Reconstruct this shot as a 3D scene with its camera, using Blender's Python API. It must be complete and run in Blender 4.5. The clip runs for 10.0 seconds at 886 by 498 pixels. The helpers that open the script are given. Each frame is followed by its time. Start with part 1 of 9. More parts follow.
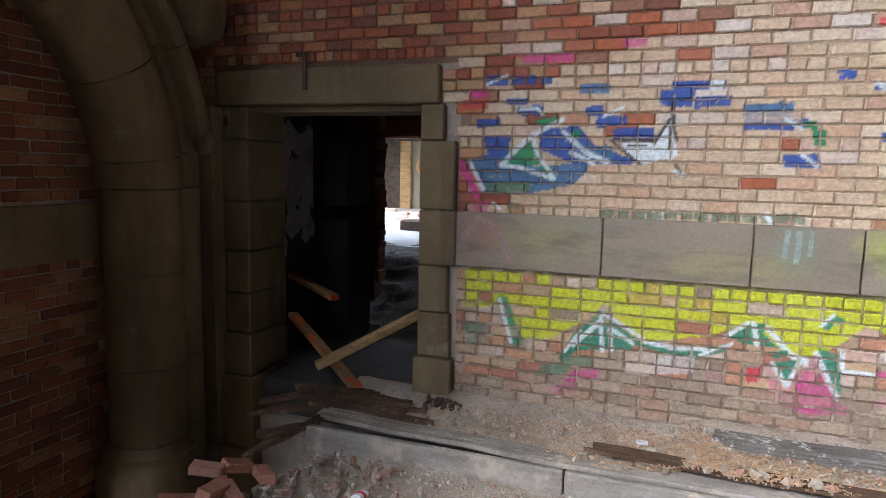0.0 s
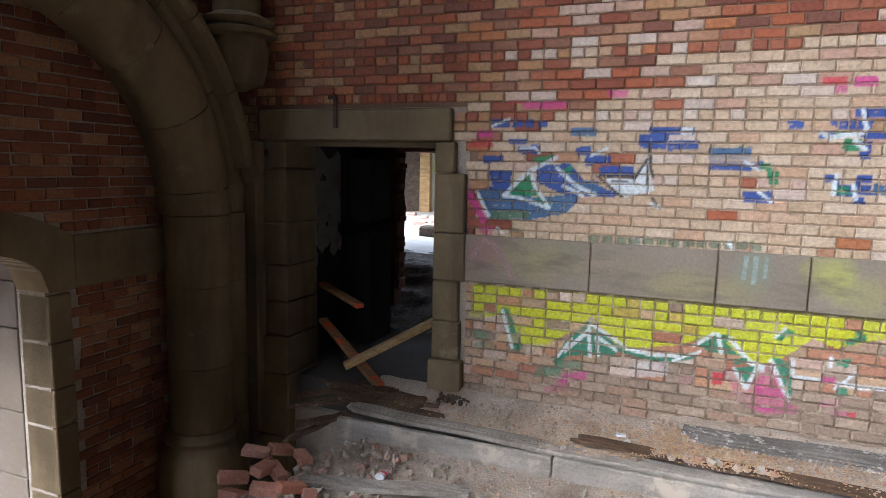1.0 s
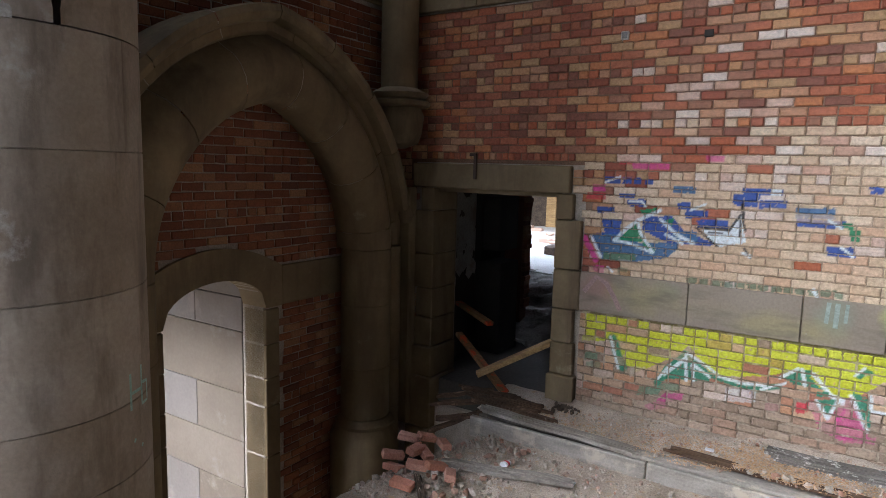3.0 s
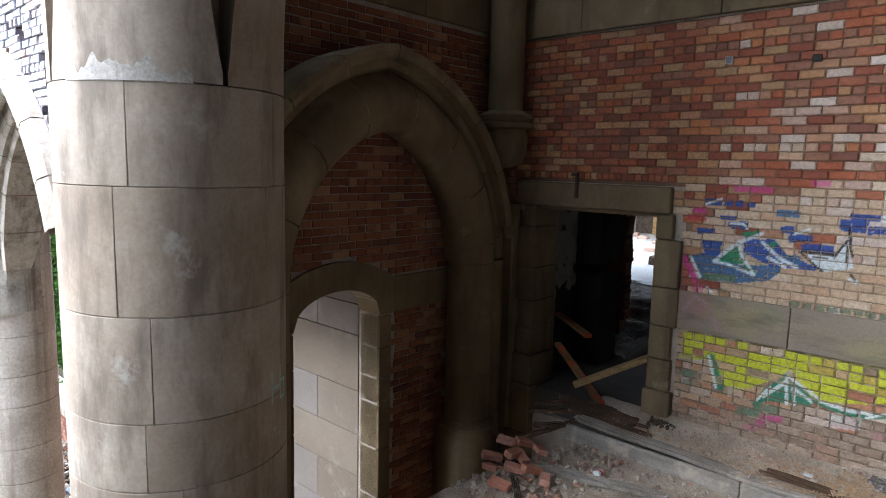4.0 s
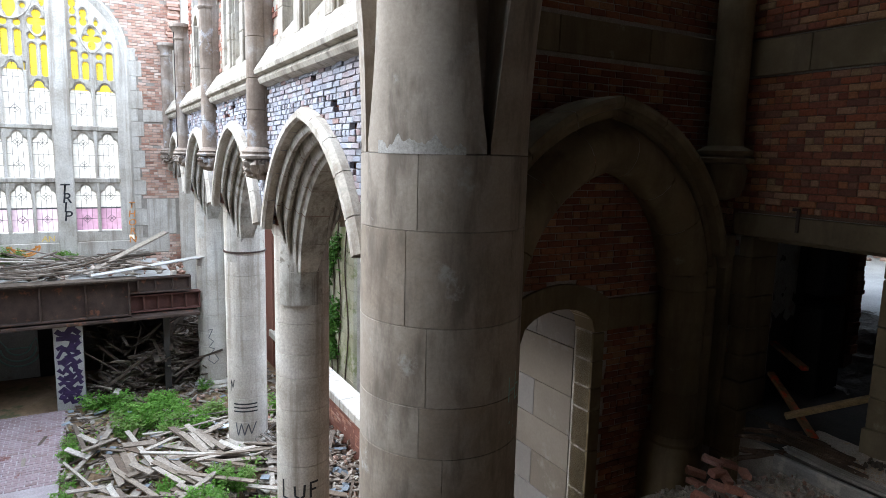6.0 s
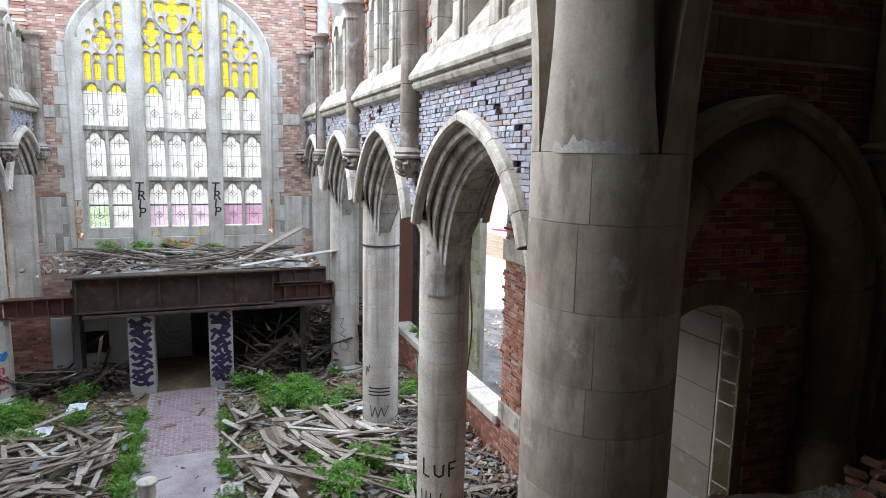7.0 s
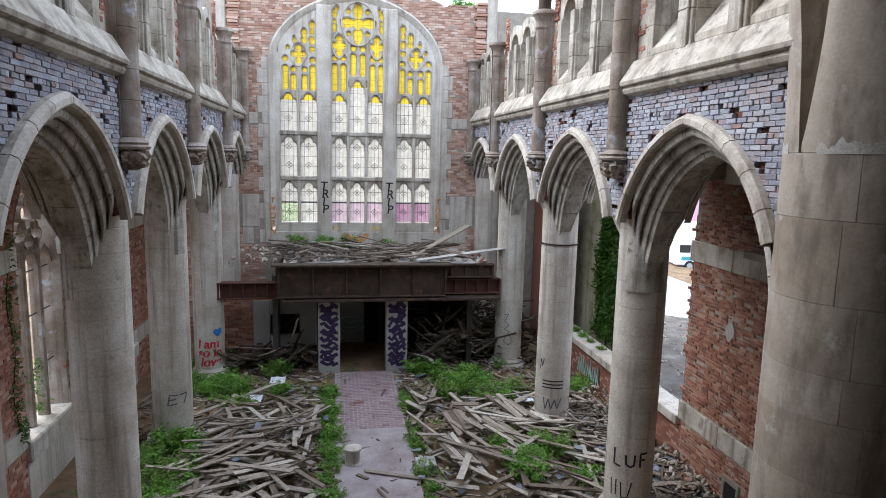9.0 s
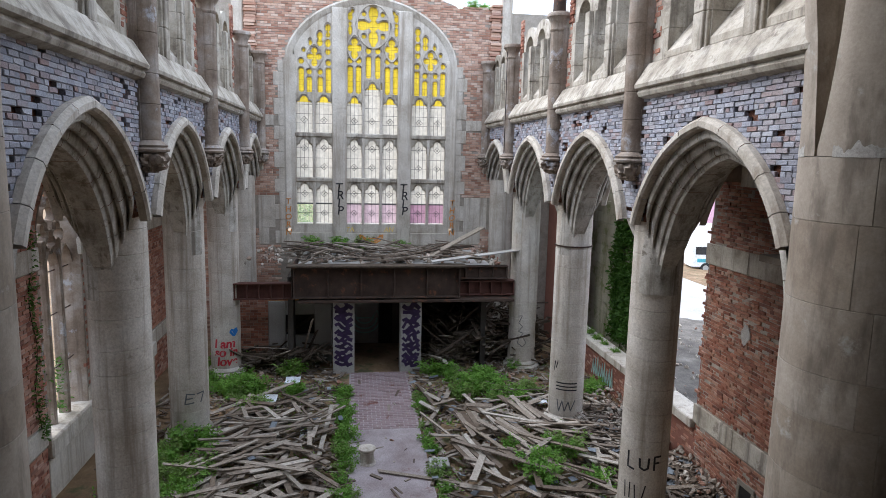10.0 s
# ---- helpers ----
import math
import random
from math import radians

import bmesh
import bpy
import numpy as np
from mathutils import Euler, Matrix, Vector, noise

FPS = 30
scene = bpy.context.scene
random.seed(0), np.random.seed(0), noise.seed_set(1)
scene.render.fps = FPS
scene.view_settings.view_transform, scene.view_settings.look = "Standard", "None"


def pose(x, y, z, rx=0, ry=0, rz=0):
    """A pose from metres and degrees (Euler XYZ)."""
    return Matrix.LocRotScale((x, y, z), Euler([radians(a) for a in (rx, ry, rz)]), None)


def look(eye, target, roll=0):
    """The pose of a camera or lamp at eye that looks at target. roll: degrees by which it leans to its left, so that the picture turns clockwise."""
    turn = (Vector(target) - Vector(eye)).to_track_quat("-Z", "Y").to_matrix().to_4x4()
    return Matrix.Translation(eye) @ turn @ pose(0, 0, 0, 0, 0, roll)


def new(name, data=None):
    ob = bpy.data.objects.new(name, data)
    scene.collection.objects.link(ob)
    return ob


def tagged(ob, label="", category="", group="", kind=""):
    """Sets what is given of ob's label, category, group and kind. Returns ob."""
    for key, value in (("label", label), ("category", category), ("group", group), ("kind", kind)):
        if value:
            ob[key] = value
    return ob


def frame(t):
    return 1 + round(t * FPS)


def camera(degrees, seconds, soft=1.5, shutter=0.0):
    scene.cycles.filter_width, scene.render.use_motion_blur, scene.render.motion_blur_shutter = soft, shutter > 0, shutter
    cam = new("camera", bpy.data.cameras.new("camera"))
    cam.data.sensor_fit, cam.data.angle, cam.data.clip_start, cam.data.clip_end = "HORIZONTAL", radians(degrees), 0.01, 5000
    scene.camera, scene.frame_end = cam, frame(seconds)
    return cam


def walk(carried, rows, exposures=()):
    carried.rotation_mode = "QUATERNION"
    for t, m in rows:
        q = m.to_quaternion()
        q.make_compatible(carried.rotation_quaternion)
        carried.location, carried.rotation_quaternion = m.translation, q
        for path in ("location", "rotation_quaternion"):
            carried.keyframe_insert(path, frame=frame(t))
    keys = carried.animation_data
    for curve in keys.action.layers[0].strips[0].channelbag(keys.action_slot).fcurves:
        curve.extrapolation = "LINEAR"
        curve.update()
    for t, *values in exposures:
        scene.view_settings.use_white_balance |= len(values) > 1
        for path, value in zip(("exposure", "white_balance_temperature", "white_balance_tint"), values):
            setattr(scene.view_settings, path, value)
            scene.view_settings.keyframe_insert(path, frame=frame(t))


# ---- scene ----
cam = camera(70.1, 10.0, soft=0.55)
PATH = [
    (0, (0.045, -0.002, 1.676), (-0.619, 1.869, 1.428), 1.3),
    (0.5, (0.158, -0.319, 1.778), (-0.512, 1.55, 1.536), 1.4),
    (1, (0.34, -0.621, 1.939), (-0.383, 1.226, 1.678), 1.3),
    (1.5, (0.478, -0.925, 2.045), (-0.305, 0.898, 1.789), 1.3),
    (2, (0.568, -1.216, 2.157), (-0.285, 0.575, 1.902), 1.4),
    (3.5, (0.944, -1.771, 2.465), (-0.266, -0.2, 2.203), 1.4),
    (4, (1.057, -1.937, 2.574), (-0.278, -0.472, 2.307), 1.4),
    (4.5, (1.165, -2.09, 2.674), (-0.279, -0.733, 2.407), 1.4),
    (5, (1.28, -2.248, 2.822), (-0.273, -1.019, 2.54), 1.4),
    (5.5, (1.428, -2.431, 2.931), (-0.217, -1.33, 2.644), 1.4),
    (5.7, (1.517, -2.516, 2.952), (-0.164, -1.47, 2.667), 1.4),
    (6.8, (1.772, -3.283, 2.996), (-0.056, -2.53, 2.698), 1.2),
    (7, (1.788, -3.449, 2.959), (-0.066, -2.762, 2.664), 1.1),
    (7.5, (1.847, -3.93, 2.92), (-0.053, -3.379, 2.627), 1.2),
    (8, (1.978, -4.45, 2.904), (0.046, -4.022, 2.611), 1.2),
    (8.5, (2.064, -4.824, 2.881), (0.119, -4.455, 2.591), 1.3),
    (9, (2.119, -4.952, 2.897), (0.168, -4.623, 2.606), 1.3),
    (9.5, (2.146, -4.981, 2.907), (0.191, -4.676, 2.616), 1.3),
    (10, (2.169, -4.962, 2.92), (0.211, -4.677, 2.631), 1.3),
]
EXPOSURES = [(0.0, 3.25, 5950, 13), (2.0, 3.2, 5950, 13), (4.0, 2.9, 5850, 9), (5.5, 1.9, 5850, 7), (7.0, 1.25, 5950, 8), (8.5, 0.85, 6100, 10), (10.0, 0.6, 6200, 11)]
walk(cam, [(t, look(eye, target, roll)) for t, eye, target, roll in PATH], EXPOSURES)

# ---------------------------------------------------------------- light
world = bpy.data.worlds.new("overcast_sky")
scene.world = world
world.use_nodes = True
wt = world.node_tree
sky = wt.nodes.new("ShaderNodeTexSky")
sky.sky_type = "NISHITA"
sky.sun_disc = False
sky.sun_elevation = radians(42.4)
sky.sun_rotation = radians(205.6)
sky.dust_density = 4.0
cloud = wt.nodes.new("ShaderNodeMix")
cloud.data_type = "RGBA"
cloud.inputs[0].default_value = 0.8
wt.links.new(sky.outputs[0], cloud.inputs[6])
cloud.inputs[7].default_value = (7.4, 8.2, 9.5, 1)
wt.links.new(cloud.outputs[2], wt.nodes["Background"].inputs[0])
wt.nodes["Background"].inputs[1].default_value = 0.24
sun = new("sun", bpy.data.lights.new("sun", "SUN"))
sun.data.energy, sun.data.angle, sun.data.color = 1.5, radians(50), (1.0, 0.98, 0.95)
sun.matrix_world = look((-3.6, -7.5, 7.6), (0, 0, 0))

# ---------------------------------------------------------------- materials
def node(nt, kind, **at):
    n = nt.nodes.new(kind)
    for k, v in at.items():
        if k == "data_type":
            n.data_type = v
        elif k == "blend_type":
            n.blend_type = v
        elif k == "operation":
            n.operation = v
        elif k == "attribute_name":
            n.attribute_name = v
    return n


def ramp(nt, fac, stops):
    r = nt.nodes.new("ShaderNodeValToRGB")
    els = r.color_ramp.elements
    for i, (p, c) in enumerate(stops):
        e = els[i] if i < 2 else els.new(p)
        e.position, e.color = p, (*c, 1)
    nt.links.new(fac, r.inputs[0])
    return r.outputs[0]


def noise_of(nt, vec, scale, detail=6.0, rough=0.6, stretch=None):
    if stretch:
        mp = nt.nodes.new("ShaderNodeMapping")
        mp.inputs[3].default_value = stretch
        nt.links.new(vec, mp.inputs[0])
        vec = mp.outputs[0]
    n = nt.nodes.new("ShaderNodeTexNoise")
    n.inputs["Scale"].default_value = scale
    n.inputs["Detail"].default_value = detail
    n.inputs["Roughness"].default_value = rough
    nt.links.new(vec, n.inputs["Vector"])
    return n.outputs["Fac"]


def mix(nt, fac, a, b, mode="MIX"):
    m = node(nt, "ShaderNodeMix", data_type="RGBA", blend_type=mode)
    for slot, v in ((0, fac), (6, a), (7, b)):
        if isinstance(v, (int, float)):
            m.inputs[slot].default_value = v
        elif isinstance(v, tuple):
            m.inputs[slot].default_value = (*v, 1)
        else:
            nt.links.new(v, m.inputs[slot])
    return m.outputs[2]


def surf(name, cols, scale=3.0, fine=45.0, rough=0.85, bump=0.25, dist=0.01, rand=None, tones=None, blend=0.75,
         streak=None, streak_col=(0.08, 0.07, 0.05), grain=None, metal=0.0, tint=False, blotch=None, blotch_col=(0.1, 0.1, 0.1), blotch_at=0.62, spec=0.3, speck=0.6):
    """A solid surface: two scales of noise over a ramp, with optional per-piece tones, run stains, wood grain and blotches."""
    m = bpy.data.materials.new(name)
    m.use_nodes = True
    nt = m.node_tree
    b = nt.nodes["Principled BSDF"]
    pos = nt.nodes.new("ShaderNodeNewGeometry").outputs["Position"]
    big = noise_of(nt, pos, scale, 6, 0.62)
    small = noise_of(nt, pos, fine, 5, 0.7)
    n = len(cols)
    col = ramp(nt, big, [(0.28 + 0.44 * i / max(1, n - 1), c) for i, c in enumerate(cols)])
    if rand:
        src = nt.nodes.new("ShaderNodeObjectInfo").outputs["Random"] if rand == "object" else nt.nodes.new("ShaderNodeNewGeometry").outputs["Random Per Island"]
        pick = ramp(nt, src, [(i / max(1, len(tones) - 1), c) for i, c in enumerate(tones)])
        col = mix(nt, blend, col, pick)
    if tint:
        at = node(nt, "ShaderNodeAttribute", attribute_name="tint")
        col = at.outputs["Color"]
    if grain:
        g = noise_of(nt, pos, 1.0, 4, 0.6, grain)
        col = mix(nt, 0.55, col, ramp(nt, g, [(0.3, (0.35, 0.35, 0.35)), (0.7, (1.25, 1.25, 1.25))]), "MULTIPLY")
    col = mix(nt, speck, col, ramp(nt, small, [(0.3, (0.48, 0.47, 0.46)), (0.7, (1.38, 1.38, 1.38))]), "MULTIPLY")
    if streak:
        s = noise_of(nt, pos, 1.0, 5, 0.65, streak)
        f = ramp(nt, s, [(0.5, (0, 0, 0)), (0.68, (0.75, 0.75, 0.75))])
        col = mix(nt, f, col, streak_col)
    if blotch:
        s = noise_of(nt, pos, blotch, 7, 0.7)
        f = ramp(nt, s, [(blotch_at - 0.03, (0, 0, 0)), (blotch_at + 0.05, (0.85, 0.85, 0.85))])
        col = mix(nt, f, col, blotch_col)
    nt.links.new(col, b.inputs["Base Color"])
    rr = nt.nodes.new("ShaderNodeMapRange")
    rr.inputs[3].default_value, rr.inputs[4].default_value = max(0.05, rough - 0.12), min(1, rough + 0.1)
    nt.links.new(small, rr.inputs[0])
    nt.links.new(rr.outputs[0], b.inputs["Roughness"])
    b.inputs["Metallic"].default_value = metal
    b.inputs["Specular IOR Level"].default_value = spec
    if bump:
        bp = nt.nodes.new("ShaderNodeBump")
        bp.inputs["Strength"].default_value, bp.inputs["Distance"].default_value = bump, dist
        nt.links.new(small, bp.inputs["Height"])
        nt.links.new(bp.outputs[0], b.inputs["Normal"])
    return m


def pane_material(name, colour, clear=0.35):
    """Obscured leaded glass: lets daylight through softly, with a little gloss."""
    m = bpy.data.materials.new(name)
    m.use_nodes = True
    nt = m.node_tree
    out = nt.nodes["Material Output"]
    b = nt.nodes["Principled BSDF"]
    pos = nt.nodes.new("ShaderNodeNewGeometry").outputs["Position"]
    v = noise_of(nt, pos, 9.0, 3, 0.6)
    col = mix(nt, 0.7, colour, ramp(nt, v, [(0.3, (0.75, 0.75, 0.75)), (0.7, (1.1, 1.1, 1.1))]), "MULTIPLY")
    tr = nt.nodes.new("ShaderNodeBsdfTranslucent")
    nt.links.new(col, tr.inputs[0])
    nt.links.new(col, b.inputs["Base Color"])
    b.inputs["Roughness"].default_value = 0.25
    tp = nt.nodes.new("ShaderNodeBsdfTransparent")
    nt.links.new(col, tp.inputs[0])
    m1 = nt.nodes.new("ShaderNodeMixShader")
    m1.inputs[0].default_value = 0.85
    nt.links.new(b.outputs[0], m1.inputs[1])
    nt.links.new(tr.outputs[0], m1.inputs[2])
    m2 = nt.nodes.new("ShaderNodeMixShader")
    m2.inputs[0].default_value = clear
    nt.links.new(m1.outputs[0], m2.inputs[1])
    nt.links.new(tp.outputs[0], m2.inputs[2])
    nt.links.new(m2.outputs[0], out.inputs[0])
    return m


def leaf_material(name, a, b_):
    m = surf(name, (a, b_), 4.0, 30.0, 0.6, 0.0, rand="island", tones=(a, b_, tuple(0.5 * (p + q) for p, q in zip(a, b_))), blend=0.7)
    nt = m.node_tree
    b = nt.nodes["Principled BSDF"]
    tr = nt.nodes.new("ShaderNodeBsdfTranslucent")
    tr.inputs[0].default_value = (*[1.6 * q for q in b_], 1)
    ms = nt.nodes.new("ShaderNodeMixShader")
    ms.inputs[0].default_value = 0.3
    nt.links.new(b.outputs[0], ms.inputs[1])
    nt.links.new(tr.outputs[0], ms.inputs[2])
    nt.links.new(ms.outputs[0], nt.nodes["Material Output"].inputs[0])
    return m


LIME = surf("limestone", ((0.21, 0.18, 0.14), (0.43, 0.39, 0.325), (0.57, 0.535, 0.475)), 2.2, 30, 0.85, 0.35, 0.006,
            streak=(5.5, 5.5, 0.5), streak_col=(0.13, 0.11, 0.09), speck=0.35, blotch=3.2, blotch_col=(0.20, 0.17, 0.14), blotch_at=0.6)
LIME_PALE = surf("pale_limestone", ((0.38, 0.335, 0.275), (0.53, 0.485, 0.42), (0.65, 0.615, 0.56)), 1.5, 30, 0.85, 0.35, 0.006,
                 streak=(5.0, 5.0, 0.26), streak_col=(0.24, 0.195, 0.15), speck=0.48, blotch=3.4, blotch_col=(0.28, 0.245, 0.20), blotch_at=0.66)
LIME_MOSS = surf("weathered_limestone", ((0.24, 0.22, 0.185), (0.46, 0.435, 0.385), (0.60, 0.575, 0.53)), 2.4, 30, 0.88, 0.4, 0.006,
                 streak=(8.5, 8.5, 0.35), streak_col=(0.13, 0.105, 0.08), speck=0.45, blotch=3.0, blotch_col=(0.17, 0.145, 0.11), blotch_at=0.6)
MOSSY = surf("mossy_ashlar", ((0.20, 0.185, 0.12), (0.34, 0.32, 0.23), (0.46, 0.44, 0.36)), 1.4, 30, 0.9, 0.4, 0.006, rand="object", tones=((0.26, 0.25, 0.17), (0.40, 0.38, 0.29), (0.32, 0.31, 0.20)), blend=0.45,
             streak=(3.0, 3.0, 0.5), streak_col=(0.13, 0.14, 0.06), speck=0.4, blotch=2.0, blotch_col=(0.16, 0.18, 0.07), blotch_at=0.56)
SHAFT = surf("brown_weathered_or_backlit_stone", ((0.14, 0.10, 0.075), (0.27, 0.215, 0.17), (0.42, 0.385, 0.35)), 2.0, 30, 0.85, 0.3, 0.006, streak=(7.0, 7.0, 0.5), streak_col=(0.10, 0.075, 0.055), speck=0.35,
             blotch=2.2, blotch_col=(0.44, 0.45, 0.48), blotch_at=0.62)
PIER = surf("pier_limestone", ((0.15, 0.115, 0.085), (0.34, 0.285, 0.225), (0.50, 0.455, 0.40)), 2.1, 34, 0.85, 0.3, 0.006,
            rand="object", tones=((0.34, 0.285, 0.225), (0.44, 0.39, 0.33), (0.29, 0.235, 0.18), (0.38, 0.32, 0.255)), blend=0.6,
            streak=(4.2, 4.2, 1.1), streak_col=(0.15, 0.125, 0.10), blotch=2.6, blotch_col=(0.44, 0.415, 0.375), blotch_at=0.64, speck=0.28)
SMEAR = surf("lime_smear", ((0.36, 0.34, 0.31), (0.52, 0.505, 0.475)), 5.0, 40, 0.9, 0.4, 0.006)
# Olive-brown stone, lowered further to hold the gallery corner's shade.
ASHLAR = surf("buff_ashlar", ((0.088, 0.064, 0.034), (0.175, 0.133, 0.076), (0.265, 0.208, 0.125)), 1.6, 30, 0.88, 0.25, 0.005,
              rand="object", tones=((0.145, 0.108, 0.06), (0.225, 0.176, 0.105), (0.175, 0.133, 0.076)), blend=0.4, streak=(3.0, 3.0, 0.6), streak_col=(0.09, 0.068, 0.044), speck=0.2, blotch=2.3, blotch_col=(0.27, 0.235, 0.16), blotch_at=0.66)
PASSAGE = surf("pale_ashlar", ((0.10, 0.08, 0.06), (0.175, 0.145, 0.115), (0.25, 0.22, 0.19)), 1.3, 30, 0.88, 0.25, 0.005,
               rand="object", tones=((0.12, 0.095, 0.07), (0.22, 0.19, 0.155), (0.15, 0.12, 0.09), (0.20, 0.185, 0.175)), blend=0.75, blotch=1.6, blotch_col=(0.23, 0.205, 0.18), blotch_at=0.62, speck=0.2)
BAND = surf("stained_band_stone", ((0.17, 0.15, 0.12), (0.24, 0.215, 0.175), (0.30, 0.27, 0.23)), 1.4, 30, 0.85, 0.2, 0.004, speck=0.14, rand="object",
            tones=((0.20, 0.18, 0.145), (0.25, 0.225, 0.185)), blend=0.3, streak=(1.6, 1.6, 1.6), streak_col=(0.25, 0.26, 0.10), blotch=2.0, blotch_col=(0.26, 0.14, 0.15), blotch_at=0.68)
MORTAR = surf("old_mortar", ((0.26, 0.23, 0.19), (0.40, 0.36, 0.31)), 5, 60, 0.95, 0.5, 0.006)
MORTAR_PALE = surf("smeared_pale_mortar", ((0.12, 0.115, 0.12), (0.24, 0.24, 0.255), (0.36, 0.36, 0.375)), 6, 50, 0.95, 0.6, 0.008)
BAND_TINT = surf("oversprayed_band_stone", ((0.2, 0.2, 0.2), (0.3, 0.3, 0.3)), 3, 45, 0.85, 0.35, 0.004, tint=True, speck=0.3, streak=(2.2, 2.2, 9.0), streak_col=(0.14, 0.12, 0.09), blotch=16.0, blotch_col=(0.36, 0.33, 0.28), blotch_at=0.7)
MORTAR_TINT = surf("painted_mortar", ((0.3, 0.3, 0.3), (0.4, 0.4, 0.4)), 5, 60, 0.95, 0.5, 0.006, tint=True)
BRICK_TINT = surf("salvaged_brick", ((0.3, 0.2, 0.1), (0.4, 0.3, 0.2)), 8, 34, 0.85, 0.9, 0.008, tint=True, speck=0.62)
RED_TONES = ((0.20, 0.075, 0.05), (0.36, 0.155, 0.105), (0.48, 0.26, 0.185), (0.26, 0.10, 0.07), (0.56, 0.37, 0.29), (0.14, 0.055, 0.045), (0.42, 0.20, 0.14))
# Dark red tones, also lowered to deepen the shaded blind wall.
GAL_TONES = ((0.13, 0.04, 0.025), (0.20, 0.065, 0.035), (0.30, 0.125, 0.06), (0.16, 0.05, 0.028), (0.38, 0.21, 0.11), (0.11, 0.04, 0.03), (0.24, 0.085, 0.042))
PALE_TONES = ((0.21, 0.225, 0.275), (0.34, 0.36, 0.425), (0.16, 0.165, 0.205), (0.46, 0.48, 0.53), (0.27, 0.235, 0.245), (0.36, 0.38, 0.44), (0.25, 0.135, 0.105), (0.29, 0.31, 0.37), (0.12, 0.11, 0.125), (0.40, 0.42, 0.475), (0.31, 0.24, 0.23))


def brick_pair(name, cols, tones):
    return (surf(name + "_brick", cols, 9, 60, 0.88, 0.6, 0.005, rand="object", tones=tones, blend=0.8),
            surf(name + "_brickwork", cols, 9, 60, 0.88, 0.6, 0.005, rand="island", tones=tones, blend=0.8))


RED_BRICK = brick_pair("red", ((0.26, 0.11, 0.07), (0.46, 0.22, 0.14)), RED_TONES)
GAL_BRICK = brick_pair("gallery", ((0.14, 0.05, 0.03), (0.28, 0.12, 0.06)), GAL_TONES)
PALE_BRICK = brick_pair("pale_glazed", ((0.36, 0.36, 0.4), (0.55, 0.56, 0.6)), PALE_TONES)
AISLE_TONES = ((0.24, 0.095, 0.06), (0.34, 0.15, 0.10), (0.17, 0.065, 0.045), (0.42, 0.235, 0.165), (0.28, 0.115, 0.075), (0.47, 0.31, 0.235), (0.12, 0.05, 0.04), (0.37, 0.18, 0.12))
AISLE_BRICK = brick_pair("aisle", ((0.22, 0.09, 0.06), (0.38, 0.18, 0.12)), AISLE_TONES)
EAST_TONES = ((0.32, 0.165, 0.115), (0.48, 0.30, 0.22), (0.64, 0.48, 0.38), (0.38, 0.205, 0.145), (0.69, 0.57, 0.48), (0.24, 0.115, 0.085), (0.54, 0.36, 0.27))
EAST_BRICK = brick_pair("east", ((0.42, 0.22, 0.15), (0.56, 0.34, 0.25)), EAST_TONES)
RAW_BACKING = surf("broken_red_backing", ((0.07, 0.035, 0.025), (0.20, 0.085, 0.055), (0.30, 0.15, 0.10)), 9, 50, 0.95, 0.8, 0.015)
# Near-black colour, mostly standing in for the unlit depth of openings.
NEAR_BLACK = surf("near_black", ((0.015, 0.013, 0.012), (0.03, 0.027, 0.025)), 3, 20, 0.95, 0.0)
DIRT = surf("gallery_dirt", ((0.34, 0.275, 0.215), (0.51, 0.435, 0.355), (0.60, 0.535, 0.46)), 3.2, 70, 0.95, 1.0, 0.025, speck=0.8,
            blotch=6.0, blotch_col=(0.5, 0.36, 0.22), blotch_at=0.6)
SOIL = surf("nave_soil", ((0.13, 0.085, 0.05), (0.25, 0.165, 0.095), (0.36, 0.26, 0.165)), 1.2, 40, 0.95, 0.9, 0.03,
            blotch=2.0, blotch_col=(0.10, 0.11, 0.05), blotch_at=0.58)
PAVER = surf("paving_brick", ((0.26, 0.20, 0.21), (0.40, 0.34, 0.35)), 2.0, 50, 0.8, 0.4, 0.005, rand="object",
             tones=((0.24, 0.165, 0.165), (0.31, 0.235, 0.24), (0.27, 0.19, 0.19), (0.20, 0.13, 0.125)), blend=0.75, blotch=1.7, blotch_col=(0.15, 0.055, 0.04), blotch_at=0.60)
PAVER_LOW = surf("dusty_paving", ((0.23, 0.185, 0.185), (0.34, 0.295, 0.30), (0.44, 0.395, 0.40)), 1.1, 45, 0.75, 0.3, 0.004,
                 blotch=1.7, blotch_col=(0.15, 0.055, 0.04), blotch_at=0.62)
WOOD_GREY = surf("weathered_wood", ((0.20, 0.17, 0.14), (0.34, 0.30, 0.26)), 4, 60, 0.9, 0.5, 0.004, rand="object",
                 tones=((0.08, 0.055, 0.038), (0.20, 0.155, 0.115), (0.34, 0.285, 0.23), (0.58, 0.53, 0.455), (0.11, 0.072, 0.046), (0.28, 0.225, 0.17), (0.46, 0.40, 0.335), (0.15, 0.11, 0.08)), blend=0.85, grain=(18, 18, 18), speck=0.8)
WOOD_STUFF = surf("weathered_wood_scraps", ((0.20, 0.17, 0.14), (0.34, 0.30, 0.26)), 4, 60, 0.9, 0.5, 0.004, rand="island",
                  tones=((0.055, 0.036, 0.025), (0.12, 0.085, 0.06), (0.20, 0.155, 0.12), (0.42, 0.37, 0.31), (0.09, 0.058, 0.038)), blend=0.85, grain=(18, 18, 18))
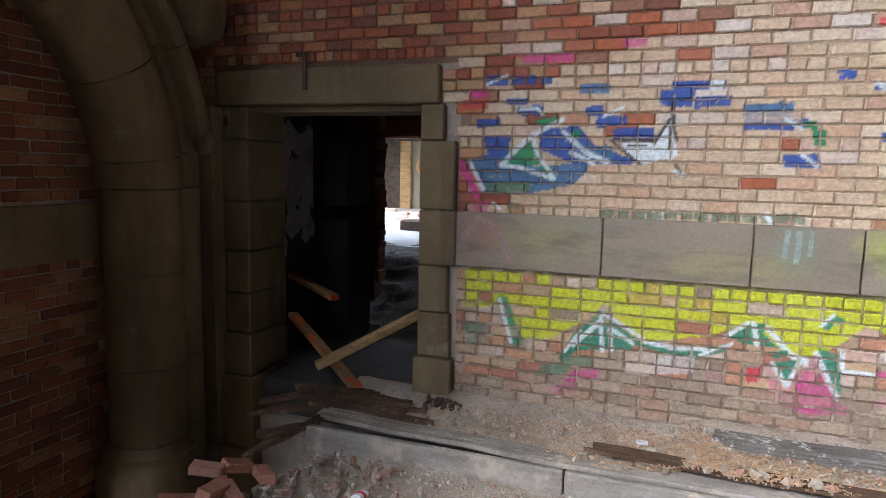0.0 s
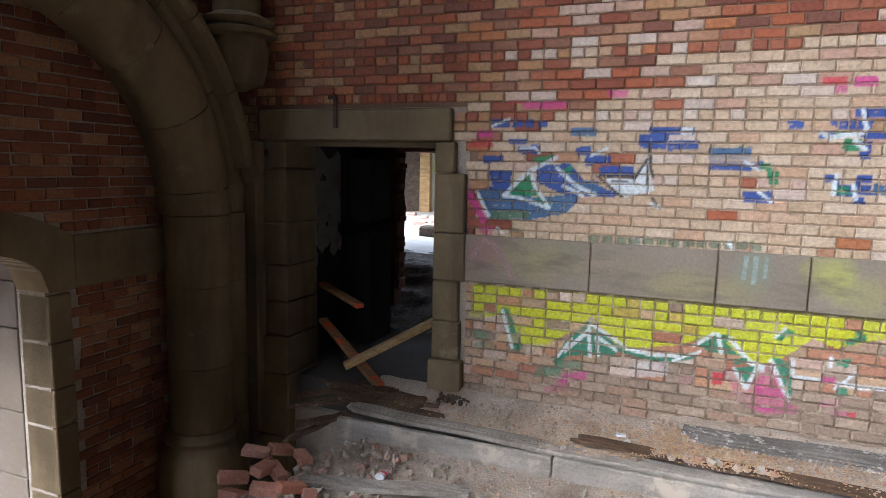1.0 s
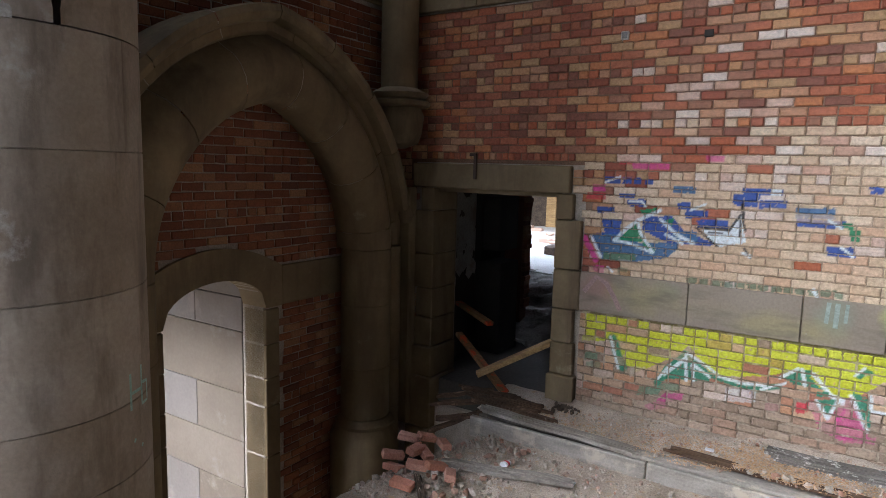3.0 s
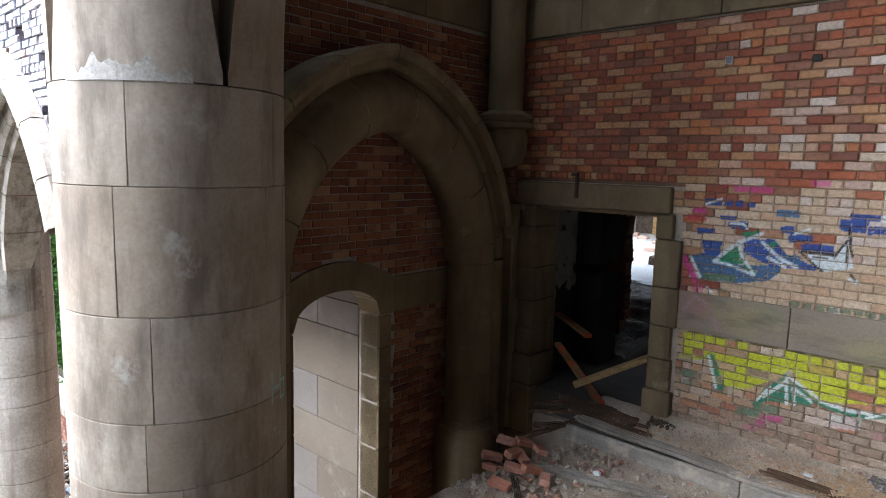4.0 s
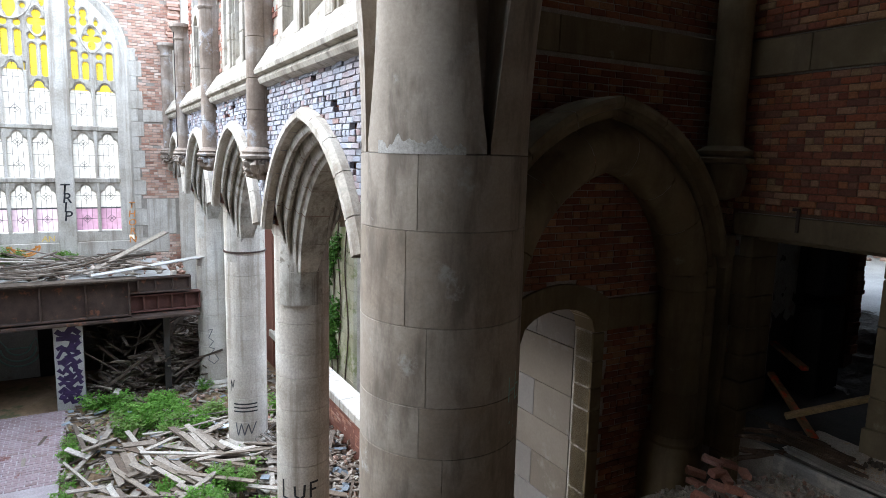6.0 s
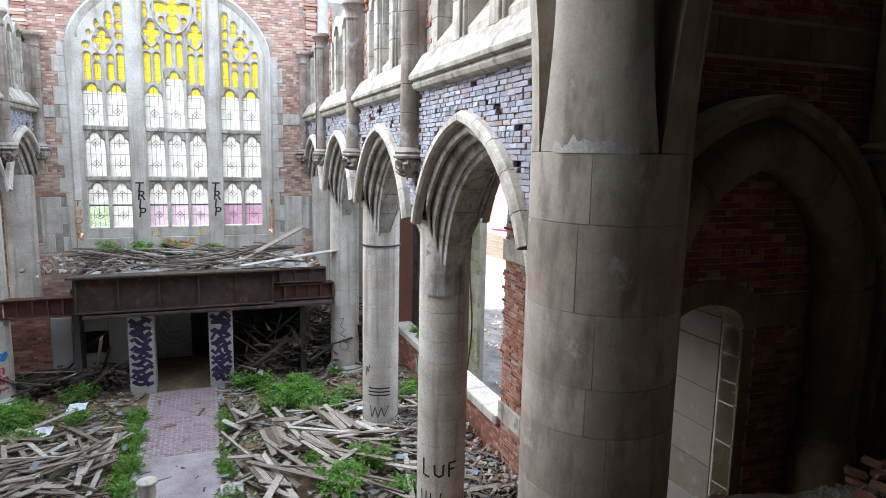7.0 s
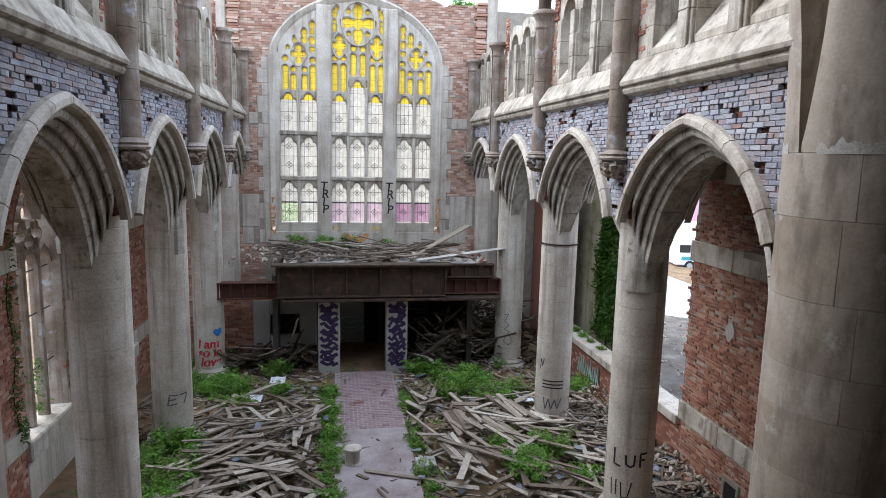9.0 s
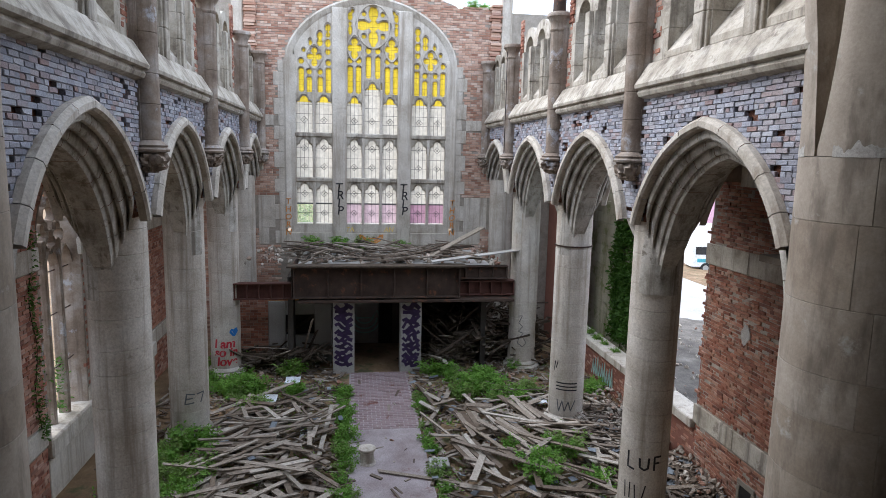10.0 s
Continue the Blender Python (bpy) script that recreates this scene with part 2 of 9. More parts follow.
WOOD_PEEL = surf("peeling_painted_wood", ((0.13, 0.12, 0.11), (0.22, 0.205, 0.19)), 4, 60, 0.9, 0.5, 0.004, grain=(3, 40, 40), blotch=11.0, blotch_col=(0.62, 0.61, 0.58), blotch_at=0.6)
WOOD_BOARD = surf("split_grey_board", ((0.19, 0.17, 0.145), (0.36, 0.335, 0.30)), 3, 60, 0.9, 0.6, 0.006, grain=(2.5, 45, 45), blotch=5.0, blotch_col=(0.09, 0.07, 0.05), blotch_at=0.66)
WOOD_ROT = surf("rotten_brown_board", ((0.055, 0.032, 0.02), (0.15, 0.095, 0.06)), 5, 60, 0.9, 0.7, 0.008, grain=(3, 42, 42), blotch=5.0, blotch_col=(0.25, 0.17, 0.11), blotch_at=0.62)
STEP_GREY = surf("worn_grey_step", ((0.25, 0.23, 0.205), (0.37, 0.345, 0.31)), 2.6, 50, 0.9, 0.5, 0.006, speck=0.45, grain=(1.2, 14, 14), blotch=3.4, blotch_col=(0.45, 0.39, 0.32), blotch_at=0.55)
WOOD_FRESH = surf("yellow_timber", ((0.33, 0.21, 0.09), (0.46, 0.31, 0.15)), 3, 50, 0.8, 0.3, 0.004, grain=(3, 25, 25))
WOOD_ORANGE = surf("orange_sprayed_timber", ((0.22, 0.12, 0.055), (0.34, 0.19, 0.09)), 3, 50, 0.8, 0.3, 0.004, grain=(3, 25, 25), blotch=4.5, blotch_col=(0.66, 0.07, 0.02), blotch_at=0.54)
WOOD_DARK = surf("rotten_or_shaded_wood", ((0.05, 0.037, 0.028), (0.12, 0.09, 0.065)), 5, 60, 0.9, 0.6, 0.006, grain=(20, 20, 20))
STEEL = surf("rusty_steel", ((0.032, 0.021, 0.016), (0.06, 0.039, 0.03), (0.09, 0.06, 0.047)), 2.5, 50, 0.75, 0.4, 0.004, blotch=4.0, blotch_col=(0.19, 0.08, 0.045), blotch_at=0.6)
STEEL_RED = surf("red_oxide_steel", ((0.065, 0.028, 0.022), (0.12, 0.05, 0.038)), 3, 50, 0.75, 0.4, 0.004)
SLATE = surf("broken_slate", ((0.09, 0.105, 0.125), (0.18, 0.20, 0.23)), 6, 40, 0.8, 0.2, 0.003, rand="island", tones=((0.07, 0.08, 0.095), (0.14, 0.16, 0.185), (0.24, 0.27, 0.295), (0.10, 0.11, 0.12)), blend=0.8)
RUBBLE = surf("rubble", ((0.3, 0.26, 0.22), (0.45, 0.40, 0.34)), 8, 60, 0.95, 0.5, 0.006, rand="island",
              tones=((0.42, 0.38, 0.32), (0.33, 0.28, 0.23), (0.5, 0.46, 0.4), (0.36, 0.16, 0.1), (0.28, 0.25, 0.21), (0.56, 0.52, 0.46)), blend=0.75)
LOOSE_BRICK = surf("loose_red_brick", ((0.34, 0.15, 0.10), (0.50, 0.29, 0.22)), 9, 60, 0.88, 0.5, 0.005, rand="object",
                   tones=((0.38, 0.15, 0.1), (0.50, 0.29, 0.23), (0.45, 0.17, 0.10), (0.42, 0.22, 0.17)), blend=0.6)
CHIPS = surf("wood_chips", ((0.38, 0.23, 0.12), (0.52, 0.35, 0.21)), 8, 60, 0.95, 0.3, rand="island", tones=((0.36, 0.22, 0.11), (0.54, 0.37, 0.22), (0.46, 0.29, 0.16), (0.50, 0.43, 0.35)), blend=0.85)
LEAF = leaf_material("weed_leaves", (0.05, 0.13, 0.02), (0.19, 0.36, 0.06))
IVY_LEAF = leaf_material("ivy_leaves", (0.018, 0.055, 0.010), (0.085, 0.19, 0.03))
PALE_GREEN = leaf_material("young_leaves", (0.10, 0.17, 0.04), (0.2, 0.3, 0.08))
GLASS_Y = pane_material("yellow_glass", (0.80, 0.68, 0.15), 0.22)
GLASS_W = pane_material("cream_glass", (0.70, 0.675, 0.62), 0.10)
# Rose tint stands in for the pink building beyond clear panes.
GLASS_P = pane_material("rose_view_glass", (0.56, 0.41, 0.47), 0.12)
GLASS_R = pane_material("pale_rose_glass", (0.66, 0.56, 0.58), 0.12)
GLASS_G = pane_material("green_view_glass", (0.8, 0.86, 0.7), 0.75)
LEAD = surf("lead_came", ((0.07, 0.07, 0.075), (0.12, 0.12, 0.125)), 5, 50, 0.6, 0.0)
FAINT_MAUVE = surf("faint_mauve_spray", ((0.25, 0.17, 0.165), (0.30, 0.21, 0.20)), 6, 50, 0.8, 0.0)
FAINT_TEAL = surf("faint_teal_spray", ((0.21, 0.27, 0.235), (0.28, 0.34, 0.31)), 6, 50, 0.8, 0.0)
BLACK = surf("black_spray_paint", ((0.018, 0.018, 0.02), (0.035, 0.035, 0.04)), 6, 50, 0.6, 0.0)
GREY_SPRAY = surf("grey_spray_paint", ((0.1, 0.1, 0.11), (0.16, 0.16, 0.17)), 6, 50, 0.6, 0.0)
RED_SPRAY = surf("red_spray_paint", ((0.5, 0.03, 0.05), (0.6, 0.06, 0.08)), 6, 50, 0.6, 0.0)
ORANGE_SPRAY = surf("orange_spray_paint", ((0.6, 0.22, 0.05), (0.7, 0.32, 0.1)), 6, 50, 0.6, 0.0)
YELLOW_SPRAY = surf("yellow_spray_paint", ((0.7, 0.5, 0.12), (0.8, 0.6, 0.2)), 6, 50, 0.6, 0.0)
BLUE_SPRAY = surf("blue_spray_paint", ((0.02, 0.16, 0.5), (0.04, 0.22, 0.6)), 6, 50, 0.6, 0.0)
PURPLE_SPRAY = surf("purple_spray_paint", ((0.022, 0.014, 0.04), (0.055, 0.03, 0.095)), 6, 50, 0.6, 0.0)
MINT_SPRAY = surf("mint_spray_paint", ((0.3, 0.5, 0.46), (0.4, 0.6, 0.55)), 6, 50, 0.6, 0.0)
WHITE_PAINT = surf("white_paint", ((0.6, 0.6, 0.58), (0.74, 0.74, 0.72)), 3, 40, 0.7, 0.2, 0.003, blotch=5, blotch_col=(0.4, 0.38, 0.34), blotch_at=0.66)
PLASTER = surf("dirty_plaster", ((0.32, 0.31, 0.29), (0.46, 0.45, 0.43)), 2.0, 40, 0.9, 0.3, 0.005, blotch=2.6, blotch_col=(0.26, 0.22, 0.18), blotch_at=0.6)
# Shade put into the colour of dim rooms, ceilings and unseen walls.
SHADE_PLASTER = surf("shade_dark_plaster", ((0.05, 0.045, 0.04), (0.10, 0.09, 0.08)), 1.0, 30, 0.92, 0.2, 0.005)
ASPHALT = surf("pale_asphalt", ((0.30, 0.29, 0.28), (0.40, 0.39, 0.38)), 0.4, 20, 0.9, 0.2, 0.01)
GRAVEL = surf("dark_gravel", ((0.055, 0.047, 0.04), (0.12, 0.105, 0.09), (0.20, 0.18, 0.155)), 1.5, 25, 0.95, 0.8, 0.03)
CONCRETE = surf("concrete", ((0.32, 0.31, 0.29), (0.46, 0.45, 0.43)), 1.2, 40, 0.9, 0.3, 0.005)
PINK_WALL = surf("mauve_render", ((0.46, 0.28, 0.36), (0.52, 0.33, 0.41)), 0.3, 10, 0.9, 0.1)
MAROON = surf("maroon_render", ((0.22, 0.05, 0.07), (0.28, 0.08, 0.1)), 0.3, 10, 0.9, 0.1)
VAN_WHITE = surf("van_white", ((0.72, 0.74, 0.76), (0.78, 0.79, 0.8)), 0.5, 5, 0.35, 0.0, spec=0.5)
VAN_TEAL = surf("van_teal", ((0.05, 0.35, 0.42), (0.07, 0.4, 0.48)), 0.5, 5, 0.35, 0.0, spec=0.5)
VAN_GLASS = surf("van_glass", ((0.02, 0.025, 0.03), (0.04, 0.045, 0.05)), 0.5, 5, 0.12, 0.0, spec=0.6)
TYRE = surf("tyre_rubber", ((0.02, 0.02, 0.02), (0.04, 0.04, 0.04)), 5, 40, 0.85, 0.0)
PAPER = surf("litter_paper", ((0.6, 0.64, 0.68), (0.7, 0.74, 0.78)), 5, 40, 0.8, 0.0)

# ---------------------------------------------------------------- building helpers
AX = -4.2                      # the nave's axis lies at this y
GROUND = -3.2                  # the nave's floor
COLS = (-7.47, -11.47, -15.47)  # the nave columns along x
EAST = -18.8                   # the face of the east wall


def yy(side, y):
    return y if side > 0 else 2 * AX - y


def part(name, bm, material, parent=None, label="", smooth=False, fix=True):
    """Links a bmesh as one mesh object, under a thing or under a part."""
    if fix:
        bmesh.ops.recalc_face_normals(bm, faces=bm.faces)
    me = bpy.data.meshes.new(name)
    bm.to_mesh(me)
    bm.free()
    me.materials.append(material)
    if smooth:
        me.shade_smooth()
        me.set_sharp_from_angle(angle=radians(38))
    ob = new(name, me)
    if parent:
        ob.parent = parent
        if parent.type == "EMPTY":
            ob.matrix_parent_inverse = Matrix.Translation(parent.location).inverted()
    if label:
        tagged(ob, label)
    return ob


def thing(name, at, label, category, group="", kind=""):
    ob = new(name)
    ob.location = at
    ob.empty_display_size = 0.1
    return tagged(ob, label, category, group, kind)


def box(bm, x0, x1, y0, y1, z0, z1, bevel=0.0):
    made = bmesh.ops.create_cube(bm, size=1.0, matrix=Matrix.LocRotScale(((x0 + x1) / 2, (y0 + y1) / 2, (z0 + z1) / 2), None, (abs(x1 - x0), abs(y1 - y0), abs(z1 - z0))))
    if bevel:
        es = list({e for v in made["verts"] for e in v.link_edges})
        bmesh.ops.bevel(bm, geom=es, offset=bevel, segments=1, affect="EDGES", clamp_overlap=True)


def boxes(*items, bevel=0.0):
    bm = bmesh.new()
    for b in items:
        box(bm, *b, bevel=bevel)
    return bm


def beam(bm, a, b, w, h, up=(0, 0, 1), bevel=0.0):
    """A straight bar of section w x h from a to b."""
    a, b = Vector(a), Vector(b)
    d = (b - a)
    m = Matrix.Translation((a + b) / 2) @ d.to_track_quat("Y", "Z").to_matrix().to_4x4() @ Matrix.Diagonal((w, d.length, h, 1))
    vs = [bm.verts.new(m @ Vector((x, y, z))) for x in (-0.5, 0.5) for y in (-0.5, 0.5) for z in (-0.5, 0.5)]
    for q in ((0, 1, 3, 2), (4, 6, 7, 5), (0, 4, 5, 1), (2, 3, 7, 6), (0, 2, 6, 4), (1, 5, 7, 3)):
        bm.faces.new([vs[k] for k in q])
    if bevel:
        es = list({e for v in vs for e in v.link_edges})
        bmesh.ops.bevel(bm, geom=es, offset=bevel, segments=1, affect="EDGES")


def grid_faces(bm, rows, close=False):
    """Faces between successive rows of points of equal length."""
    vs = [[bm.verts.new(p) for p in r] for r in rows]
    for r0, r1 in zip(vs, vs[1:]):
        n = len(r0)
        for i in range(n if close else n - 1):
            bm.faces.new((r0[i], r0[(i + 1) % n], r1[(i + 1) % n], r1[i]))
    return vs


def lathe(bm, cx, cy, prof, segs=40, a0=0.0, a1=2 * math.pi):
    """Turns a profile of (radius, z) about a vertical axis."""
    full = abs(a1 - a0 - 2 * math.pi) < 1e-6
    n = segs if full else segs + 1
    ang = [a0 + (a1 - a0) * i / segs for i in range(n)]
    rows = [[(cx + r * math.cos(a), cy + r * math.sin(a), z) for a in ang] for r, z in prof]
    vs = grid_faces(bm, rows, close=full)
    if full:
        for r in (vs[0], vs[-1]):
            bm.faces.new(r)
    return vs


def prism(bm, poly, place, depth):
    """Extrudes a polygon of (u, v): place(u, v, w) gives the point, w in depth's two values."""
    a = [bm.verts.new(place(u, v, depth[0])) for u, v in poly]
    b = [bm.verts.new(place(u, v, depth[1])) for u, v in poly]
    n = len(poly)
    for i in range(n):
        bm.faces.new((a[i], a[(i + 1) % n], b[(i + 1) % n], b[i]))
    bm.faces.new(a)
    bm.faces.new(b[::-1])


def strip_wall(bm, us, low, high, place, depth):
    """A wall between the curves low(u) and high(u), of a given depth."""
    rows = []
    for u in us:
        l, h = low(u), high(u)
        rows.append([place(u, l, depth[0]), place(u, h, depth[0]), place(u, h, depth[1]), place(u, l, depth[1])])
    vs = grid_faces(bm, rows, close=True)
    bm.faces.new(vs[0])
    bm.faces.new(vs[-1])


def tube(bm, pts, w, d, normal, closed=False):
    """A bar of width w in the plane and depth d along normal that follows pts."""
    pts = [Vector(p) for p in pts]
    nrm = Vector(normal)
    rows = []
    n = len(pts)
    for i, p in enumerate(pts):
        a = pts[(i - 1) % n] if closed or i > 0 else p
        b = pts[(i + 1) % n] if closed or i < n - 1 else p
        t = (b - a).normalized()
        s = t.cross(nrm).normalized() * (w / 2)
        dd = nrm * (d / 2)
        rows.append([p + s - dd, p + s * 0.35 + dd, p - s * 0.35 + dd, p - s - dd])
    if closed:
        rows.append(rows[0])
    vs = grid_faces(bm, rows, close=True)
    if not closed:
        bm.faces.new(vs[0])
        bm.faces.new(vs[-1])


def pointed(R, c, n, s0=0.0):
    """Half of a two-centred arch: (offset from the axis, height over the springing), from the springing to the apex."""
    top = math.acos(c / R)
    return [(R * math.cos(top * (s0 + (1 - s0) * i / n)) - c, R * math.sin(top * (s0 + (1 - s0) * i / n))) for i in range(n + 1)]


def arch_sweep(bm, prof, c, z0, place, n=18, s0=0.0, tail=0.0, plain_right=False):
    """Sweeps moulding points (R, depth) along both halves of a pointed arch; the tail runs on below the springing."""
    rows_l, rows_r = [], []
    lines, right_lines = [], []
    for R, w in prof:
        half = pointed(R, c, n, s0)
        pts = []
        if tail:
            pts += [(R - c, -tail * (1 - k / 4), w) for k in range(4)]
        pts += [(u, h, w) for u, h in half]
        right_lines.append(list(pts))
        if tail:
            # each moulding narrows and dies into the round column, the outer ones higher up
            end = 0.05 + 0.72 * (R - 1.81) / 0.36
            for k, (u, h, w_) in enumerate(pts):
                f = min(1.0, max(0.0, (end + 0.5 - h) / 0.5))
                d = math.hypot(2.02 - u, w_)
                q = (d + (min(d, 0.375) - d) * f ** 1.7) / d
                pts[k] = (2.02 - (2.02 - u) * q, h, w_ * q)
        lines.append(pts)
    if not plain_right:
        right_lines = lines
    m = len(lines[0])
    for i in range(m):
        rows_l.append([place(-lines[k][i][0], z0 + lines[k][i][1], lines[k][i][2]) for k in range(len(prof))])
        rows_r.append([place(right_lines[k][i][0], z0 + right_lines[k][i][1], right_lines[k][i][2]) for k in range(len(prof))])
    rows = rows_l + rows_r[::-1][1:]
    if bm is not None:
        grid_faces(bm, rows)
    return rows


def voussoirs(name, rows, step, material, parent, lab):
    """Cuts a swept moulding into separate stones with fine open joints."""
    i = 0
    while i < len(rows) - 1:
        j = min(i + step, len(rows) - 1)
        if len(rows) - 1 - j < 2:
            j = len(rows) - 1
        piece = [[Vector(p) for p in r] for r in rows[i:j + 1]]
        gap = min(0.12, 0.005 / max(0.01, (piece[1][0] - piece[0][0]).length))
        first = [a.lerp(b, gap) for a, b in zip(piece[0], piece[1])]
        last = [a.lerp(b, gap) for a, b in zip(piece[-1], piece[-2])]
        piece[0], piece[-1] = first, last
        bm = bmesh.new()
        grid_faces(bm, piece)
        part(name, bm, material, parent, lab, smooth=True)
        i = j


def drum_course(bm, cx, cy, r, z0, z1, a0=0.0, a1=2 * math.pi, segs=44, lip=0.008):
    """One course of a round pier, or a curved block of it, with softened joints."""
    full = abs(a1 - a0 - 2 * math.pi) < 1e-6
    prof = [(r - lip, z0 + 0.001), (r, z0 + lip), (r, z1 - lip), (r - lip, z1 - 0.001)]
    if full:
        vs = lathe(bm, cx, cy, prof, segs)
        return
    k = max(4, int(segs * (a1 - a0) / (2 * math.pi)))
    da = lip / r
    ang = [a0 + 0.0005] + [a0 + da + (a1 - a0 - 2 * da) * i / k for i in range(k + 1)] + [a1 - 0.0005]
    rows = []
    for rr, z in prof:
        row = []
        for i, a in enumerate(ang):
            q = rr - (lip if i in (0, len(ang) - 1) and rr == r else 0)
            row.append((cx + q * math.cos(a), cy + q * math.sin(a), z))
        rows.append(row)
    grid_faces(bm, rows)


# ---------------------------------------------------------------- ground
def ground_z(x, y):
    """The nave lies level; the land outside falls away to the street."""
    out = max(0.0, y - 2.4, -10.8 - y)
    return GROUND - 0.07 * min(out, 30) + 0.05 * noise.noise((x * 0.5, y * 0.5, 0.3)) * (1 if out == 0 else 0.5)


bm = bmesh.new()
gx = [-900, -400, -200, -120, -80, -60, -50, -42, -36, -30, -26, -23] + [-21 + 0.6 * i for i in range(47)] + [10, 14, 20, 40, 100, 400, 900]
gy = [-900, -400, -100, -50, -30, -20, -15] + [-12.6 + 0.55 * i for i in range(29)] + [4.5, 6, 8, 11, 15, 20, 25, 32, 45, 60, 100, 400, 900]
grid_faces(bm, [[(x, y, ground_z(x, y)) for y in gy] for x in gx])
ground = tagged(part("ground", bm, SOIL, None, smooth=True), "bare brown soil with moss over the nave floor", "ground", kind="structure")

# ---------------------------------------------------------------- arcade walls
HOOD = [(2.17, -0.495), (2.17, -0.60), (2.20, -0.635), (2.27, -0.635), (2.32, -0.58), (2.32, -0.495)]
HALF = [(2.17, -0.500), (2.10, -0.510), (2.06, -0.49), (2.05, -0.45), (2.11, -0.435), (2.12, -0.41), (2.06, -0.40), (1.99, -0.385), (1.965, -0.36), (1.965, -0.325),
        (2.03, -0.31), (2.03, -0.285), (1.97, -0.275), (1.90, -0.26), (1.875, -0.235), (1.88, -0.20), (1.83, -0.185), (1.81, -0.17)]
ORDERS = HALF + [(R, -w) for R, w in HALF[::-1]]
BAYS = ((-5.43, 2.05, 2.05), (-9.47, 2.0, 2.0), (-13.47, 2.0, 2.0), (-17.3, 1.85, 1.5))
SPRING, ARCH_C = 1.2, 0.33


def arch_low(dx, R=2.18):
    q = R * R - (abs(dx) + ARCH_C) ** 2
    return SPRING + (math.sqrt(q) if q > 0 else -0.1)


arcades = {}
for side in (1, -1):
    wall = thing("arcade_wall_%d" % (1 if side > 0 else 2), (-11, yy(side, 0), GROUND), "pale brick arcade wall over pointed stone arches", "wall", kind="structure")
    arcades[side] = wall
    place = lambda u, v, w: (u, yy(side, w), v)
    for xc, wl, wr in BAYS:
        bm = bmesh.new()
        us = [xc - wl + (wl + wr) * i / 48 for i in range(49)]
        strip_wall(bm, us, lambda u: max(1.98, arch_low(u - xc)), lambda u: 3.9, place, (-0.43, 0.43))
        part("spandrel", bm, RAW_BACKING, wall, "mortar-bedded spandrel of pale brick")
        at = lambda u, v, w: (xc + u, yy(side, w), v)
        line = arch_sweep(None, ORDERS, ARCH_C, SPRING, at, 28, 0.0, 0.4, xc > -6)
        voussoirs("arch_moulding", line[:-7] if xc > -6 else line, 5, LIME_MOSS, wall, "deeply moulded weathered limestone arch stone")
        for sgn in (1, -1):
            line = arch_sweep(None, [(R, w * sgn) for R, w in HOOD], ARCH_C, SPRING, at, 20, 0.24)
            voussoirs("hood_mould", line[:-1] if xc > -6 else line, 4, LIME_PALE, wall, "plain projecting stone hood block")

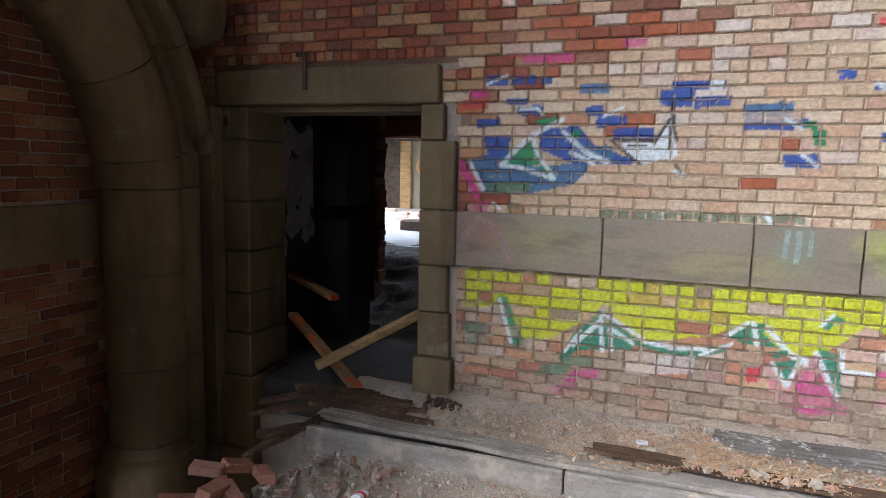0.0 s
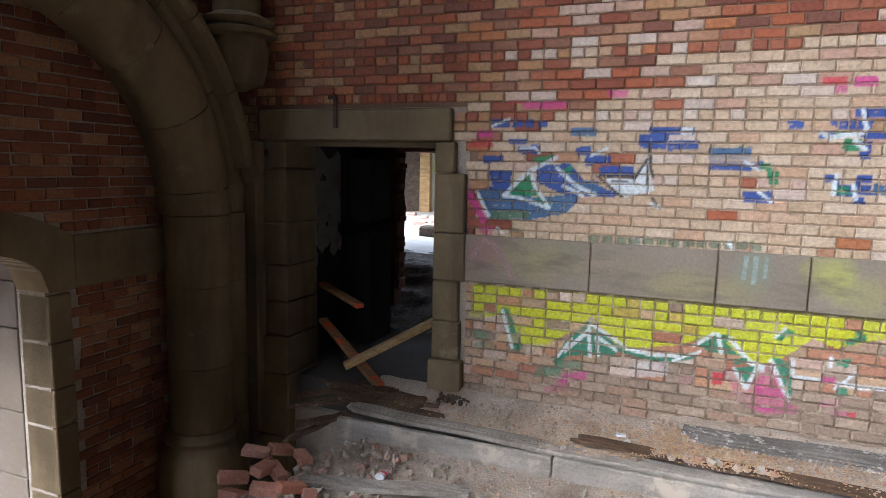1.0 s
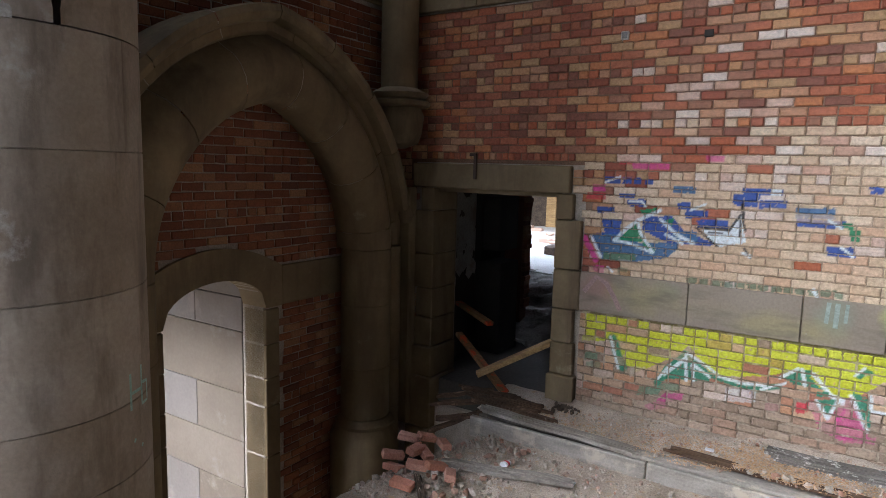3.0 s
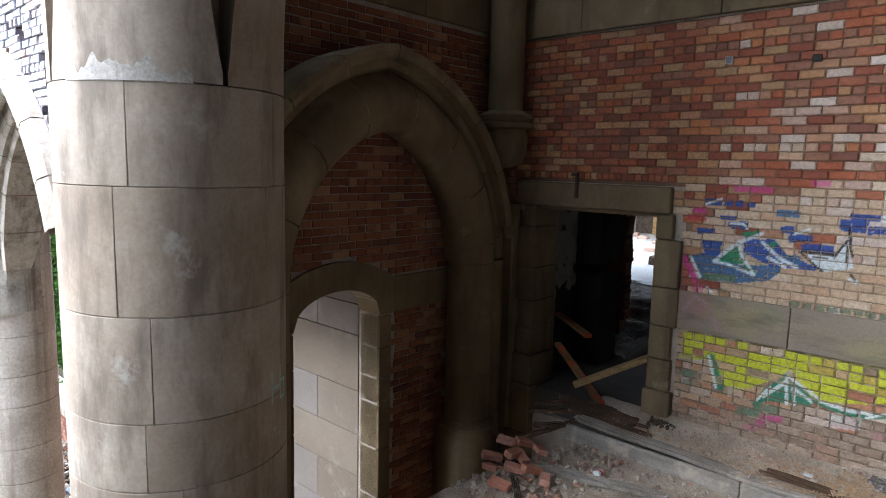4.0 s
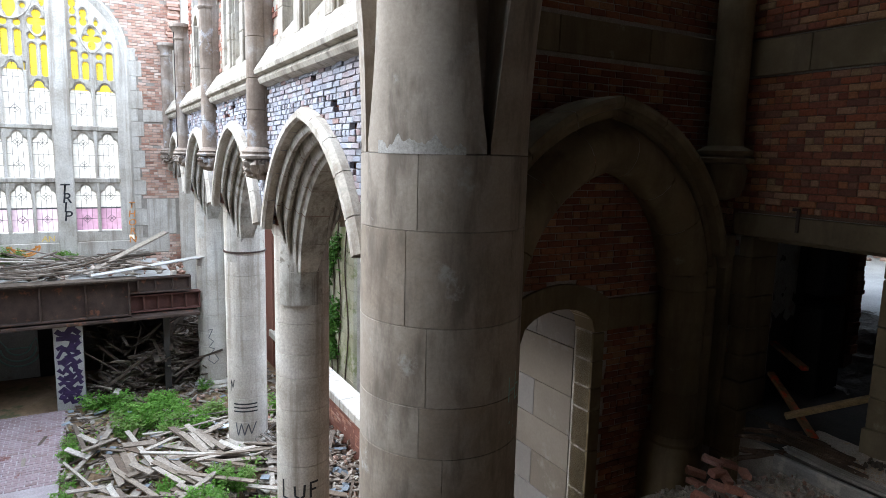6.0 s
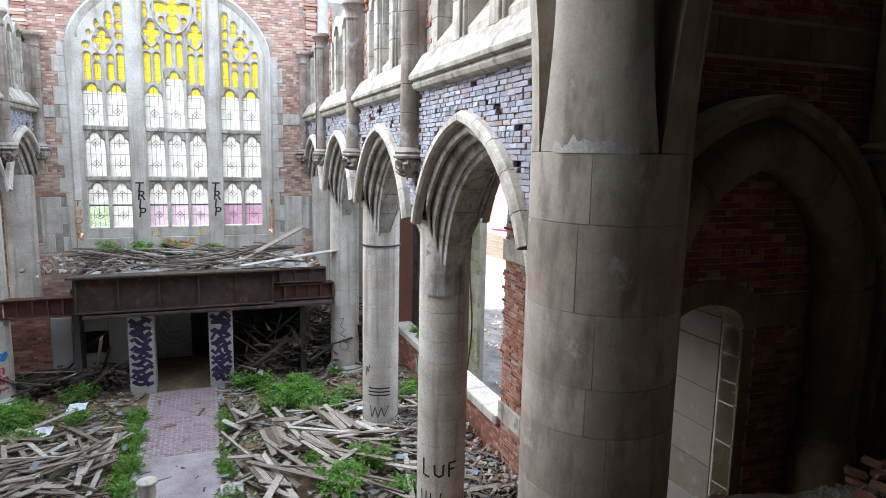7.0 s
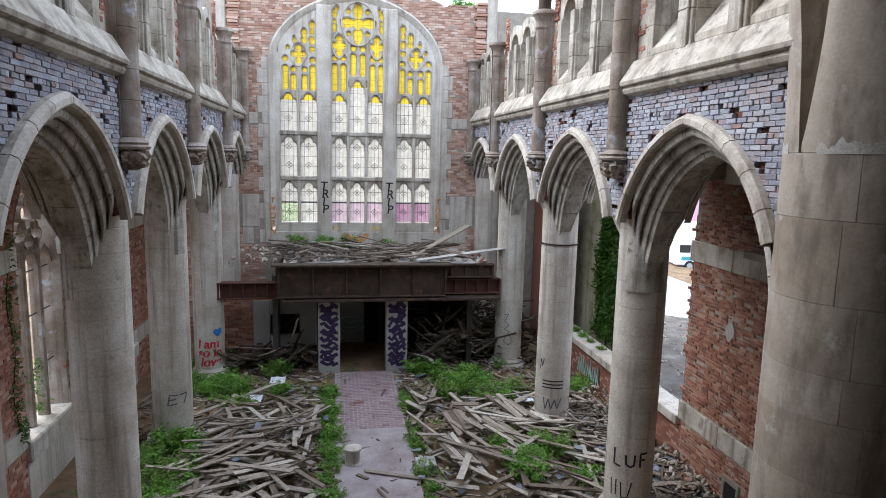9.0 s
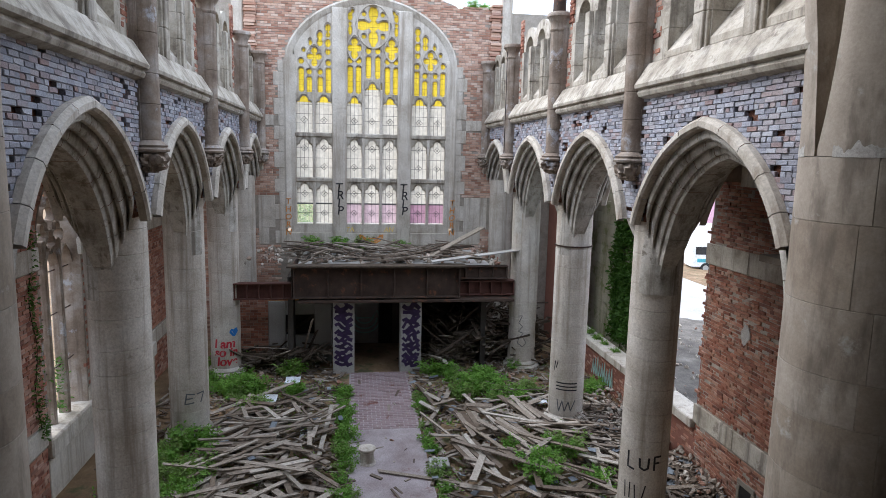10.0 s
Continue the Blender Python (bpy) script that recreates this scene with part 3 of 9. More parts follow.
# string course, sloped sills and clerestory
SILL = [(-0.48, 3.86), (-0.60, 3.90), (-0.625, 3.95), (-0.60, 4.0), (-0.67, 4.02), (-0.68, 4.07), (-0.47, 4.40), (-0.2, 4.42), (0.5, 4.42), (0.5, 3.86)]
clerestories = {}
for side in (1, -1):
    clerestories[side] = wall = thing("clerestory_wall_%d" % (1 if side > 0 else 2), (-11, yy(side, 0), 3.86), "roofless stone clerestory with ruined lancet windows", "wall", kind="structure")
    for k, (xc, wl, wr) in enumerate(BAYS):
        x0, x1 = xc - wl + (0.18 if k != 0 else 0.2), xc + wr - (0.18 if k else 0.0)
        n = 3
        for i in range(n):
            a, b = x0 + (x1 - x0) * i / n + 0.003, x0 + (x1 - x0) * (i + 1) / n - 0.003
            bm = bmesh.new()
            prism(bm, SILL, lambda u, v, w: (w, yy(side, u), v), (a, b))
            part("sill_stone", bm, LIME, wall, "sloping limestone string course block")
        top = (7.6, 7.0, 6.24, 6.12)[k]
        gap = (x1 - x0 - 0.5) / 3
        lw = gap * 0.66
        cs = [x0 + 0.25 + gap * (i + 0.5) for i in range(3)]
        edges = [x0] + [e for c_ in cs for e in (c_ - lw / 2, c_ + lw / 2)] + [x1]
        place = lambda u, v, w: (u, yy(side, w), v)
        for i in range(0, len(edges), 2):
            bm = bmesh.new()
            a, b = edges[i], edges[i + 1]
            zs = [4.42, 4.86, 5.3, 5.74]
            for z0, z1 in zip(zs, zs[1:]):
                box(bm, a + 0.002, b - 0.002, *sorted((yy(side, -0.40), yy(side, 0.3))), z0 + 0.002, z1 - 0.002, bevel=0.006)
                if 0 < i < len(edges) - 2:
                    box(bm, a + 0.07, b - 0.07, *sorted((yy(side, -0.49), yy(side, -0.395))), (4.37 if z0 < 4.5 else z0) + 0.002, z1 - 0.002, bevel=0.012)
                    if z0 < 4.9:
                        box(bm, a + 0.02, b - 0.02, *sorted((yy(side, -0.45), yy(side, -0.39))), (4.40 if z0 < 4.5 else z0) + 0.002, z1 - 0.002, bevel=0.01)
            part("mullion", bm, LIME, wall, "stepped limestone window mullion")
        for c_ in cs:
            bm = bmesh.new()
            prism(bm, [(-0.40, 4.43), (-0.40, 4.52), (0.0, 5.02), (0.3, 5.02), (0.3, 4.43)], lambda u, v, w: (w, yy(side, u), v), (c_ - lw / 2, c_ + lw / 2))
            part("splayed_sill", bm, LIME, wall)
            bm = bmesh.new()
            r = lw / 2
            us = [c_ - gap / 2 + gap * i / 24 for i in range(25)]
            if k >= 2:
                hi = lambda u: max(top - 0.22 + 0.28 * math.sqrt(max(0, 1 - ((u - c_) / (gap / 2)) ** 2)), 5.78)
            else:
                hi = lambda u: top
            strip_wall(bm, us, lambda u: 5.74 + math.sqrt(max(0.0, r * r - (u - c_) ** 2)), hi, place, (-0.36, 0.26))
            part("lancet_head", bm, LIME, wall, "round-headed lancet window head")
        bm = boxes((x0, x0 + 0.25, *sorted((yy(side, -0.36), yy(side, 0.26))), 5.74, top - 0.3), (x1 - 0.25, x1, *sorted((yy(side, -0.36), yy(side, 0.26))), 5.74, top - 0.3), bevel=0.01)
        part("jamb_stone", bm, LIME, wall)


# ---------------------------------------------------------------- nave columns
def nave_column(cx, cy, r, z0, z1, heights, label, material, segs=44):
    col = thing("column", (cx, cy, GROUND), label, "column", "nave columns")
    bm = bmesh.new()
    lathe(bm, cx, cy, [(r + 0.14, z0 - 0.35), (r + 0.14, z0 - 0.02), (r + 0.12, z0), (r + 0.13, z0 + 0.05), (r + 0.10, z0 + 0.09), (r + 0.05, z0 + 0.10),
                       (r + 0.07, z0 + 0.14), (r + 0.05, z0 + 0.18), (r, z0 + 0.22)], segs)
    part("base", bm, material, col, "moulded round stone base", smooth=True)
    z, i = z0 + 0.22, 0
    while z < z1 - 0.05:
        h = min(heights[i % len(heights)], z1 - z)
        bm = bmesh.new()
        drum_course(bm, cx, cy, r, z, z + h, segs=segs, lip=0.008)
        part("drum", bm, material, col, smooth=True)
        z += h
        i += 1
    return col


for side in (1, -1):
    for i, x in enumerate(COLS):
        lab = ("round limestone nave column with black spray tags", "round limestone nave column with dark scribbles", "round limestone nave column beside the rusty girder")[i] if side > 0 else \
            ("round limestone nave column with patched face and black tags", "round limestone nave column with scratched writing", "round limestone column with red and blue spray writing")[i]
        wide = side < 0 and i == 0
        nave_column(x - 0.03, yy(side, 0.03) + (0.07 if wide else 0.0), 0.425 if wide else 0.40, GROUND + 0.02, 2.2, (0.42, 0.5, 0.36, 0.46), lab, LIME_PALE)
    # half column against the east wall
    col = thing("column", (EAST, yy(side, 0.03), GROUND), "engaged limestone half column against the east wall", "column", "nave columns")
    z = GROUND
    while z < 2.2:
        bm = bmesh.new()
        drum_course(bm, EAST + 0.05, yy(side, 0.03), 0.385, z, z + 0.45, segs=40, lip=0.004)
        part("drum", bm, LIME_PALE, col, smooth=True)
        z += 0.45

# great piers at the mouth of the gallery
COURSES = (-3.2, -2.6, -1.95, -1.35, -0.75, -0.1, 0.535, 0.97, 1.63, 2.40, 3.0)
for side in (1, -1):
    cx, cy, r = -3.22, yy(side, 0.03), 0.72
    col = thing("great_pier", (cx, cy, GROUND), "massive round limestone pier of curved ashlar blocks", "pier", "great piers")
    for i, (z0, z1) in enumerate(zip(COURSES, COURSES[1:])):
        cuts = [(-2.77, -2.52, -2.87, -2.62, -2.82, -2.27, -2.55, -2.48, -2.74, -2.61)[i % 10] + 2 * math.pi * k / 4 + 0.25 * (k % 2) for k in range(5)]
        cuts[4] = cuts[0] + 2 * math.pi
        if side < 0:
            cuts = [-c_ for c_ in cuts][::-1]
        for a0, a1 in zip(cuts, cuts[1:]):
            bm = bmesh.new()
            drum_course(bm, cx, cy, r, z0, z1, a0, a1, segs=64, lip=0.006)
            part("ashlar_block", bm, PIER, col, smooth=True)
    bm = bmesh.new()
    lathe(bm, cx, cy, [(r - 0.03, -3.2), (r - 0.012, 2.9), (r - 0.03, 3.0)], 48)
    part("core", bm, MORTAR, col, smooth=True)
    # above the springing the pier opens into four curving ribs with deep hollows between them
    zc = 3.005
    for z1 in (4.2, 5.5, 6.8, 8.6):
        bm = bmesh.new()
        drum_course(bm, cx, cy, r - 0.26, zc, z1, segs=56, lip=0.006)
        part("drum", bm, PIER, col, smooth=True)
        zc = z1
    for k, (mid, reach) in enumerate(((-45, 0.55), (-135, 0.75), (45, 0.8), (135, 0.5))):
        zs = [3.005 + 5.4 * (i / 18) ** 1.5 for i in range(19)]
        rows = []
        for z in zs:
            f = max(0.0, (z - 3.1) / 5.3)
            half = radians(43.6 - 15.0 * min(1.0, f * 2.6) ** 0.75 - 6 * f)
            q = r + reach * f ** 1.7
            row = []
            for j in range(15):
                u = j / 14
                a_ = radians(mid - 1) - half + 2 * half * u
                edge = 0.035 * min(1.0, 6 * f) * max(0.0, abs(2 * u - 1) - 0.7) / 0.3
                row.append((q - edge, a_))
            row = [(r - 0.36, radians(mid - 1) - radians(26))] + row + [(r - 0.36, radians(mid - 1) + radians(26))]
            rows.append([Vector((cx + p_ * math.cos(a_), cy + side * p_ * math.sin(a_), z)) for p_, a_ in row])
        bm = bmesh.new()
        vs = grid_faces(bm, rows, close=True)
        bm.faces.new(vs[0])
        bm.faces.new(vs[-1])
        part("vault_rib", bm, PIER, col, "curving moulded vault rib", smooth=True)
        # lime smear where the rib meets the course below
        if k < 2:
            bm = bmesh.new()
            rows = [[], []]
            hgt = 0.1
            for j in range(61):
                a_ = radians(mid - 31 + 60 * j / 60)
                hgt = 0.10 + 0.09 * noise.noise((j * 0.13, k * 3.0, 0.5)) + 0.03 * noise.noise((j * 0.5, k * 3.0, 2.5))
                for row, z in zip(rows, (2.995, 3.0 + hgt)):
                    row.append(Vector((cx + (r + 0.0035) * math.cos(a_), cy + side * (r + 0.0035) * math.sin(a_), z)))
            grid_faces(bm, rows)
            part("lime_smear", bm, SMEAR, col, "pale ragged smear of lime", smooth=True)

# wall shafts on carved corbels
for side in (1, -1):
    for i, x in enumerate((*COLS, EAST + 0.14)):
        cy = yy(side, -0.57)
        sh = thing("wall_shaft", (x, cy, 2.66), "slender round wall shaft on a carved corbel" if i != 1 else "slender wall shaft with a moulded capital and a rusty pipe", "shaft", "wall shafts")
        r = 0.165
        z = 3.06
        for h in (0.5, 0.42, 0.55, 0.48, 0.7):
            z1 = min(z + h, 5.62)
            bm = bmesh.new()
            drum_course(bm, x, cy, r, z, z1, segs=28, lip=0.008)
            part("drum", bm, SHAFT, sh, smooth=True)
            z = z1
        bm = bmesh.new()
        lathe(bm, x, cy, [(r, 5.62), (r + 0.015, 5.64), (r + 0.02, 5.67), (r, 5.70), (r + 0.005, 5.80), (r + 0.06, 5.9), (r + 0.09, 5.93), (r + 0.09, 5.98), (r + 0.06, 6.02)], 28)
        part("capital", bm, SHAFT, sh, "moulded round capital", smooth=True)
        bm = bmesh.new()
        lathe(bm, x, cy, [(r + 0.02, 2.88), (r + 0.10, 2.90), (r + 0.11, 2.93), (r + 0.07, 2.96), (r + 0.085, 2.99), (r + 0.04, 3.02), (r, 3.06)], 28)
        part("base_moulding", bm, SHAFT, sh, smooth=True)
        bm = bmesh.new()
        vs = lathe(bm, x, cy, [(0.05, 2.60), (0.12, 2.62), (0.16, 2.65), (0.19, 2.69), (0.215, 2.73), (0.225, 2.77), (0.23, 2.81), (0.225, 2.85), (0.20, 2.88)], 44)
        for v in bm.verts:
            k = noise.noise(v.co * 16) * 0.09 + noise.noise(v.co * 34) * 0.06
            v.co += Vector((v.co.x - x, v.co.y - cy, 0)).normalized() * k
        part("corbel", bm, SHAFT, sh, "corbel carved with leaves", smooth=True)
        bm = boxes((x - 0.17, x + 0.17, *sorted((yy(side, -0.52), yy(side, -0.40))), 3.06, 5.7))
        part("backing", bm, SHAFT, sh)
        if i == 1 and side > 0:
            bm = bmesh.new()
            lathe(bm, x, cy, [(0.14, 6.02), (0.14, 8.2)], 20)
            part("pipe", bm, STEEL, sh, "dark rusty steel pipe", smooth=True)

# ---------------------------------------------------------------- east wall and its window
east = thing("wall_east", (EAST, AX, GROUND), "tall brick east wall around a great traceried window", "wall", kind="structure")
WIN_W, WIN_Z0, WIN_SPR, WIN_H = 2.46, 0.62, 5.65, 1.95
WY = -4.33                     # the window's axis


def win_top(dy, a=WIN_W, h=WIN_H):
    t = min(1.0, abs(dy) / a)
    return WIN_SPR + h * (0.90 * math.sqrt(max(0.0, 1 - t ** 2.1)) + 0.10 * (1 - t))


place_e = lambda u, v, w: (w, u, v)
wall_top = lambda u: 7.72 + (1.1 * max(0, 1 - abs(u - WY) / 2.6)) + 0.12 * noise.noise((u * 3, 1, 4))
bm = bmesh.new()
strip_wall(bm, [WY - 2.75 + 5.5 * i / 60 for i in range(61)], lambda u: win_top(u - WY, 2.75, 2.2) if abs(u - WY) < 2.749 else WIN_SPR, wall_top, place_e, (EAST - 0.6, EAST - 0.012))
box(bm, EAST - 0.6, EAST - 0.012, -10.6, WY - 2.75, GROUND - 0.3, 7.6)
box(bm, EAST - 0.6, EAST - 0.012, WY + 2.75, 2.2, GROUND - 0.3, 7.6)
box(bm, EAST - 0.6, EAST - 0.012, WY - 2.75, WY + 2.75, GROUND - 0.3, 0.0)
part("brick_core", bm, MORTAR, east, "mortar core of the brick wall")

# great window: stone surround, piers, mullions
win = thing("window_1", (EAST, WY, 0.0), "great traceried east window of yellow and cream leaded glass", "window", kind="structure")
bm = bmesh.new()
frame_prof = [(0.0, -0.35), (0.0, 0.02), (0.06, 0.05), (0.14, 0.0), (0.22, -0.05), (0.30, -0.16), (0.30, -0.35)]
rows = []
for i in range(61):
    dy = -1 + 2 * i / 60
    dy = math.copysign(abs(dy) ** 0.75, dy) if i not in (0, 60) else dy
    rows.append([(EAST + w, WY + dy * (2.78 - q), win_top(dy * (2.78 - q), 2.78 - q, 2.23 - q)) for q, w in frame_prof])
left = [[(p[0], p[1], WIN_Z0 - 0.1 + 0 * p[2]) for p in rows[0]]]
right = [[(p[0], p[1], WIN_Z0 - 0.1) for p in rows[-1]]]
grid_faces(bm, left + rows + right, close=True)
part("arch_surround", bm, LIME_PALE, win, "moulded stone arch around the window", smooth=True)
for y0, y1 in ((-5.60, -5.14), (-3.50, -3.04)):
    bm = boxes((EAST - 0.33, EAST + 0.05, y0, y1, -0.04, win_top(0.5 * (y0 + y1) - WY, 2.6, 2.05)), bevel=0.03)
    part("window_pier", bm, LIME_PALE, win, "broad pale stone pier between the lights")
bm = boxes((EAST - 0.5, EAST + 0.03, WY - 2.75, WY + 2.75, -0.06, 0.36), (EAST - 0.5, EAST - 0.04, WY - 2.6, WY + 2.6, 0.36, 0.66), bevel=0.015)
part("window_sill", bm, LIME_PALE, win, "stained limestone sill course")
for y0, y1 in ((-6.93, -6.74), (-1.92, -1.73)):
    part("window_jamb", boxes((EAST - 0.28, EAST - 0.04, y0, y1, 0.62, 6.0), bevel=0.02), LIME_PALE, win, "pale stone jamb of the window")
SECTIONS = ((-6.76, -5.60, 2), (-5.14, -3.50, 3), (-3.04, -1.90, 2))
TIERS = ((0.68, 1.98), (2.16, 3.42), (3.60, 4.78))
GX = EAST - 0.16


def pierced(bm, field, y0, y1, z0, z1, step, front, back):
    """A stone sheet between two depths wherever field(y, z) is negative, its outline cut smoothly through a fine net."""
    ny, nz = int((y1 - y0) / step) + 1, int((z1 - z0) / step) + 1
    val = [[field(y0 + step * i, z0 + step * j) for j in range(nz + 1)] for i in range(ny + 1)]
    seen = {}

    def vert(key, y, z, x):
        if (key, x) not in seen:
            seen[(key, x)] = bm.verts.new((x, y, z))
        return seen[(key, x)]

    for i in range(ny):
        for j in range(nz):
            ring = [(i, j), (i + 1, j), (i + 1, j + 1), (i, j + 1)]
            v = [val[p][q] for p, q in ring]
            if min(v) >= 0:
                continue
            poly, cut = [], []
            for k in range(4):
                (p, q), (p2, q2) = ring[k], ring[(k + 1) % 4]
                if v[k] < 0:
                    poly.append(((p, q), y0 + step * p, z0 + step * q))
                if (v[k] < 0) != (v[(k + 1) % 4] < 0):
                    f = v[k] / (v[k] - v[(k + 1) % 4])
                    c_ = (tuple(sorted(((p, q), (p2, q2)))), y0 + step * (p + (p2 - p) * f), z0 + step * (q + (q2 - q) * f))
                    poly.append(c_)
                    cut.append((c_, v[k] < 0))
            if len(poly) < 3:
                continue
            bm.faces.new([vert(*c_, front) for c_ in poly])
            bm.faces.new([vert(*c_, back) for c_ in poly[::-1]])
            if len(cut) == 2:
                a_, b_ = cut[0][0], cut[1][0]
                try:
                    bm.faces.new((vert(*a_, front), vert(*b_, front), vert(*b_, back), vert(*a_, back)))
                except ValueError:
                    pass


for s0, s1, n in SECTIONS:
    mw = 0.09
    lw = (s1 - s0 - mw * (n - 1)) / n
    lights = [(s0 + i * (lw + mw), s0 + i * (lw + mw) + lw) for i in range(n)]
    for a, b in zip(lights, lights[1:]):
        top = 4.95 if n == 2 else 5.0
        bm = boxes((GX - 0.1, GX + 0.13, a[1], b[0], 0.62, top), bevel=0.02)
        part("mullion", bm, LIME_PALE, win)
    for z0, z1 in ((1.98, 2.16), (3.42, 3.60)):
        bm = boxes((GX - 0.11, GX + 0.15, s0 - 0.01, s1 + 0.01, z0 + 0.04, z1), bevel=0.025)
        part("transom", bm, LIME, win, "dark weathered stone transom")
    for ti, (z0, z1) in enumerate(TIERS):
        for li, (a, b) in enumerate(lights):
            zt = z1 + (0.45 if (n == 3 and li == 1 and ti == 2) else 0.0)
            ym, hw = 0.5 * (a + b), 0.5 * (b - a)

            def cusped(y, z):
                q = abs(y - ym)
                top_ = (1 - math.hypot((y - ym) / (0.50 * hw), (z - zt + 0.20) / 0.17)) * 0.1
                side_ = (1 - math.hypot((q - 0.55 * hw) / (0.42 * hw), (z - zt + 0.33) / 0.14)) * 0.1
                return max(top_, side_, min(0.94 * hw - q, zt - 0.33 - z))

            bm = bmesh.new()
            pierced(bm, cusped, a - 0.02, b + 0.02, zt - 0.42, zt + 0.07, 0.024, GX + 0.07, GX - 0.02)
            part("light_head", bm, LIME, win, "dark cusped stone light head", fix=False)
            bm = bmesh.new()
            pierced(bm, lambda y, z: cusped(y, z) + 0.03, a - 0.02, b + 0.02, zt - 0.42, zt + 0.07, 0.024, GX + 0.11, GX + 0.06)
            part("head_rib", bm, LIME, win, fix=False)
            panes = [(a, b, z0, zt + 0.03, GLASS_W)]
            if ti == 2:
                panes = [(a, b, z0, zt - 0.22, GLASS_W), (a, b, zt - 0.22, zt + 0.02, GLASS_Y)]
            if ti == 0:
                mid = z0 + 0.62
                low = GLASS_P if s0 > -3.1 else (GLASS_G if s0 < -6 and li == 0 else (GLASS_R if n == 3 else GLASS_W))
                panes = [(a, b, z0, mid, low), (a, b, mid, zt + 0.02, GLASS_W)]
            for y0, y1, p0, p1, mat_ in panes:
                bm = boxes((GX - 0.012, GX - 0.004, y0, y1, p0, p1))
                pane = part("pane", bm, mat_, win)
                pane.visible_shadow = False
            bm = bmesh.new()
            for f in (0.25, 0.5, 0.75):
                box(bm, GX - 0.004, GX + 0.008, a + (b - a) * f - 0.005, a + (b - a) * f + 0.005, z0, zt - 0.05)
            for i in range(1, 4):
                z = z0 + (zt - z0) * i / 4
                box(bm, GX - 0.004, GX + 0.008, a, b, z - 0.005, z + 0.005)
            if ti == 0:
                box(bm, GX - 0.01, GX + 0.03, a, b, z0 + 0.61, z0 + 0.64)
            q = 0.11
            for zc in ((z0 + 0.35, z0 + 0.95) if ti == 1 else (z0 + 0.32, z0 + 0.95) if ti == 0 else (z0 + 0.4,)):
                tube(bm, [(GX, ym - q, zc), (GX, ym, zc + q), (GX, ym + q, zc), (GX, ym, zc - q)], 0.018, 0.014, (1, 0, 0), True)
                tube(bm, [(GX, ym - q / 2, zc + q / 2), (GX, ym + q / 2, zc - q / 2)], 0.012, 0.012, (1, 0, 0))
                tube(bm, [(GX, ym + q / 2, zc + q / 2), (GX, ym - q / 2, zc - q / 2)], 0.012, 0.012, (1, 0, 0))
            part("lead_cames", bm, LEAD, win, "dark lead lattice with diamonds")


# yellow glass behind the tracery of the head
for y0, y1, zlow in ((-6.76, -5.60, 4.8), (-5.14, -3.50, 4.8), (-3.04, -1.90, 4.8)):
    bm = bmesh.new()
    us = [y0 + (y1 - y0) * i / 24 for i in range(25)]
    low_ = lambda u: 5.22 if abs(u + 4.32) < 0.26 else zlow
    strip_wall(bm, us, low_, lambda u: max(zlow + 0.01, win_top(u - WY, 2.5, 2.0) - 0.02), place_e, (GX - 0.014, GX - 0.006))
    pane = part("pane", bm, GLASS_Y, win, "yellow leaded glass")
    pane.visible_shadow = False
    bm = bmesh.new()
    for i in range(1, 8):
        u = y0 + (y1 - y0) * i / 8
        box(bm, GX - 0.006, GX + 0.004, u - 0.0025, u + 0.0025, zlow, win_top(u - WY, 2.5, 2.0) - 0.02)
    z = zlow + 0.12
    while z < 7.4:
        dd = [u for u in us if win_top(u - WY, 2.5, 2.0) > z]
        if len(dd) > 1:
            box(bm, GX - 0.006, GX + 0.004, dd[0], dd[-1], z - 0.0025, z + 0.0025)
        z += 0.17
    part("lead_cames", bm, LEAD, win)
# pierced stone tracery of the head: every opening is a hole through the stone
HA = -4.30                     # the tracery's axis


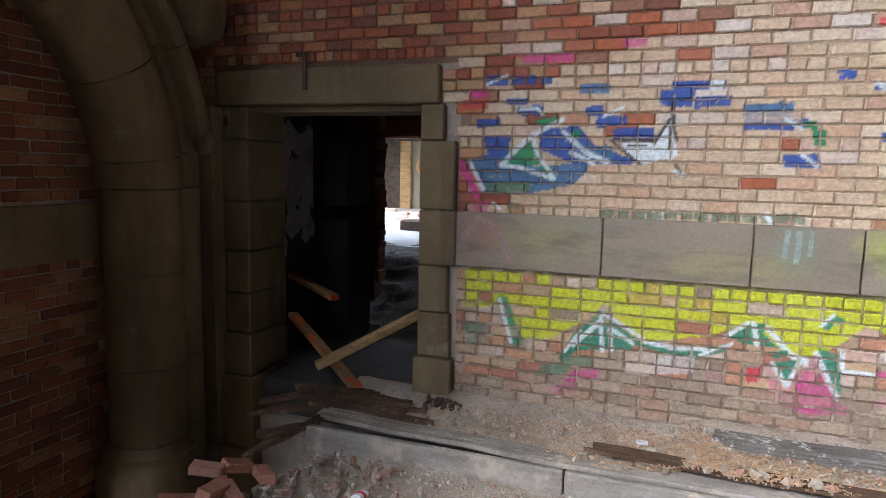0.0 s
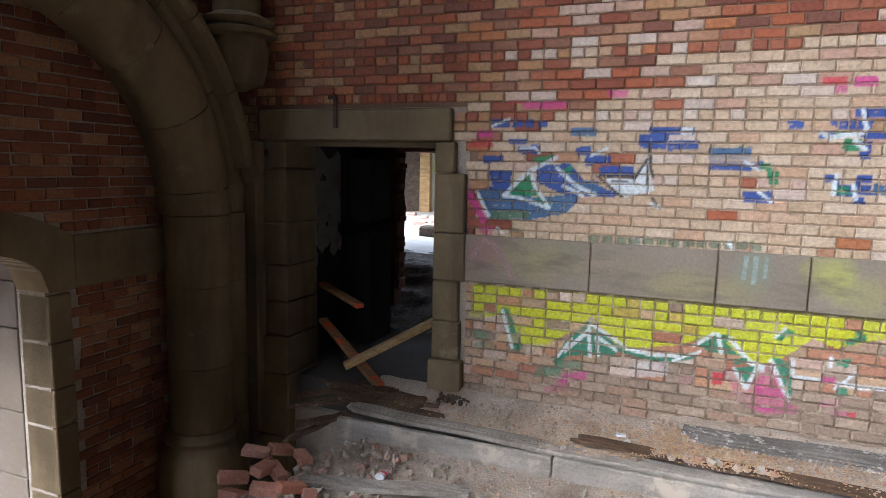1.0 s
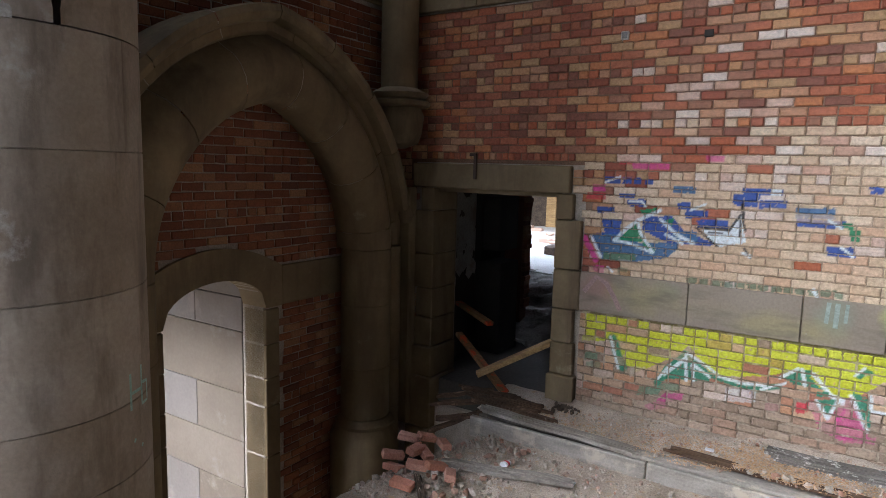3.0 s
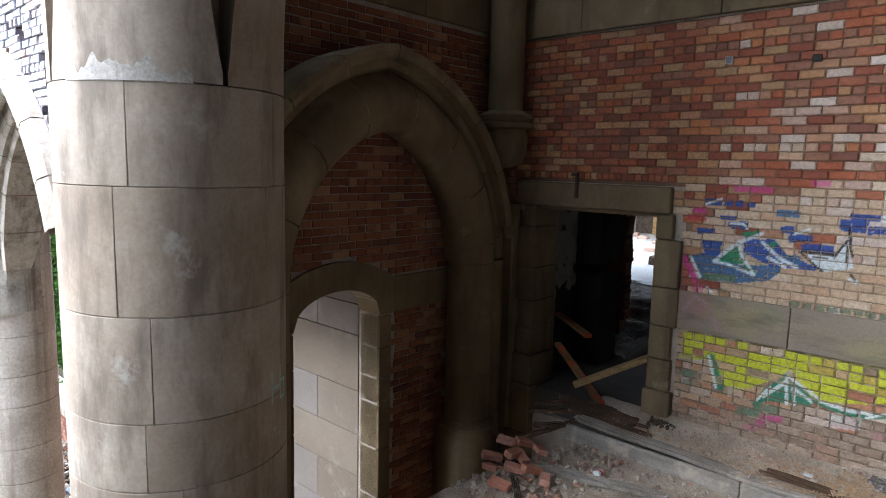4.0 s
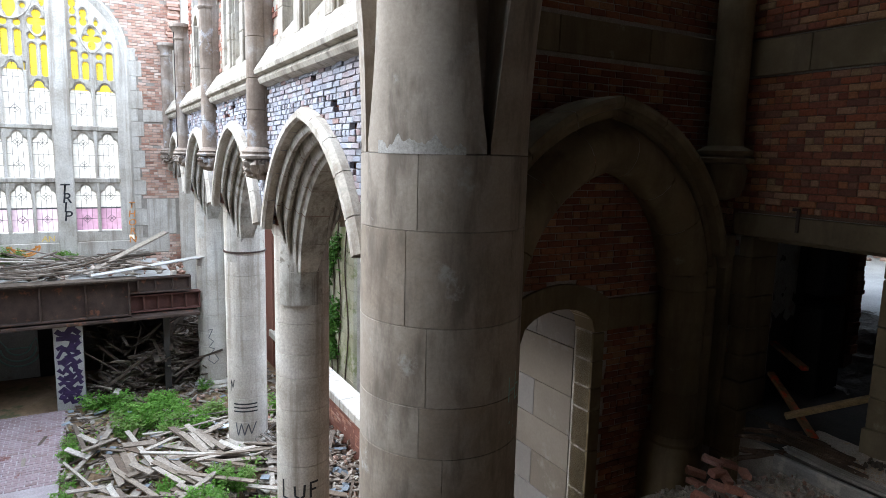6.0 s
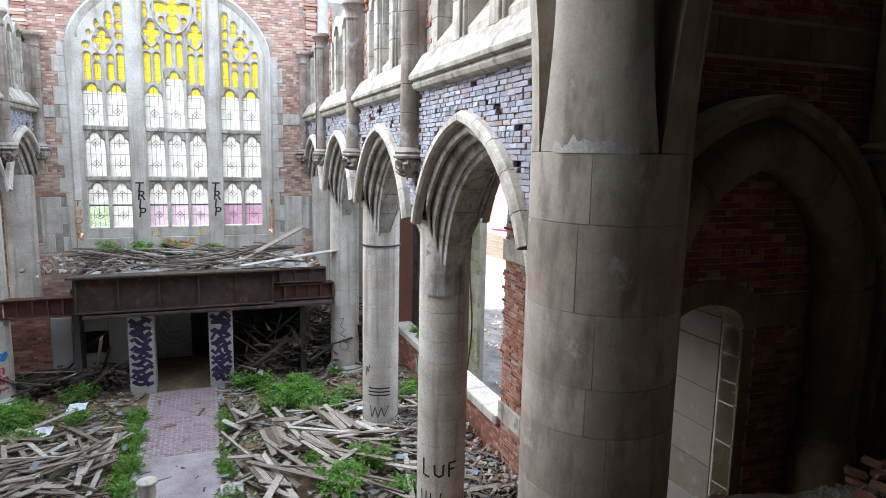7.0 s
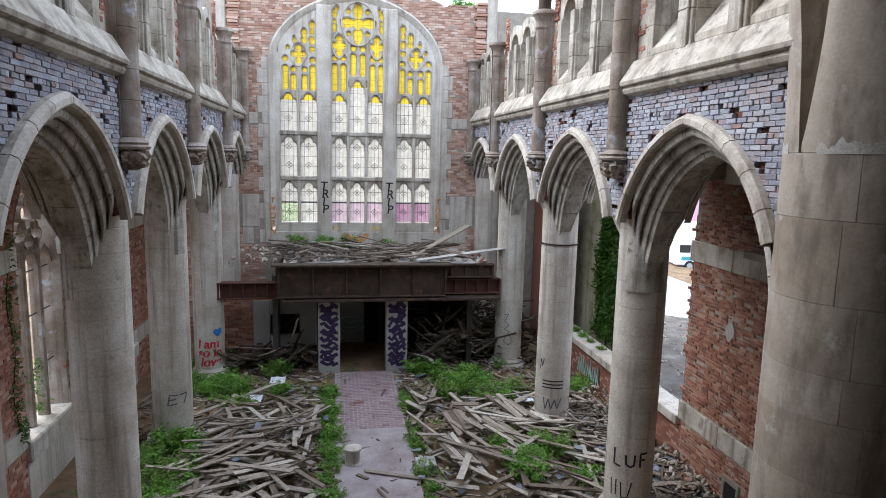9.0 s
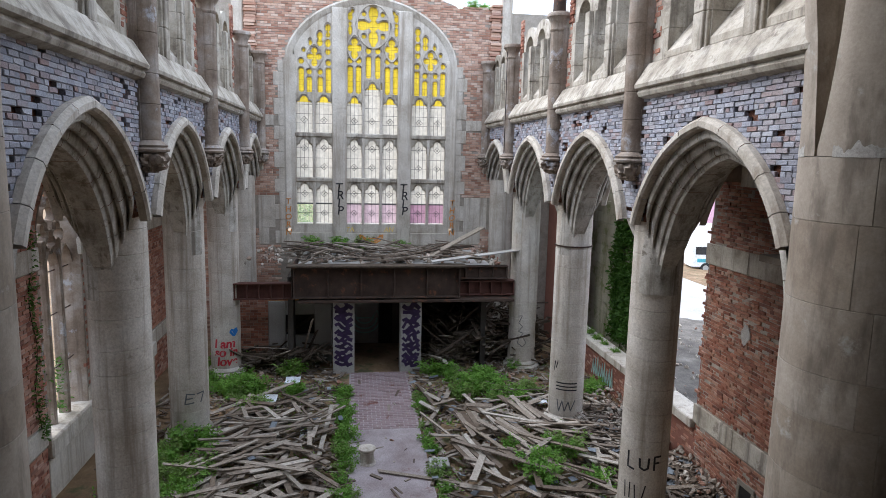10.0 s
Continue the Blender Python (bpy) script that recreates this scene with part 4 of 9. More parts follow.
def holes_of(section):
    """Openings as (dy, z, half width, half height) ovals and (dy, z0, z1, radius) slots, for the middle (0) or a side (1, -1)."""
    ovals, slots = [], []
    if section == 0:
        ovals += [(0, 7.37, 0.15, 0.23), (0, 6.62, 0.15, 0.23), (0, 7.0, 0.15, 0.17), (0, 7.56, 0.08, 0.09), (0, 6.43, 0.08, 0.09)]
        for m in (1, -1):
            ovals += [(m * 0.34, 7.0, 0.20, 0.155), (m * 0.24, 7.0, 0.14, 0.11), (m * 0.30, 7.34, 0.065, 0.07), (m * 0.30, 6.66, 0.065, 0.07),
                      (m * 0.595, 6.48, 0.105, 0.12), (m * 0.595, 6.10, 0.105, 0.14), (m * 0.475, 6.29, 0.10, 0.10), (m * 0.715, 6.29, 0.10, 0.10), (m * 0.595, 6.29, 0.08, 0.10),
                      (m * 0.73, 5.90, 0.082, 0.085), (m * 0.465, 5.90, 0.082, 0.085), (m * 0.15, 6.22, 0.082, 0.09),
                      (m * 0.735, 7.26, 0.075, 0.13), (m * 0.66, 7.42, 0.05, 0.07), (m * 0.735, 6.84, 0.06, 0.15), (m * 0.735, 7.04, 0.05, 0.07)]
            slots += [(m * 0.73, 4.95, 5.64, 0.082), (m * 0.465, 4.95, 5.64, 0.082), (m * 0.15, 5.44, 5.97, 0.080)]
    else:
        ovals += [(1.86, 6.15, 0.095, 0.11), (1.86, 5.79, 0.095, 0.12), (1.73, 5.97, 0.10, 0.09), (1.99, 5.97, 0.10, 0.09), (1.86, 5.97, 0.07, 0.09),
                  (2.27, 5.82, 0.08, 0.085), (2.02, 5.50, 0.078, 0.082), (1.68, 5.50, 0.078, 0.082), (1.42, 5.79, 0.08, 0.085), (1.43, 6.13, 0.08, 0.09),
                  (1.68, 6.62, 0.085, 0.12), (1.68, 6.41, 0.085, 0.11), (1.43, 6.87, 0.085, 0.12), (1.43, 6.66, 0.07, 0.09), (1.43, 6.40, 0.085, 0.13), (1.98, 6.40, 0.05, 0.09), (2.18, 6.16, 0.05, 0.06)]
        slots += [(2.27, 4.95, 5.54, 0.082), (2.02, 4.92, 5.27, 0.080), (1.68, 4.92, 5.27, 0.080), (1.42, 4.92, 5.56, 0.082)]
        ovals = [(section * o[0], *o[1:]) for o in ovals]
        slots = [(section * o[0], *o[1:]) for o in slots]
    return ovals, slots


def opening_depth(dy, z, ovals, slots):
    """How far (dy, z) lies inside an opening; negative in the stone."""
    best = -1.0
    for cy, cz, rx, rz in ovals:
        if abs(dy - cy) < 0.5 and abs(z - cz) < 0.5:
            best = max(best, (1 - math.hypot((dy - cy) / rx, (z - cz) / rz)) * min(rx, rz))
    for cy, z0, z1, r in slots:
        if abs(dy - cy) < 0.4:
            best = max(best, r - math.hypot(dy - cy, z - min(z1, max(z0, z))))
    return best


for sec, y0, y1 in ((0, -5.16, -3.47), (1, -3.06, -1.86), (-1, -6.78, -5.58)):
    ovals, slots = holes_of(sec)

    def stone(y, z):
        d = opening_depth(y - HA, z, ovals, slots)
        d = max(d, z - win_top(y - WY, 2.56, 2.06))
        if sec == 0:
            q = abs(y - HA)
            d = max(d, min(0.27 - q, 5.30 - 0.35 * q - z))
        return d

    bm = bmesh.new()
    pierced(bm, stone, y0, y1, 4.80, 7.75, 0.022, GX + 0.05, GX - 0.05)
    part("tracery", bm, LIME_PALE, win, "pierced stone tracery with quatrefoils and slender lights", fix=False)
    bm = bmesh.new()
    pierced(bm, lambda y, z: stone(y, z) + 0.032, y0, y1, 4.82, 7.75, 0.022, GX + 0.10, GX + 0.04)
    part("tracery_rib", bm, LIME_PALE, win, "raised rib of the stone tracery", fix=False)
# the great ring of the middle section and the curved frames of the foils
bm = bmesh.new()
tube(bm, [(GX + 0.07, HA + 0.52 * math.cos(a_), 7.0 + (0.64 if math.sin(a_) > 0 else 0.70) * math.sin(a_)) for a_ in [2 * math.pi * i / 40 for i in range(40)]], 0.075, 0.14, (1, 0, 0), True)
part("tracery_ring", bm, LIME_PALE, win, "oval stone ring of the tracery", smooth=True)
for m_ in (1, -1):
    for cy, cz, w_, h_ in ((0.595, 6.29, 0.25, 0.40), (1.86, 5.97, 0.27, 0.38)):
        bm = bmesh.new()
        tube(bm, [(GX + 0.07, HA + m_ * cy + w_ * math.cos(a_) * (1 - 0.12 * abs(math.sin(a_))), cz + h_ * math.sin(a_) * (0.75 + 0.25 * abs(math.sin(a_)) ** 3)) for a_ in [2 * math.pi * i / 32 for i in range(32)]], 0.055, 0.13, (1, 0, 0), True)
        part("tracery_ring", bm, LIME_PALE, win, smooth=True)

# quoins, bands and panels of the east wall
for m_ in (1, -1):
    z, k = 0.0, 0
    while z < 5.6:
        h = (0.42, 0.36, 0.5, 0.4)[k % 4]
        reach = 0.16 if k % 2 else 0.30
        y0, y1 = WY + m_ * 2.76, WY + m_ * (2.80 + reach)
        bm = boxes((EAST - 0.2, EAST + 0.012, *sorted((y0, y1)), z + 0.003, z + h - 0.003), bevel=0.008)
        part("quoin", bm, LIME_PALE, east, "pale stone quoin")
        z += h
        k += 1
    y0, y1 = sorted((WY + m_ * 3.1, AX + m_ * 3.75))
    part("stone_band", boxes((EAST - 0.2, EAST + 0.012, y0, y1, 3.78, 4.12), bevel=0.008), LIME_PALE, east)
    part("stone_panel", boxes((EAST - 0.2, EAST + 0.010, y0 - 0.0, y1 + 0.0, 0.52, 1.56), (EAST - 0.2, EAST + 0.006, y0, y1 - 0.2, -0.02, 0.52), bevel=0.01), LIME_PALE, east, "cracked pale stone panel")

# ---------------------------------------------------------------- gallery walls
GY, GXW = 4.2, -3.7            # the door wall's face (y) and the blind wall's face (x)
DOOR = (-3.06, -1.62, 2.13)
wall_n = thing("wall_north", (0, GY, 0), "gallery wall of salvaged yellow and red brick covered in graffiti", "wall", kind="structure")
bm = boxes((GXW - 0.5, DOOR[0] - 0.03, GY + 0.03, GY + 0.5, GROUND - 0.5, 9.6), (DOOR[1] + 0.03, 6.0, GY + 0.03, GY + 0.5, -0.35, 9.6), (DOOR[0] - 0.03, DOOR[1] + 0.03, GY + 0.03, GY + 0.5, 2.15, 9.6), (DOOR[0] - 0.03, 6.0, GY + 0.03, GY + 0.5, GROUND - 0.5, -0.35))
part("wall_core", bm, MORTAR, wall_n, "rough core of the wall")
# stone band of large slabs
xs = [-1.35, -0.345, 0.54, 1.115, 2.1, 3.0, 4.0, 5.0, 6.0]
# drifts of overspray: x, z, half width, half height, strength, colour
DRIFTS = ((-1.22, 1.22, 0.15, 0.20, 0.75, (0.30, 0.15, 0.14)), (-1.08, 1.26, 0.05, 0.16, 0.6, (0.27, 0.13, 0.13)), (-0.72, 1.22, 0.32, 0.15, 0.7, (0.29, 0.275, 0.10)), (-0.50, 1.32, 0.12, 0.07, 0.5, (0.13, 0.17, 0.12)),
          (0.36, 1.12, 0.30, 0.12, 0.7, (0.30, 0.28, 0.11)), (-0.1, 1.2, 0.3, 0.1, 0.35, (0.28, 0.25, 0.15)), (0.78, 1.28, 0.14, 0.14, 0.65, (0.20, 0.29, 0.22)), (0.70, 1.12, 0.2, 0.08, 0.4, (0.29, 0.27, 0.12)),
          (1.26, 1.28, 0.14, 0.14, 1.0, (0.40, 0.44, 0.08)), (1.45, 1.16, 0.22, 0.12, 0.7, (0.33, 0.33, 0.10)), (1.75, 1.22, 0.2, 0.14, 0.6, (0.28, 0.15, 0.16)), (2.3, 1.2, 0.3, 0.2, 0.5, (0.27, 0.27, 0.12)))


def drift_tint(x, z):
    k = 0.5 + 0.5 * noise.noise((x * 1.7, z * 2.6, 4.4))
    c_ = tuple(p + (q - p) * k for p, q in zip((0.195, 0.165, 0.128), (0.275, 0.24, 0.195)))
    for x0, z0, w, h, s, ink in DRIFTS:
        d = math.hypot((x - x0) / w, (z - z0) / h) + 0.5 * noise.noise((x * 6, z * 6, x0)) + 0.25 * noise.noise((x * 19, z * 19, x0))
        f = 0.55 * s * max(0.0, min(1.0, 1.35 - d))
        c_ = tuple(p + (q - p) * f for p, q in zip(c_, ink))
    return c_


for a, b in zip(xs, xs[1:]):
    bm = boxes((a + 0.004, b - 0.004, GY - 0.022, GY + 0.1, 1.012, 1.395), bevel=0.006)
    if a < 2.5:
        front = [f for f in bm.faces if f.normal.y < -0.99]
        edges_ = list({e for f in front for e in f.edges})
        bmesh.ops.subdivide_edges(bm, edges=edges_, cuts=30, use_grid_fill=True)
    hue = bm.verts.layers.float_color.new("tint")
    for v in bm.verts:
        v[hue] = (*drift_tint(v.co.x, v.co.z), 1.0)
        if v.co.y < GY - 0.02:
            v.co.y += 0.0015 * noise.noise(v.co * 9)
    part("band_slab", bm, BAND_TINT, wall_n, "olive-stained stone band slab with faint spray paint")
xs = [GXW, -2.6, -1.15, 0.3, 1.9, 3.4, 4.8, 6.0]
for a, b in zip(xs, xs[1:]):
    part("upper_band_slab", boxes((a + 0.004, b - 0.004, GY - 0.03, GY + 0.1, 4.0, 4.40), bevel=0.006), ASHLAR, wall_n)
door = thing("door_1", (-2.34, GY, 0), "stone door surround with a dark doorway and no door", "door", kind="structure")
part("lintel", boxes((-3.34, -1.49, GY - 0.05, GY + 0.46, 2.135, 2.40), bevel=0.012), ASHLAR, door, "long stone lintel")
part("soffit", boxes((DOOR[0] + 0.01, DOOR[1] - 0.01, GY + 0.05, GY + 0.40, 2.09, 2.132)), ASHLAR, door)
zz = [-0.02, 0.33, 0.66, 1.0, 1.395, 1.88, 2.132]
for i, (a, b) in enumerate(zip(zz, zz[1:])):
    w = (0.27, 0.24, 0.22, 0.275, 0.26, 0.17)[i]
    part("jamb_stone", boxes((DOOR[1] - 0.02 * (i == 0), DOOR[1] + w, GY - 0.04 - 0.03 * (i == 0), GY + 0.45, a + 0.004, b - 0.003), bevel=0.01), ASHLAR, door)
    part("jamb_stone", boxes((DOOR[0] - w, DOOR[0] + 0.02 * (i == 0), GY - 0.04 - 0.03 * (i == 0), GY + 0.45, a + 0.004, b - 0.003), bevel=0.01), ASHLAR, door)
part("jamb_base", boxes((DOOR[0] - 0.30, DOOR[0] + 0.03, GY - 0.08, GY + 0.45, -0.62, -0.024), (DOOR[0] - 0.31, DOOR[0] + 0.04, GY - 0.09, GY + 0.45, -1.5, -0.63), bevel=0.01), ASHLAR, door, "dark stone base of the jamb in the broken floor")
bm = boxes((-2.55, -2.52, GY - 0.075, GY - 0.05, 2.24, 2.50), (-2.60, -2.52, GY - 0.075, GY - 0.05, 2.48, 2.51))
tagged(part("iron_hook", bm, STEEL, None), "bent rusty iron hook fixed over the door", "hook")

# blind wall with its pointed arch
wall_b = thing("wall_blind", (GXW, 2.2, GROUND), "dark red brick wall within a moulded pointed stone arch", "wall", kind="structure")
NICHE = (1.28, 2.32, 1.04, 1.34)


def niche_top(y):
    t = (y - 1.80) / 0.52
    return NICHE[2] + 0.30 * math.sqrt(max(0.0, 1 - t * t * 0.98)) if abs(t) < 1 else NICHE[2]


place_b = lambda u, v, w: (w, u, v)
bm = bmesh.new()
strip_wall(bm, [NICHE[0] + (NICHE[1] - NICHE[0]) * i / 24 for i in range(25)], niche_top, lambda u: 9.6, place_b, (GXW - 0.3, GXW - 0.012))
box(bm, GXW - 0.3, GXW - 0.012, 0.4, NICHE[0], GROUND - 0.3, 9.6)
box(bm, GXW - 0.3, GXW - 0.012, NICHE[1], 4.6, GROUND - 0.3, 9.6)
part("wall_core", bm, MORTAR, wall_b)
# stone frame of the niche and the band beside it
bm = bmesh.new()
strip_wall(bm, [1.02 + 1.5 * i / 30 for i in range(31)], lambda u: niche_top(u) if NICHE[0] < u < NICHE[1] else NICHE[2] - 0.02, lambda u: 1.40 + 0.22 * max(0.0, 1 - ((u - 1.80) / 0.72) ** 2), place_b, (GXW - 0.295, GXW + 0.03))
part("niche_head", bm, ASHLAR, wall_b, "dark segmental stone arch over a doorway")
for z0, z1 in ((-3.2, -2.4), (-2.4, -1.7), (-1.7, -1.0), (-1.0, -0.45), (-0.45, 0.05), (0.05, 0.33), (0.33, 0.66), (0.66, 1.0)):
    part("niche_jamb", boxes((GXW - 0.28, GXW + 0.02, NICHE[1], NICHE[1] + 0.17, z0 + 0.003, z1 - 0.003), bevel=0.008), ASHLAR, wall_b)
    part("niche_jamb", boxes((GXW - 0.28, GXW + 0.02, NICHE[0] - 0.17, NICHE[0], z0 + 0.003, z1 - 0.003), bevel=0.008), ASHLAR, wall_b)
part("band_slab", boxes((GXW - 0.2, GXW + 0.02, 2.53, 3.4, 1.02, 1.40), bevel=0.008), ASHLAR, wall_b)
for a, b in ((0.5, 1.6), (1.6, 2.9), (2.9, 4.1)):
    part("upper_band_slab", boxes((GXW - 0.1, GXW + 0.03, a + 0.004, b - 0.004, 4.08, 4.45), bevel=0.008), ASHLAR, wall_b)
at_b = lambda u, v, w: (w, 2.11 + u, v)
# a hood, a hollow and one great roll that runs on into the shaft below it
BL_HOOD = [(2.17, -3.70), (2.17, -3.27), (2.155, -3.215), (2.10, -3.20), (2.05, -3.225), (2.03, -3.29), (2.03, -3.70)]
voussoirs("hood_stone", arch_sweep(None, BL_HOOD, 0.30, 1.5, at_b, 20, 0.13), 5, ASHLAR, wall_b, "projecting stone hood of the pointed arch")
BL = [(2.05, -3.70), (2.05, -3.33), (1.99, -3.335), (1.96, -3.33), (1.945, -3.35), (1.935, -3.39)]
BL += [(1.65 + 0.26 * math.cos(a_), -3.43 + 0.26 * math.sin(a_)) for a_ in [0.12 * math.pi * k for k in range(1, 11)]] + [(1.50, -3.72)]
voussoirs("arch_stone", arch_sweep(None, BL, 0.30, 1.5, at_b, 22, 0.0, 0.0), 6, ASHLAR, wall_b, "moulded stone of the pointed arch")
for u in (1.80, -1.80):
    bm = bmesh.new()
    bmesh.ops.create_icosphere(bm, subdivisions=2, radius=0.085, matrix=Matrix.Translation((-3.25, 2.11 + u, 1.84)) @ Matrix.Diagonal((1, 1, 1.15, 1)))
    for v in bm.verts:
        v.co += v.normal * 0.022 * noise.noise(v.co * 22)
    part("hood_stop", bm, ASHLAR, wall_b, "small carved stop under the hood", smooth=True)
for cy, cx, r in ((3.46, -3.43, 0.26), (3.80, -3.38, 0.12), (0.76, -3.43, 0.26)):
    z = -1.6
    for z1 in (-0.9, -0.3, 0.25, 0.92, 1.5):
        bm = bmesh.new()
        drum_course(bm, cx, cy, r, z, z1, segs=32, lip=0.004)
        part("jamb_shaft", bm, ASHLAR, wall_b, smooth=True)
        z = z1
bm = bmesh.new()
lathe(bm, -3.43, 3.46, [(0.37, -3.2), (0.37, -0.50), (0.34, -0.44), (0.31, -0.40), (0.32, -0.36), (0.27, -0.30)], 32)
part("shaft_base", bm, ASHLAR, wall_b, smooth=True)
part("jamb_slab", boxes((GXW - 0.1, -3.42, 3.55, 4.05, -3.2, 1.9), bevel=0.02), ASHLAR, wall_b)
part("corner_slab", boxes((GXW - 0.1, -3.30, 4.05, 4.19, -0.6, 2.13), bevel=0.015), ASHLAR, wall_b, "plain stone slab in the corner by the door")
# corner respond on a moulded capital
resp = thing("corner_respond", (-3.4, 3.95, 2.6), "dark half-round stone respond on a carved corbel in the corner", "shaft")
bm = bmesh.new()
lathe(bm, -3.42, 3.98, [(0.20, 3.18), (0.20, 9.6)], 28)
part("shaft", bm, ASHLAR, resp, smooth=True)
bm = bmesh.new()
lathe(bm, -3.42, 3.98, [(0.26, 2.98), (0.33, 3.0), (0.34, 3.04), (0.28, 3.07), (0.31, 3.10), (0.32, 3.13), (0.26, 3.16), (0.20, 3.19)], 28)
part("base_moulding", bm, ASHLAR, resp, smooth=True)
bm = bmesh.new()
lathe(bm, -3.42, 3.98, [(0.08, 2.55), (0.2, 2.6), (0.26, 2.72), (0.27, 2.9), (0.24, 2.98)], 32)
for v in bm.verts:
    v.co += Vector((v.co.x + 3.42, v.co.y - 3.98, 0)).normalized() * (0.03 * noise.noise(v.co * 15))
part("corbel", bm, ASHLAR, resp, smooth=True)

# passage behind the niche: its long wall of pale ashlar faces the nave
pas = thing("passage_wall", (-4.9, 2.4, GROUND), "pale ashlar side wall of the passage behind the niche", "wall", kind="structure")
random.seed(11)
z, k = -3.2, 0
for h in (0.5, 0.42, 0.55, 0.36, 0.5, 0.48, 0.5, 0.62, 0.34, 0.30, 0.40, 0.2, 0.3, 0.4):
    xs = [-6.3, -5.4, -4.02] if k % 2 else [-6.3, -4.75, -4.02]
    for a, b in zip(xs, xs[1:]):
        part("ashlar_block", boxes((a + 0.003, b - 0.003, NICHE[1] + 0.004 + random.uniform(0, 0.003), NICHE[1] + 0.3, z + 0.005, z + h - 0.005), bevel=0.005), PASSAGE, pas)
    z += h
    k += 1
part("passage_end", boxes((-6.6, -6.3, 1.76, 2.6, GROUND, 3.0)), PASSAGE, pas)
part("passage_ceiling", boxes((-6.3, -4.0, 1.0, 2.6, 1.50, 1.6)), PASSAGE, pas)

# closing walls, floor and ceiling of the gallery
part_w = lambda name, bm, mat_, lab: tagged(part(name, bm, mat_, None), lab, "wall", kind="structure")
# Unseen walls and ceiling: they block the sky, dark to limit bounce.
part_w("wall_west", boxes((6.0, 6.5, -9.6, 5.0, GROUND - 0.5, 9.6)), SHADE_PLASTER, "unseen west wall, coloured dark to cut bounced light")
# South opening is added and placed to light the brick wall.
part_w("wall_south", boxes((-3.4, 6.5, -9.6, -9.1, GROUND - 0.5, 3.6), (-3.4, -2.8, -9.6, -9.1, 3.6, 9.3), (-1.0, 6.5, -9.6, -9.1, 3.6, 9.3), (-2.8, -1.0, -9.6, -9.1, 7.4, 9.3)), SHADE_PLASTER, "unseen dark south wall, its tall opening added to let light in")
part_w("wall_blind_south", boxes((GXW - 0.6, GXW, -10.7, -9.0, GROUND - 0.5, 9.6)), SHADE_PLASTER, "dark plaster wall closing the far aisle end")
tagged(part("ceiling", boxes((GXW + 0.35, 6.5, -9.6, 4.7, 9.3, 9.6)), SHADE_PLASTER, None), "unseen dark plaster ceiling that keeps the sky off the gallery", "ceiling", kind="structure")

# gallery floor: a step of boards, dirt above and below it
fl = thing("floor", (0, 3, 0), "dirt-covered stepped gallery floor of concrete and rotten boards", "floor", kind="structure")


def dirt_sheet(name, x0, x1, y0, y1, z, bumps, parent, mat_, nx=90, ny=40, slope=None):
    bm = bmesh.new()
    rows = []
    for i in range(nx + 1):
        x = x0 + (x1 - x0) * i / nx
        row = []
        for j in range(ny + 1):
            y = y0 + (y1 - y0) * j / ny
            h = bumps * (noise.noise((x * 2.2, y * 2.2, 3)) + 0.5 * noise.noise((x * 7, y * 7, 5)) + 0.35 * noise.noise((x * 19, y * 19, 8)))
            row.append((x, y, z + h + (slope(x, y) if slope else 0.0)))
        rows.append(row)
    grid_faces(bm, rows)
    return part(name, bm, mat_, parent, "dusty rubble-strewn dirt", smooth=True)


edge = lambda x, y: -1.8 * max(0.0, (-2.05 - x) + 0.25 * (y - 2.6)) ** 1.3 if x < -1.4 else 0.0
dirt_sheet("upper_dirt", -2.1, 6.0, 3.57, GY + 0.02, 0.035, 0.03, fl, DIRT, 110, 18, lambda x, y: 0.05 * max(0, (y - 3.9) / 0.3) + (0.05 if x > 0.2 else 0))
dirt_sheet("lower_dirt", -2.75, 6.0, 0.9, 3.45, -0.13, 0.03, fl, DIRT, 110, 44, edge)
# Dark colour on the slab stops it bouncing light onto the pier.
part("slab", boxes((-1.9, 6.0, 0.9, 3.42, -0.5, -0.2), (-2.1, 6.0, 3.56, GY, -0.5, -0.02), (0.6, 6.0, -12.7, 0.9, -0.5, -0.13)), GRAVEL, fl, "concrete gallery slab coloured dark to cut bounced light")
for a, b in ((-2.08, -0.42), (-0.41, 1.1), (1.11, 3.4)):
    part("riser_board", boxes((a, b, 3.40 + 0.004 * (a > 0), 3.45, -0.19, 0.012), bevel=0.008), STEP_GREY, fl, "worn grey riser board of the step")
part("nosing_board", boxes((-0.62, 3.4, 3.43, 3.60, 0.013, 0.045), bevel=0.008), STEP_GREY, fl, "dusty grey board on top of the step")

# dark room behind the door, and the bright ruin beyond it
room = thing("back_room", (-2.5, 7, 0), "dark derelict back room with a broken opening", "room", kind="structure")
# Floor, ceiling and walls are coloured dark to deepen the room's shade.
part("room_floor", boxes((-6.5, 2.5, GY + 0.1, 9.0, -0.4, -0.06)), SHADE_PLASTER, room, "floor of the dark room, coloured darker for its shade")
part("room_ceiling", boxes((-6.5, 2.5, GY + 0.5, 9.2, 2.75, 3.0)), SHADE_PLASTER, room)
part("room_wall", boxes((-4.8, -4.6, GY + 0.5, 9.0, -0.2, 2.75), (0.6, 0.9, GY + 0.5, 18, -0.2, 4.0)), SHADE_PLASTER, room, "plaster wall coloured dark for the room's shade")
bm = boxes((-4.6, -3.05, 6.4, 6.6, -0.2, 2.75), (-2.0, 0.6, 6.4, 6.6, -0.2, 2.75), (-3.05, -2.0, 6.4, 6.6, 2.3, 2.75))
rh = random.Random(8)
